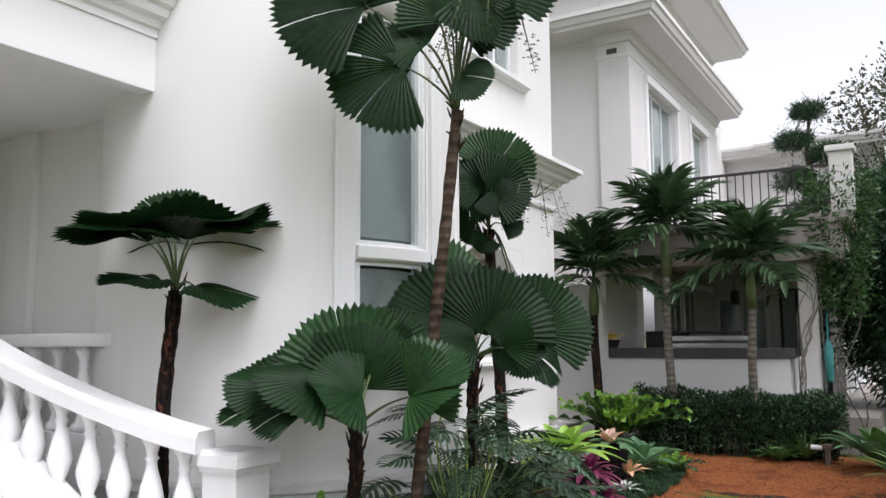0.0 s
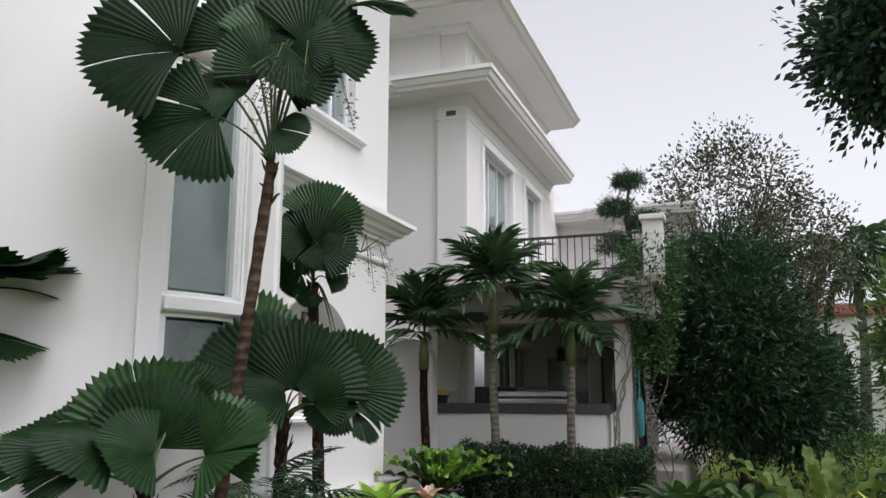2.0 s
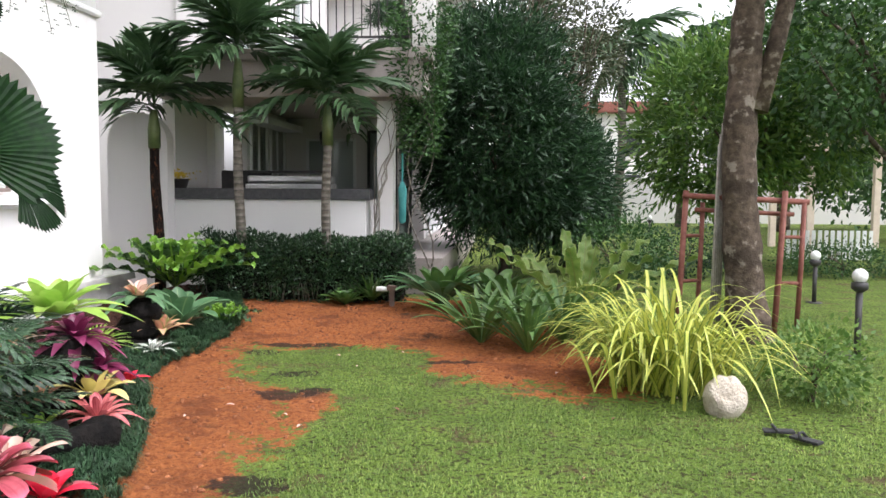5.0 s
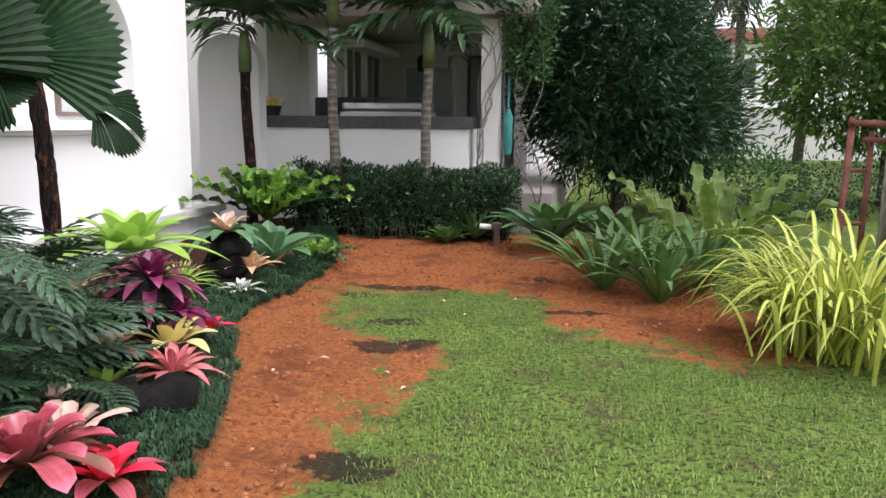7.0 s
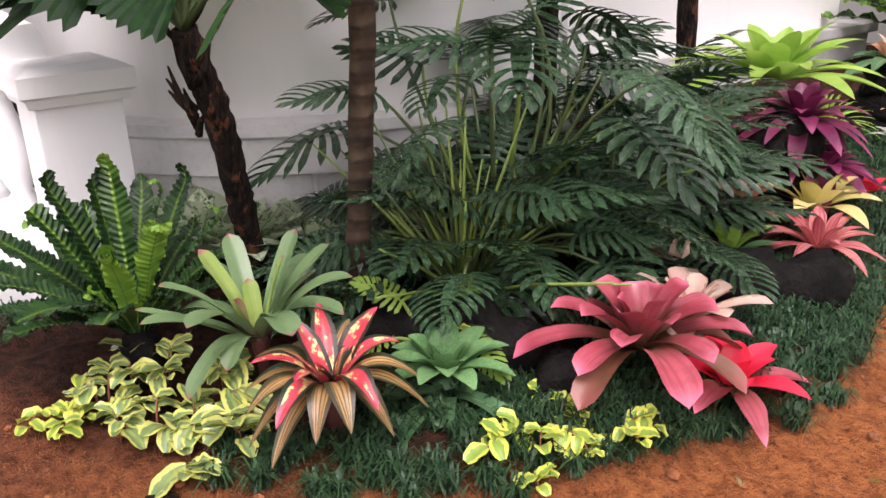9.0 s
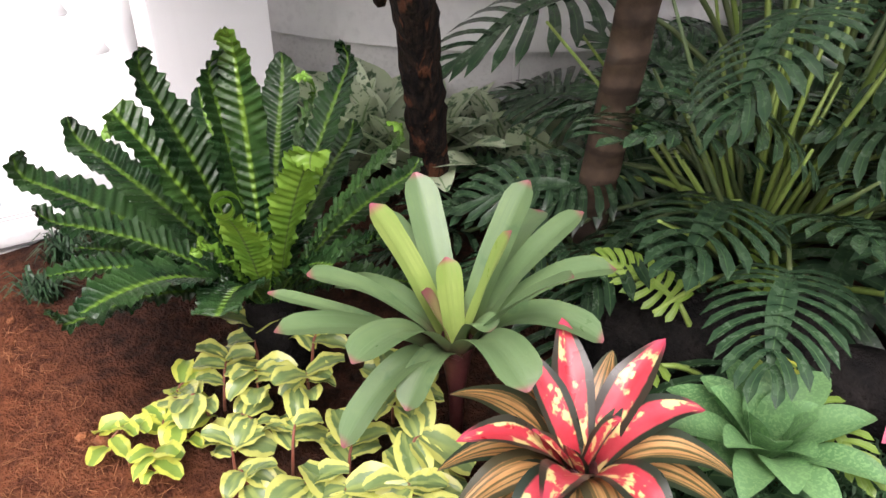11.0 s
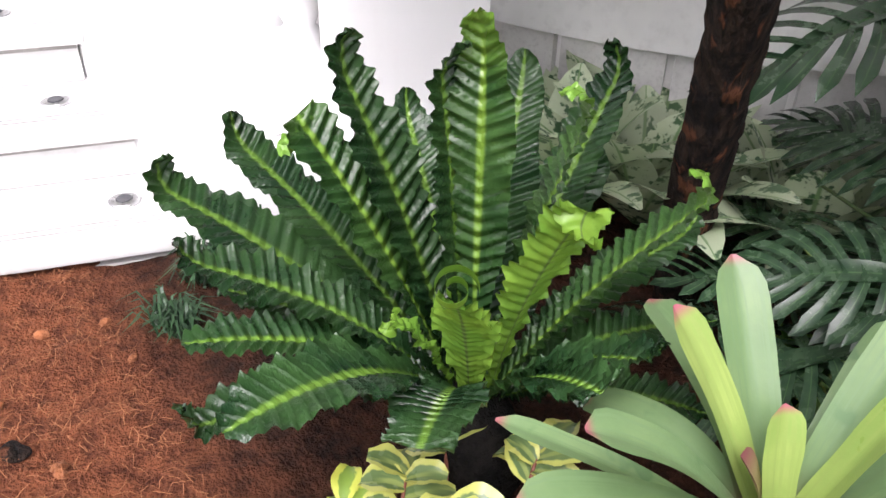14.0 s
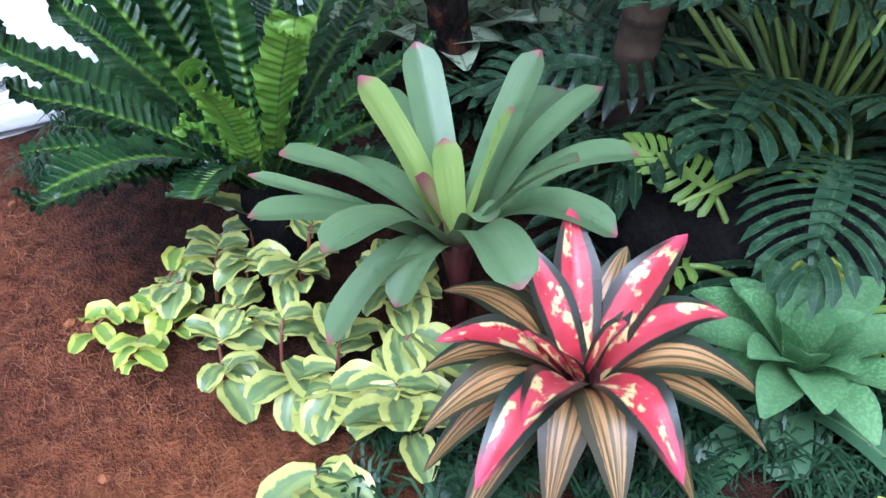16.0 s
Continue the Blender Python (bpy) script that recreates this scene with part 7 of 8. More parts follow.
for i in range(26):
    x, y = rngc.uniform(-2.4, 1.6), rngc.uniform(5.8, 10.4)
    lf = thing("fallen_leaf", "small dry fallen leaf on the lawn", "fallen leaf", "fallen leaves on the lawn", at=(x, y, level(x, y) + 0.012))
    a = rngc.uniform(0, 6.28)
    q = 0.05 * rngc.uniform(0.6, 1.2)
    leaf_part("blade", blade((0, 0, 0.006), (math.cos(a) * q * 0.5, math.sin(a) * q * 0.5, 0.016), (math.cos(a) * q, math.sin(a) * q, 0.004), q * 0.5, prof_lance, 5, 2, 0.3), [BROM_PALE, BROM_TAN, BROM_BROWN][i % 3], lf)


# ---- hedge and plants at the far side of the lawn ----
def leaf_cloud(points, normals, size, seed, long=1.0, spread=0.9):
    """Many small folded leaves at points, facing outwards."""
    rng = np.random.RandomState(seed)
    n = len(points)
    d = normals + rng.normal(0, spread, (n, 3))
    d /= np.linalg.norm(d, axis=1, keepdims=True) + 1e-9
    r = rng.normal(0, 1, (n, 3))
    side = np.cross(d, r)
    side /= np.linalg.norm(side, axis=1, keepdims=True) + 1e-9
    nn = np.cross(side, d)
    ln = (size * rng.uniform(0.6, 1.3, n))[:, None]
    p = np.asarray(points)
    w = ln * 0.5 / long
    v = np.stack([p, p + d * ln * 0.5 + side * w * 0.5 + nn * ln * 0.08, p + d * ln, p + d * ln * 0.5 - side * w * 0.5 + nn * ln * 0.08], 1).reshape(-1, 3)
    k = np.arange(n)[:, None] * 4
    return v, (k + np.array([0, 1, 2, 3])).tolist()


rngh = np.random.RandomState(31)
n = 26000
hx = rngh.uniform(-4.35, -1.55, n)
a = rngh.uniform(0, math.pi, n)
bulge = 1 + 0.10 * smooth_noise(hx, a, 6.0, 4)
hy = 13.72 + np.cos(a) * 0.40 * bulge + rngh.normal(0, 0.03, n)
hz = np.abs(np.sin(a)) ** 0.6 * 0.86 * bulge * rngh.uniform(0.25, 1.0, n) ** 0.35
hedge = thing("hedge", "dark green clipped hedge in front of the terrace", "hedge")
mesh_part("leaves", from_arrays("leaves", *leaf_cloud(np.column_stack([hx, hy, hz]), np.column_stack([np.zeros(n), np.cos(a), np.sin(a)]), 0.05, 6, 1.2), HEDGE), hedge)
# black box stands in for the shade between the hedge's leaves
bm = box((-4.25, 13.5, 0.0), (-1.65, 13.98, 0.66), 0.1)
part("core", bm, CHAR_AND_SHADE, hedge)
for i in range(40):
    x = -4.2 + 2.5 * rngc.random()
    part("stem", tube([(x, 13.45, 0.0), (x + rngc.uniform(-.05, .05), 13.42, 0.25)], [0.01, 0.006], 5), BARK_GREY, hedge)

spot = thing("garden_spotlight", "small white-fronted garden spotlight on a short post", "spotlight", at=(-1.73, 13.2, 0.0))
part("post", box((-0.03, -0.03, 0), (0.03, 0.03, 0.22), 0.006), POT, spot)
part("bracket", box((-0.06, -0.05, 0.20), (0.06, 0.05, 0.26), 0.01), POT, spot)
part("lamp_head", tube([(-0.06, 0, 0.21), (-0.24, 0, 0.22)], 0.032, 12), LAMPWHITE, spot)

rosette("strap_plant", "clump of dark green strap leaves", "foliage plant", (-0.55, 10.85, 0.02), 32, 0.80, 0.062, [STRAP], prof_lance, 0.30, 1.0, 41, 0.45, 10, 0.5, group="strap-leaved clumps", m=2)
rosette("strap_plant", "clump of dark green strap leaves", "foliage plant", (-0.12, 10.45, 0.02), 30, 0.76, 0.06, [STRAP], prof_lance, 0.30, 1.0, 42, 0.45, 10, 0.5, group="strap-leaved clumps", m=2)
rosette("strap_plant", "clump of dark green strap leaves", "foliage plant", (0.22, 10.9, 0.02), 32, 0.82, 0.06, [STRAP], prof_lance, 0.35, 1.0, 43, 0.45, 10, 0.5, group="strap-leaved clumps", m=2)
rosette("strap_plant", "clump of dark green strap leaves", "foliage plant", (-0.2, 11.4, 0.02), 28, 0.82, 0.06, [STRAP], prof_lance, 0.35, 1.0, 44, 0.45, 10, 0.5, group="strap-leaved clumps", m=2)
spider = thing("spider_plants", "big arching clump of yellow striped grass leaves", "foliage plant", at=(0.9, 9.35, 0.0))
rngs = random.Random(50)
for i in range(300):
    cx, cy = rngs.gauss(-0.04, 0.20), rngs.gauss(0, 0.20)
    a = math.atan2(cy, cx) + rngs.gauss(0, 0.8)
    ln = rngs.uniform(0.55, 1.0)
    hi = rngs.uniform(0.45, 0.92) * ln
    fall = rngs.uniform(0.0, 0.75) * hi * (1.3 if rngs.random() < 0.4 else 1.0)
    c, s = math.cos(a), math.sin(a)
    p0 = (cx, cy, 0.02)
    p2 = (cx + c * ln * 0.75, cy + s * ln * 0.75, max(0.01, hi - fall))
    p1 = (cx + c * ln * 0.30, cy + s * ln * 0.30, hi * 1.25)
    leaf_part("leaf", blade(p0, p1, p2, rngs.uniform(0.036, 0.054), prof_grass, 9, 2, 0.35), SPIDER, spider)
rosette("upright_fern", "upright broad yellow-green nest fern", "fern", (0.50, 12.25, 0.05), 13, 1.30, 0.18, [NESTY], prof_nest, 0.42, 1.05, 45, 0.35, 40, 0.16, wave=0.04)
rosette("broad_leaf_plant", "dark glossy broad-leaved plant beside the hedge", "foliage plant", (-1.10, 12.95, 0.05), 28, 0.80, 0.17, [STRAP, GREYGREEN], prof_lance, 0.3, 1.0, 46, 0.3, 8, 0.5)
rosette("broad_leaf_plant", "dark glossy broad-leaved plant beside the hedge", "foliage plant", (-0.45, 12.7, 0.05), 26, 0.74, 0.16, [STRAP], prof_lance, 0.25, 0.95, 47, 0.3, 8, 0.5)
rosette("strap_plant", "spiky dark leaves at the hedge's end", "foliage plant", (-2.0, 13.35, 0.05), 34, 0.55, 0.05, [STRAP], prof_grass, 0.3, 1.1, 48, 0.4, 8, 0.3, m=2)
rosette("broad_leaf_plant", "low dark plant at the foot of the hedge", "foliage plant", (-2.3, 13.15, 0.02), 34, 0.34, 0.07, [STRAP], prof_lance, 0.2, 0.9, 49, 0.3, 8, 0.4)
pot = thing("flower_pot", "brown pot of yellow flowers on the parapet", "flower pot", at=(-4.93, 14.45, 1.45))
part("pot", lathe([(0.09, 0), (0.13, 0.12), (0.14, 0.13), (0.11, 0.13)], 16), IRON, pot)
fp = np.random.RandomState(2).normal(0, 1, (260, 3)) * (0.07, 0.06, 0.03) + (0, 0, 0.17)
tagged(mesh_part("flowers", from_arrays("flowers", *leaf_cloud(fp, np.tile((0, 0, 1.0), (260, 1)), 0.035, 3), FLOWER), pot), kind="stuff")
bag = thing("hanging_bag", "turquoise nylon strap and bag on a hook", "bag", at=(-1.78, 14.55, 1.0))
part("strap", box((-0.014, -0.006, 0.5), (0.014, 0.006, 0.95)), TURQ, bag)
part("bag", lathe([(0.02, 0.55), (0.06, 0.45), (0.05, 0.0), (0.02, -0.03)], 10), TURQ, bag)

rock = thing("garden_rock", "pale rough rock at the edge of the lawn", "rock", at=(1.08, 8.66, 0.0))
bm = bmesh.new()
bmesh.ops.create_icosphere(bm, subdivisions=4, radius=0.145)
for v in bm.verts:
    v.co = Vector((v.co.x * 0.95, v.co.y * 0.9, v.co.z * 1.05 + 0.11)) * (1 + 0.35 * noise.noise(v.co * 3.5) + 0.10 * noise.noise(v.co * 11) + 0.03 * noise.noise(v.co * 40))
part("stone", bm, ROCK, rock)
for i, (x, y, r) in enumerate([(1.30, 8.24, 25), (1.40, 8.08, -20)]):
    sh = thing("sandal", "black rubber sandal dropped on the grass", "sandal", "pair of sandals on the lawn", at=(x, y, 0.02))
    sh.rotation_euler = (0, 0, radians(r + 60))
    bm = box((-0.05, -0.13, 0), (0.05, 0.13, 0.025), 0.012)
    sh.scale = (0.68, 0.68, 0.68)
    part("sole", bm, BLACKPLASTIC, sh)
    part("strap", tube([(-0.05, 0.02, 0.015), (-0.03, 0.05, 0.06), (0.03, 0.05, 0.06), (0.05, 0.02, 0.015)], 0.014, 8), BLACKPLASTIC, sh)


# ---- trees ----
def crown_points(centre, radii, clumps, per, spread, seed):
    rng = np.random.RandomState(seed)
    d = rng.normal(0, 1, (clumps, 3))
    d /= np.linalg.norm(d, axis=1, keepdims=True)
    c = d * (rng.uniform(0.25, 1.0, (clumps, 1)) ** 0.45) * np.asarray(radii)
    off = rng.normal(0, spread, (clumps, per, 3)) * rng.uniform(0.6, 1.3, (clumps, 1, 1))
    p = (c[:, None] + off).reshape(-1, 3)
    nrm = np.repeat(d, per, 0) + 0.6 * off.reshape(-1, 3) / spread
    return p + np.asarray(centre), nrm


def tree(name, label, category, at, trunk, bark, crowns, material, size, seed, limbs=7, long=1.0, crown_label=""):
    """trunk: path points and radii; crowns: (centre, radii, clumps, leaves each, spread)."""
    rng = random.Random(seed)
    ob = thing(name, label, category, at=at)
    fine = [(Vector(p0).lerp(Vector(p1), k / 6), r0 + (r1 - r0) * k / 6) for (p0, r0), (p1, r1) in zip(trunk, trunk[1:]) for k in range(6)] + [(Vector(trunk[-1][0]), trunk[-1][1])]
    bm = tube([p for p, r in fine], [r for p, r in fine], 18)
    for v in bm.verts:
        v.co += Vector((noise.noise(v.co * 5), noise.noise(v.co * 5 + Vector((7, 0, 0))), 0)) * trunk[0][1] * 0.16 + Vector((noise.noise(v.co * 22), noise.noise(v.co * 22 + Vector((7, 0, 0))), 0)) * trunk[0][1] * 0.05
    part("trunk", bm, bark, ob)
    top = Vector(trunk[-1][0])
    fork = Vector(trunk[max(0, len(trunk) - 2)][0])
    for i in range(limbs):
        c, r = crowns[i % len(crowns)][:2]
        e = Vector(c) + Vector((rng.uniform(-.7, .7) * r[0], rng.uniform(-.7, .7) * r[1], rng.uniform(-.2, .6) * r[2]))
        s = fork.lerp(top, rng.random())
        mid = s.lerp(e, 0.5) + Vector((rng.uniform(-.2, .2), rng.uniform(-.2, .2), rng.uniform(-0.1, .25)))
        rr = trunk[-1][1] * rng.uniform(0.45, 0.8)
        part("limb", tube([s, s.lerp(mid, 0.5), mid, mid.lerp(e, 0.55), e], [rr, rr * 0.8, rr * 0.55, rr * 0.35, rr * 0.1], 7), bark, ob)
    for i, (c, r, cl, per, sp) in enumerate(crowns):
        p, nr = crown_points(c, r, cl, per, sp, seed * 10 + i)
        mesh_part("crown", from_arrays("crown", *leaf_cloud(p, nr, size, seed + i, long), material), ob, crown_label)
    return ob


tree("podocarpus_tree", "dense dark podocarpus with upright narrow leaves", "tree", (-0.35, 16.6, 0), [((0, 0, 0), 0.12), ((0.05, 0, 1.0), 0.1), ((0, 0.05, 2.5), 0.07)], BARK_TREE,
     [((-0.2, 0, 2.45), (1.35, 1.3, 2.0), 820, 44, 0.13), ((0.75, 0.3, 1.6), (0.7, 0.8, 1.1), 230, 36, 0.13)], CROWN_DARK, 0.16, 1, 8, 2.6)
tree("podocarpus_tree", "dense dark podocarpus with upright narrow leaves", "tree", (0.75, 17.6, 0), [((0, 0, 0), 0.1), ((0.05, 0, 1.0), 0.08), ((0, 0.05, 2.5), 0.06)], BARK_TREE,
     [((0, 0, 1.5), (0.8, 0.8, 1.2), 260, 40, 0.15)], CROWN_DARK, 0.16, 2, 6, 2.6)
tree("garden_tree", "old garden tree with a mottled trunk and dark round leaves", "tree", (2.0, 11.35, 0), [((0.06, 0, -0.05), 0.24), ((0, 0, 0.3), 0.19), ((-0.08, 0.03, 1.2), 0.165), ((-0.10, 0.05, 2.1), 0.16), ((-0.06, 0.05, 2.9), 0.15), ((0.0, 0, 3.8), 0.13), ((0.1, 0, 5.0), 0.1)], BARK_TREE,
     [((0.85, -0.3, 5.9), (1.9, 2.2, 1.5), 600, 28, 0.18), ((0.75, 0.0, 4.75), (0.9, 1.2, 0.7), 240, 28, 0.16), ((-0.35, 0.2, 5.5), (0.95, 1.2, 1.0), 340, 28, 0.17)], CROWN_BIG, 0.13, 3, 9)
part("limb", tube([(2.05 - 2.0, 0.0, 2.2), (0.22, 0.05, 2.9), (0.42, 0.1, 3.8), (0.7, 0.2, 5.0)], [0.09, 0.085, 0.075, 0.05], 10), BARK_TREE, bpy.data.objects["garden_tree"])
tree("open_tree", "airy tree with small leaves against the bright sky", "tree", (-0.4, 25, 0), [((0, 0, 0), 0.2), ((0.1, 0, 2), 0.17), ((0, 0, 4.0), 0.12)], BARK_TREE,
     [((0.0, 0, 6.6), (2.1, 1.8, 2.3), 300, 26, 0.22)], CROWN_AIRY, 0.13, 4, 22)
tree("open_tree", "airy tree with small leaves against the bright sky", "tree", (1.3, 27, 0), [((0, 0, 0), 0.2), ((0.1, 0, 2), 0.17), ((0, 0, 3.6), 0.12)], BARK_TREE,
     [((0.0, 0, 5.6), (1.7, 1.8, 2.0), 220, 26, 0.22)], CROWN_AIRY, 0.13, 5, 18)
tree("leafy_tree", "dense green broad-leaved tree", "tree", (4.3, 19.5, 0), [((0, 0, 0), 0.14), ((0, 0, 0.9), 0.12), ((0.1, 0, 2), 0.08)], BARK_TREE,
     [((-0.6, 0, 2.7), (1.6, 1.5, 1.7), 330, 28, 0.20), ((1.2, 0.5, 3.2), (1.6, 1.5, 1.9), 270, 28, 0.20)], CROWN_LEAFY, 0.20, 6, 8, 1.7)
tree("leafy_tree", "dark tree at the edge of the lawn", "tree", (6.6, 18.0, 0), [((0, 0, 0), 0.2), ((0, 0, 1.5), 0.17), ((-0.2, 0, 3), 0.12)], BARK_TREE,
     [((-0.4, 0, 4.2), (2.2, 2.0, 2.2), 300, 26, 0.22)], CROWN_MID, 0.16, 7, 8)
tree("leafy_tree", "tall tree behind the garden", "tree", (9.5, 33.0, 0), [((0, 0, 0), 0.25), ((0, 0, 2.0), 0.2), ((-0.2, 0, 4), 0.15)], BARK_TREE,
     [((0, 0, 5.0), (3.6, 2.6, 3.0), 300, 24, 0.32)], CROWN_MID, 0.24, 8, 8)
tree("leafy_tree", "tall tree behind the garden", "tree", (11.0, 27.0, 0), [((0, 0, 0), 0.25), ((0, 0, 2.0), 0.2), ((-0.2, 0, 4), 0.15)], BARK_TREE,
     [((0, 0, 4.6), (3.6, 2.6, 3.4), 300, 24, 0.32)], CROWN_MID, 0.24, 9, 8)
tree("leafy_tree", "tree behind the far wing", "tree", (-3.5, 36.0, 0), [((0, 0, 0), 0.25), ((0, 0, 2.0), 0.2), ((-0.2, 0, 3.5), 0.15)], BARK_TREE,
     [((0, 0, 3.6), (3.6, 2.6, 2.8), 260, 24, 0.32)], CROWN_MID, 0.24, 10, 8)
tree("garden_shrub", "small light green shrub on the lawn", "shrub", (1.78, 9.05, 0), [((0, 0, 0), 0.02), ((0.02, 0, 0.12), 0.015), ((0, 0, 0.22), 0.01)], BARK_TREE,
     [((0, 0, 0.25), (0.36, 0.36, 0.24), 60, 22, 0.06)], CROWN_LIGHT, 0.05, 11, 8)
tree("garden_shrub", "low rounded shrub behind the ferns", "shrub", (1.3, 15.2, 0), [((0, 0, 0), 0.03), ((0.02, 0, 0.2), 0.02), ((0, 0, 0.4), 0.015)], BARK_TREE,
     [((0, 0, 0.6), (0.8, 0.7, 0.5), 120, 24, 0.10)], CROWN_MID, 0.06, 12, 8)
tree("garden_shrub", "dark shrub under the trees", "shrub", (2.6, 17.0, 0), [((0, 0, 0), 0.03), ((0.02, 0, 0.2), 0.02), ((0, 0, 0.4), 0.015)], BARK_TREE,
     [((0, 0, 0.4), (1.2, 0.6, 0.4), 120, 24, 0.10)], CROWN_DARK, 0.06, 13, 6)
tree("garden_shrub", "clipped low shrub round a lamp", "shrub", (5.4, 17.6, 0), [((0, 0, 0), 0.03), ((0.02, 0, 0.1), 0.02), ((0, 0, 0.2), 0.015)], BARK_TREE,
     [((0, 0, 0.25), (1.1, 0.9, 0.3), 160, 30, 0.08)], CROWN_MID, 0.05, 14, 6)
topi = thing("cloud_pruned_tree", "cloud-pruned conifer with dark needle pads", "tree", at=(-2.15, 17.2, 3.36))
part("trunk", tube([(0, 0, 0), (0.06, 0, 0.8), (-0.05, 0, 1.5), (0.03, 0, 2.2)], [0.07, 0.06, 0.045, 0.02], 8), BARK_TREE, topi)
for i, (x, z, r) in enumerate([(0.0, 2.25, 0.24), (-0.25, 1.75, 0.28), (0.28, 1.45, 0.28), (-0.28, 1.05, 0.32), (0.22, 0.75, 0.34), (-0.12, 0.4, 0.4)]):
    p, nr = crown_points((x, 0, z), (r, r, r * 0.45), 90, 40, 0.05, 60 + i)
    mesh_part("needle_pad", from_arrays("needle_pad", *leaf_cloud(p, nr, 0.09, 60 + i, 4.0), CROWN_DARK), topi)
    part("limb", tube([(0, 0, z - 0.15), (x * 0.6, 0, z - 0.08), (x, 0, z)], [0.03, 0.02, 0.01], 6), BARK_TREE, topi)
for k, (x, y, h) in enumerate([(3.3, 31.0, 6.2), (6.5, 36.0, 7.0)]):
    palm = thing("coconut_palm", "tall feathery palm in the distance", "palm tree", "distant palms", at=(x, y, 0))
    part("trunk", tube([(0, 0, 0), (0.2, 0, h * 0.5), (0.1, 0, h)], [0.2, 0.15, 0.12], 10), BARK_GREY, palm)
    for i in range(16):
        mesh_part("frond", FRONDS[1 + i % 3], palm, at=Matrix.Translation((0.1, 0, h)) @ Matrix.Rotation(radians(i * 137.5), 4, "Z") @ Matrix.Rotation(radians(-35 + 4.5 * i), 4, "Y") @ Matrix.Diagonal((2.4, 1.6, 2.4, 1)))

# old steel frames leaning about the trunk
for k, (x, y, turn) in enumerate([(1.50, 11.55, 8), (2.42, 11.45, -6)]):
    fr = thing("tree_guard", "rusty red-brown tubular steel guard beside the tree", "tree guard", "steel guards round the tree", at=(x, y, 0.0))
    fr.rotation_euler = (0, 0, radians(turn))
    part("post", tube([(-0.12, 0, 0.0), (-0.09, 0, 0.7), (-0.06, 0, 1.45)], 0.03, 8), RUST, fr)
    part("post", tube([(0.10, 0.05, 0.1 + 0.0 * k), (0.12, 0.05, 0.75), (0.13, 0.05, 1.33)], 0.025, 8), RUST, fr)
    for z in (0.55, 1.0):
        part("rung", tube([(-0.09, 0, z), (0.12, 0.05, z)], 0.018, 8), RUST, fr)
beam = thing("steel_crossbar", "rusty steel bars tied across the trunk", "bar", at=(1.98, 11.5, 1.36))
part("bar", tube([(-0.58, 0, 0.04), (0.62, 0, -0.02)], 0.028, 8), RUST, beam)
part("bar", tube([(-0.45, 0.05, -0.10), (0.5, 0.05, -0.14)], 0.022, 8), RUST, beam)
stakes = thing("bamboo_stakes", "thin grey bamboo stakes against the trunk", "stakes", at=(1.74, 11.45, 0))
for i in range(5):
    part("stake", tube([(i * 0.028 - 0.06, 0.02 * i, 0), (i * 0.02 - 0.02, 0.02 * i, 1.9 + 0.1 * i)], 0.012, 7), BAMBOO, stakes)
for k, (x, y, h) in enumerate([(3.65, 14.1, 0.62), (2.72, 10.58, 0.72), (3.6, 26.0, 0.7)]):
    gl = thing("globe_lamp", "black garden lamp with a white glass globe", "garden lamp", "globe lamps on the lawn", at=(x, y, 0))
    part("post", tube([(0, 0, 0), (0, 0, h - 0.12)], 0.028, 10), IRON, gl)
    part("base_plate", lathe([(0.10, 0.0), (0.10, 0.015), (0.03, 0.02)], 14), IRON, gl)
    part("collar", lathe([(0.03, h - 0.14), (0.07, h - 0.11), (0.07, h - 0.06), (0.05, h - 0.05)], 12), IRON, gl)
    bm = bmesh.new()
    bmesh.ops.create_uvsphere(bm, u_segments=20, v_segments=12, radius=0.065, matrix=Matrix.Translation((0, 0, h)))
    for f in bm.faces:
        f.smooth = True
    part("globe", bm, LAMPWHITE, gl)
pergola = thing("pergola", "cream wooden pergola at the far side of the lawn", "pergola", at=(6.6, 22.5, 0))
for x, y in ((0, 0), (2.6, 0), (0, 2.6), (2.6, 2.6)):
    part("post", box((x - 0.08, y - 0.08, 0), (x + 0.08, y + 0.08, 2.45), 0.01), CREAMWOOD, pergola)
for y in (0, 2.6):
    part("beam", box((-0.5, y - 0.05, 2.452), (3.1, y + 0.05, 2.62), 0.01), CREAMWOOD, pergola)
for i in range(8):
    part("rafter", box((-0.3 + i * 0.44, -0.5, 2.622), (-0.24 + i * 0.44, 3.1, 2.74)), CREAMWOOD, pergola)
fence = thing("picket_fence", "low white picket fence beyond the lawn", "fence", at=(5.6, 21.0, 0))
for i in range(14):
    part("picket", box((i * 0.13, 0, 0), (i * 0.13 + 0.08, 0.02, 0.62), 0.004), PVC, fence)
part("fence_rail", box((-0.05, 0.021, 0.2), (1.85, 0.05, 0.26)), PVC, fence)
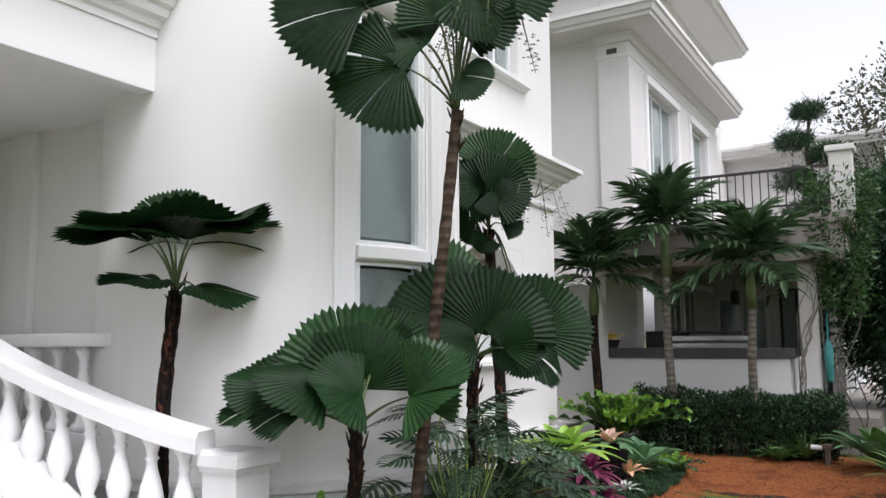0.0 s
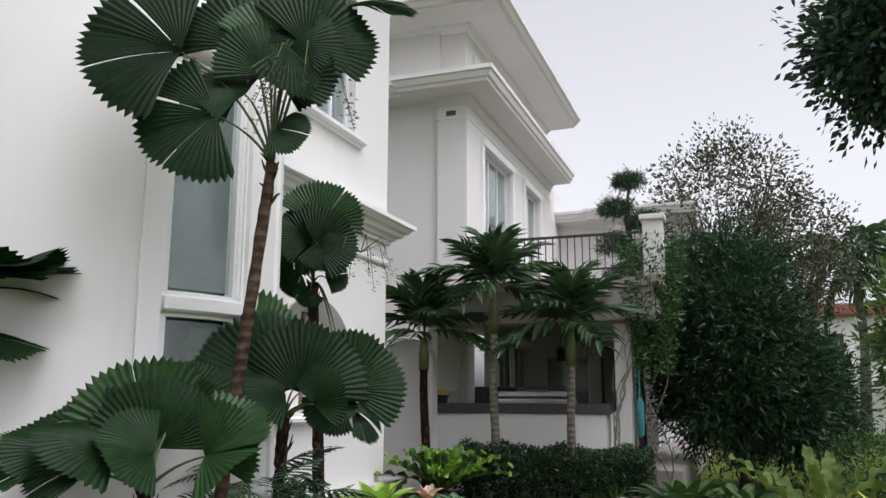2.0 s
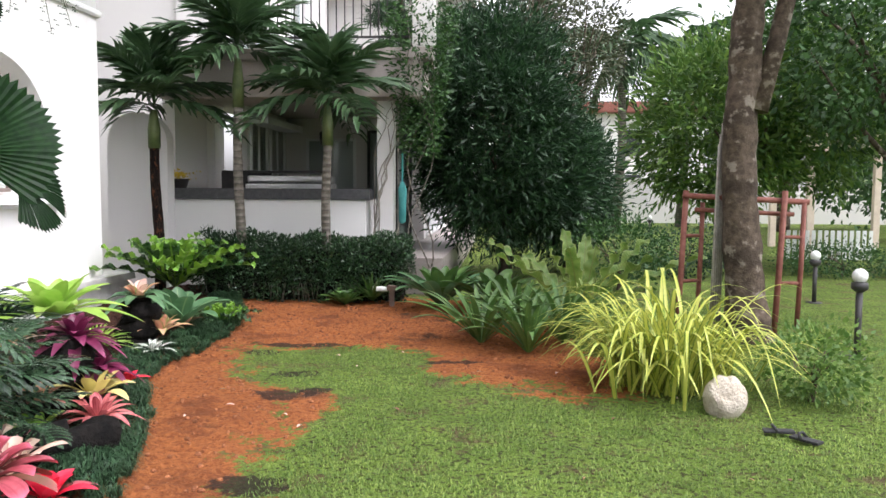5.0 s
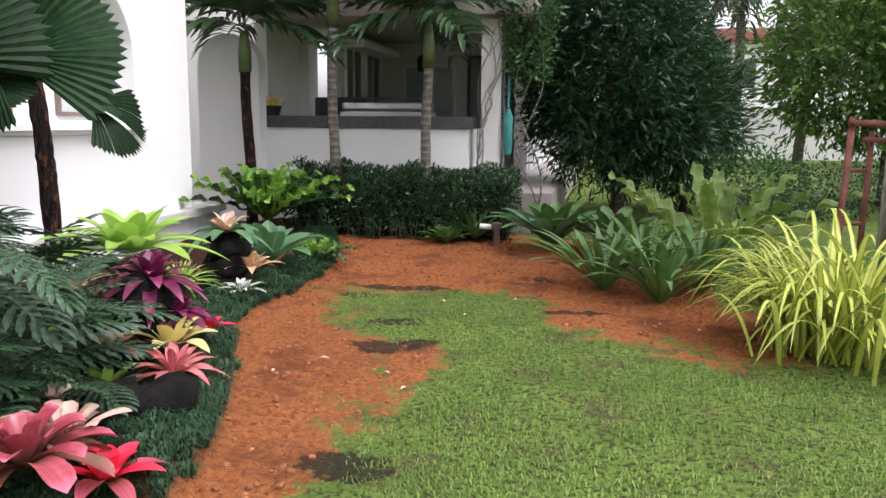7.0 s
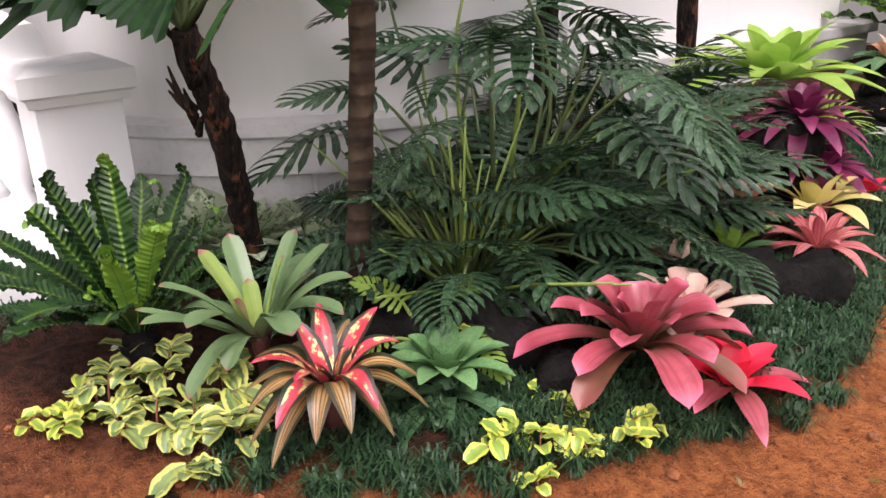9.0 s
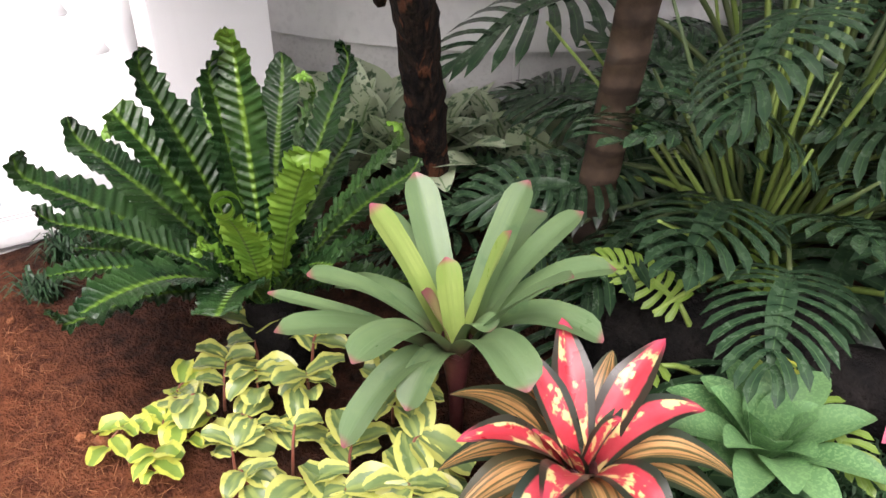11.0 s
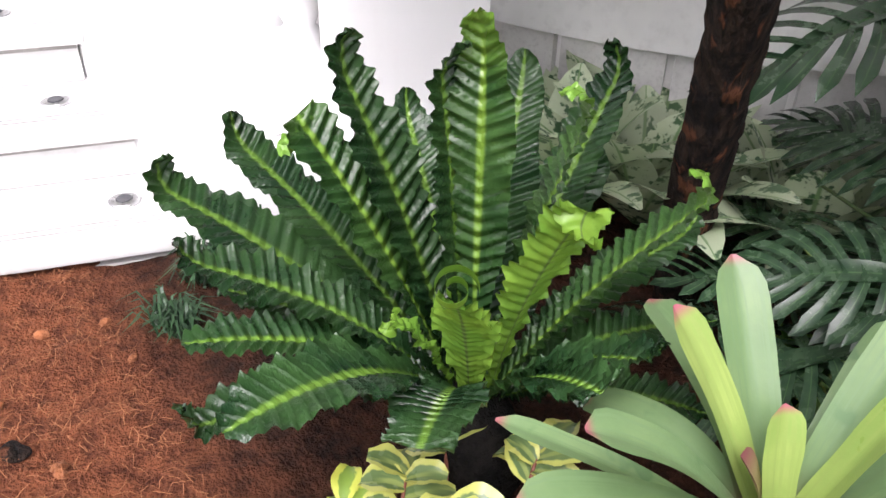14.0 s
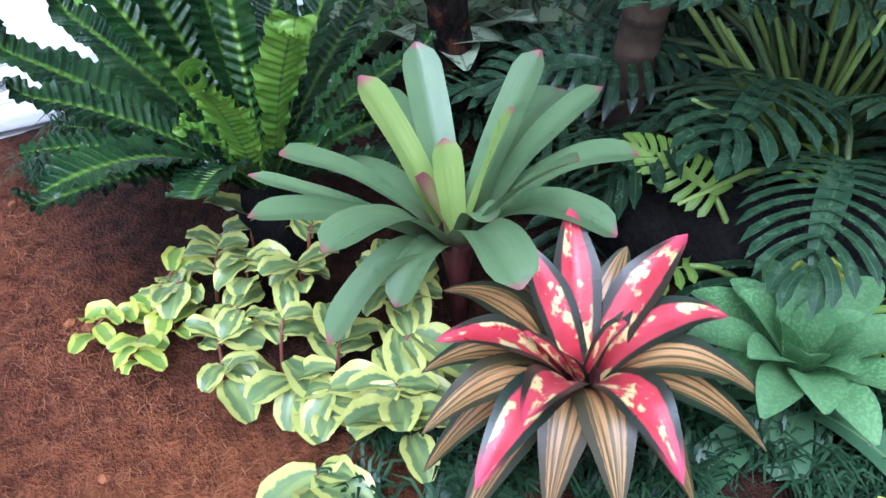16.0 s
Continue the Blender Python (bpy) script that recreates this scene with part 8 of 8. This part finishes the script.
far = thing("neighbour_house", "pale house half hidden behind the trees", "house", at=(5.5, 48.0, 0))
part("wall", box((-7, 0, 0), (7, 6, 5.6)), SHADE_WHITE, far)
part("roof", box((-7.6, -0.6, 5.602), (7.6, 6.6, 6.2), 0.1), RUST, far)
for i in range(6):
    for z in (0.9, 3.3):
        part("window", box((-5.8 + i * 2.1, -0.03, z), (-4.9 + i * 2.1, -0.002, z + 1.4)), DARKBLIND, far)
wallg = thing("garden_wall", "pale garden wall with dark planting beyond the lawn", "wall", kind="structure")
part("wall", box((-2, 40, 0), (30, 40.3, 2.0)), SHADE_WHITE, wallg)
# added hedge, mostly unseen, raised to darken glass reflections and pale walls
back = thing("reflection_hedge", "tall dark hedge added round the garden, mostly unseen, for reflections", "hedge", kind="stuff")
for k, (cx, cy, rx, ry) in enumerate([(16, 34, 6, 2), (17, 16, 3, 8), (14, -6, 8, 2), (-2, -9, 9, 2)]):
    p, nr = crown_points((cx, cy, 2.8), (rx, ry, 3.4), 340, 24, 0.45, 90 + k)
    mesh_part("leaves", from_arrays("leaves", *leaf_cloud(p, nr, 0.3, 90 + k), CROWN_MID), back)


# ---- creeper on the terrace's corner post ----
creeper = thing("climbing_vine", "leafy creeper climbing the terrace corner post", "climbing plant", at=(-1.5, 14.45, 0))
rngv = np.random.RandomState(71)
for k in range(3):
    q = [(0.18 * math.sin(2.2 * h + k * 1.3), 0.10 * math.cos(2.0 * h + k * 1.3) - 0.12, h * 0.84) for h in np.linspace(0, 5, 18)]
    part("stem", tube(q, [0.013 - 0.0005 * j for j in range(18)], 6), BARK_GREY, creeper)
n = 2600
h = 1.9 + 2.0 * rngv.uniform(0, 1, n) ** 0.8
a = rngv.uniform(0, 6.283, n)
r = (0.16 + 0.20 * np.clip((h - 2.0) / 2.2, 0, 1)) * rngv.uniform(0.6, 1.35, n)
vp = np.column_stack([np.cos(a) * r * 1.25, np.sin(a) * r - 0.1, h + rngv.normal(0, 0.05, n)])
mesh_part("leaves", from_arrays("leaves", *leaf_cloud(vp, np.column_stack([np.cos(a), np.sin(a), np.zeros(n)]), 0.085, 72, 1.3), CROWN_MID), creeper)
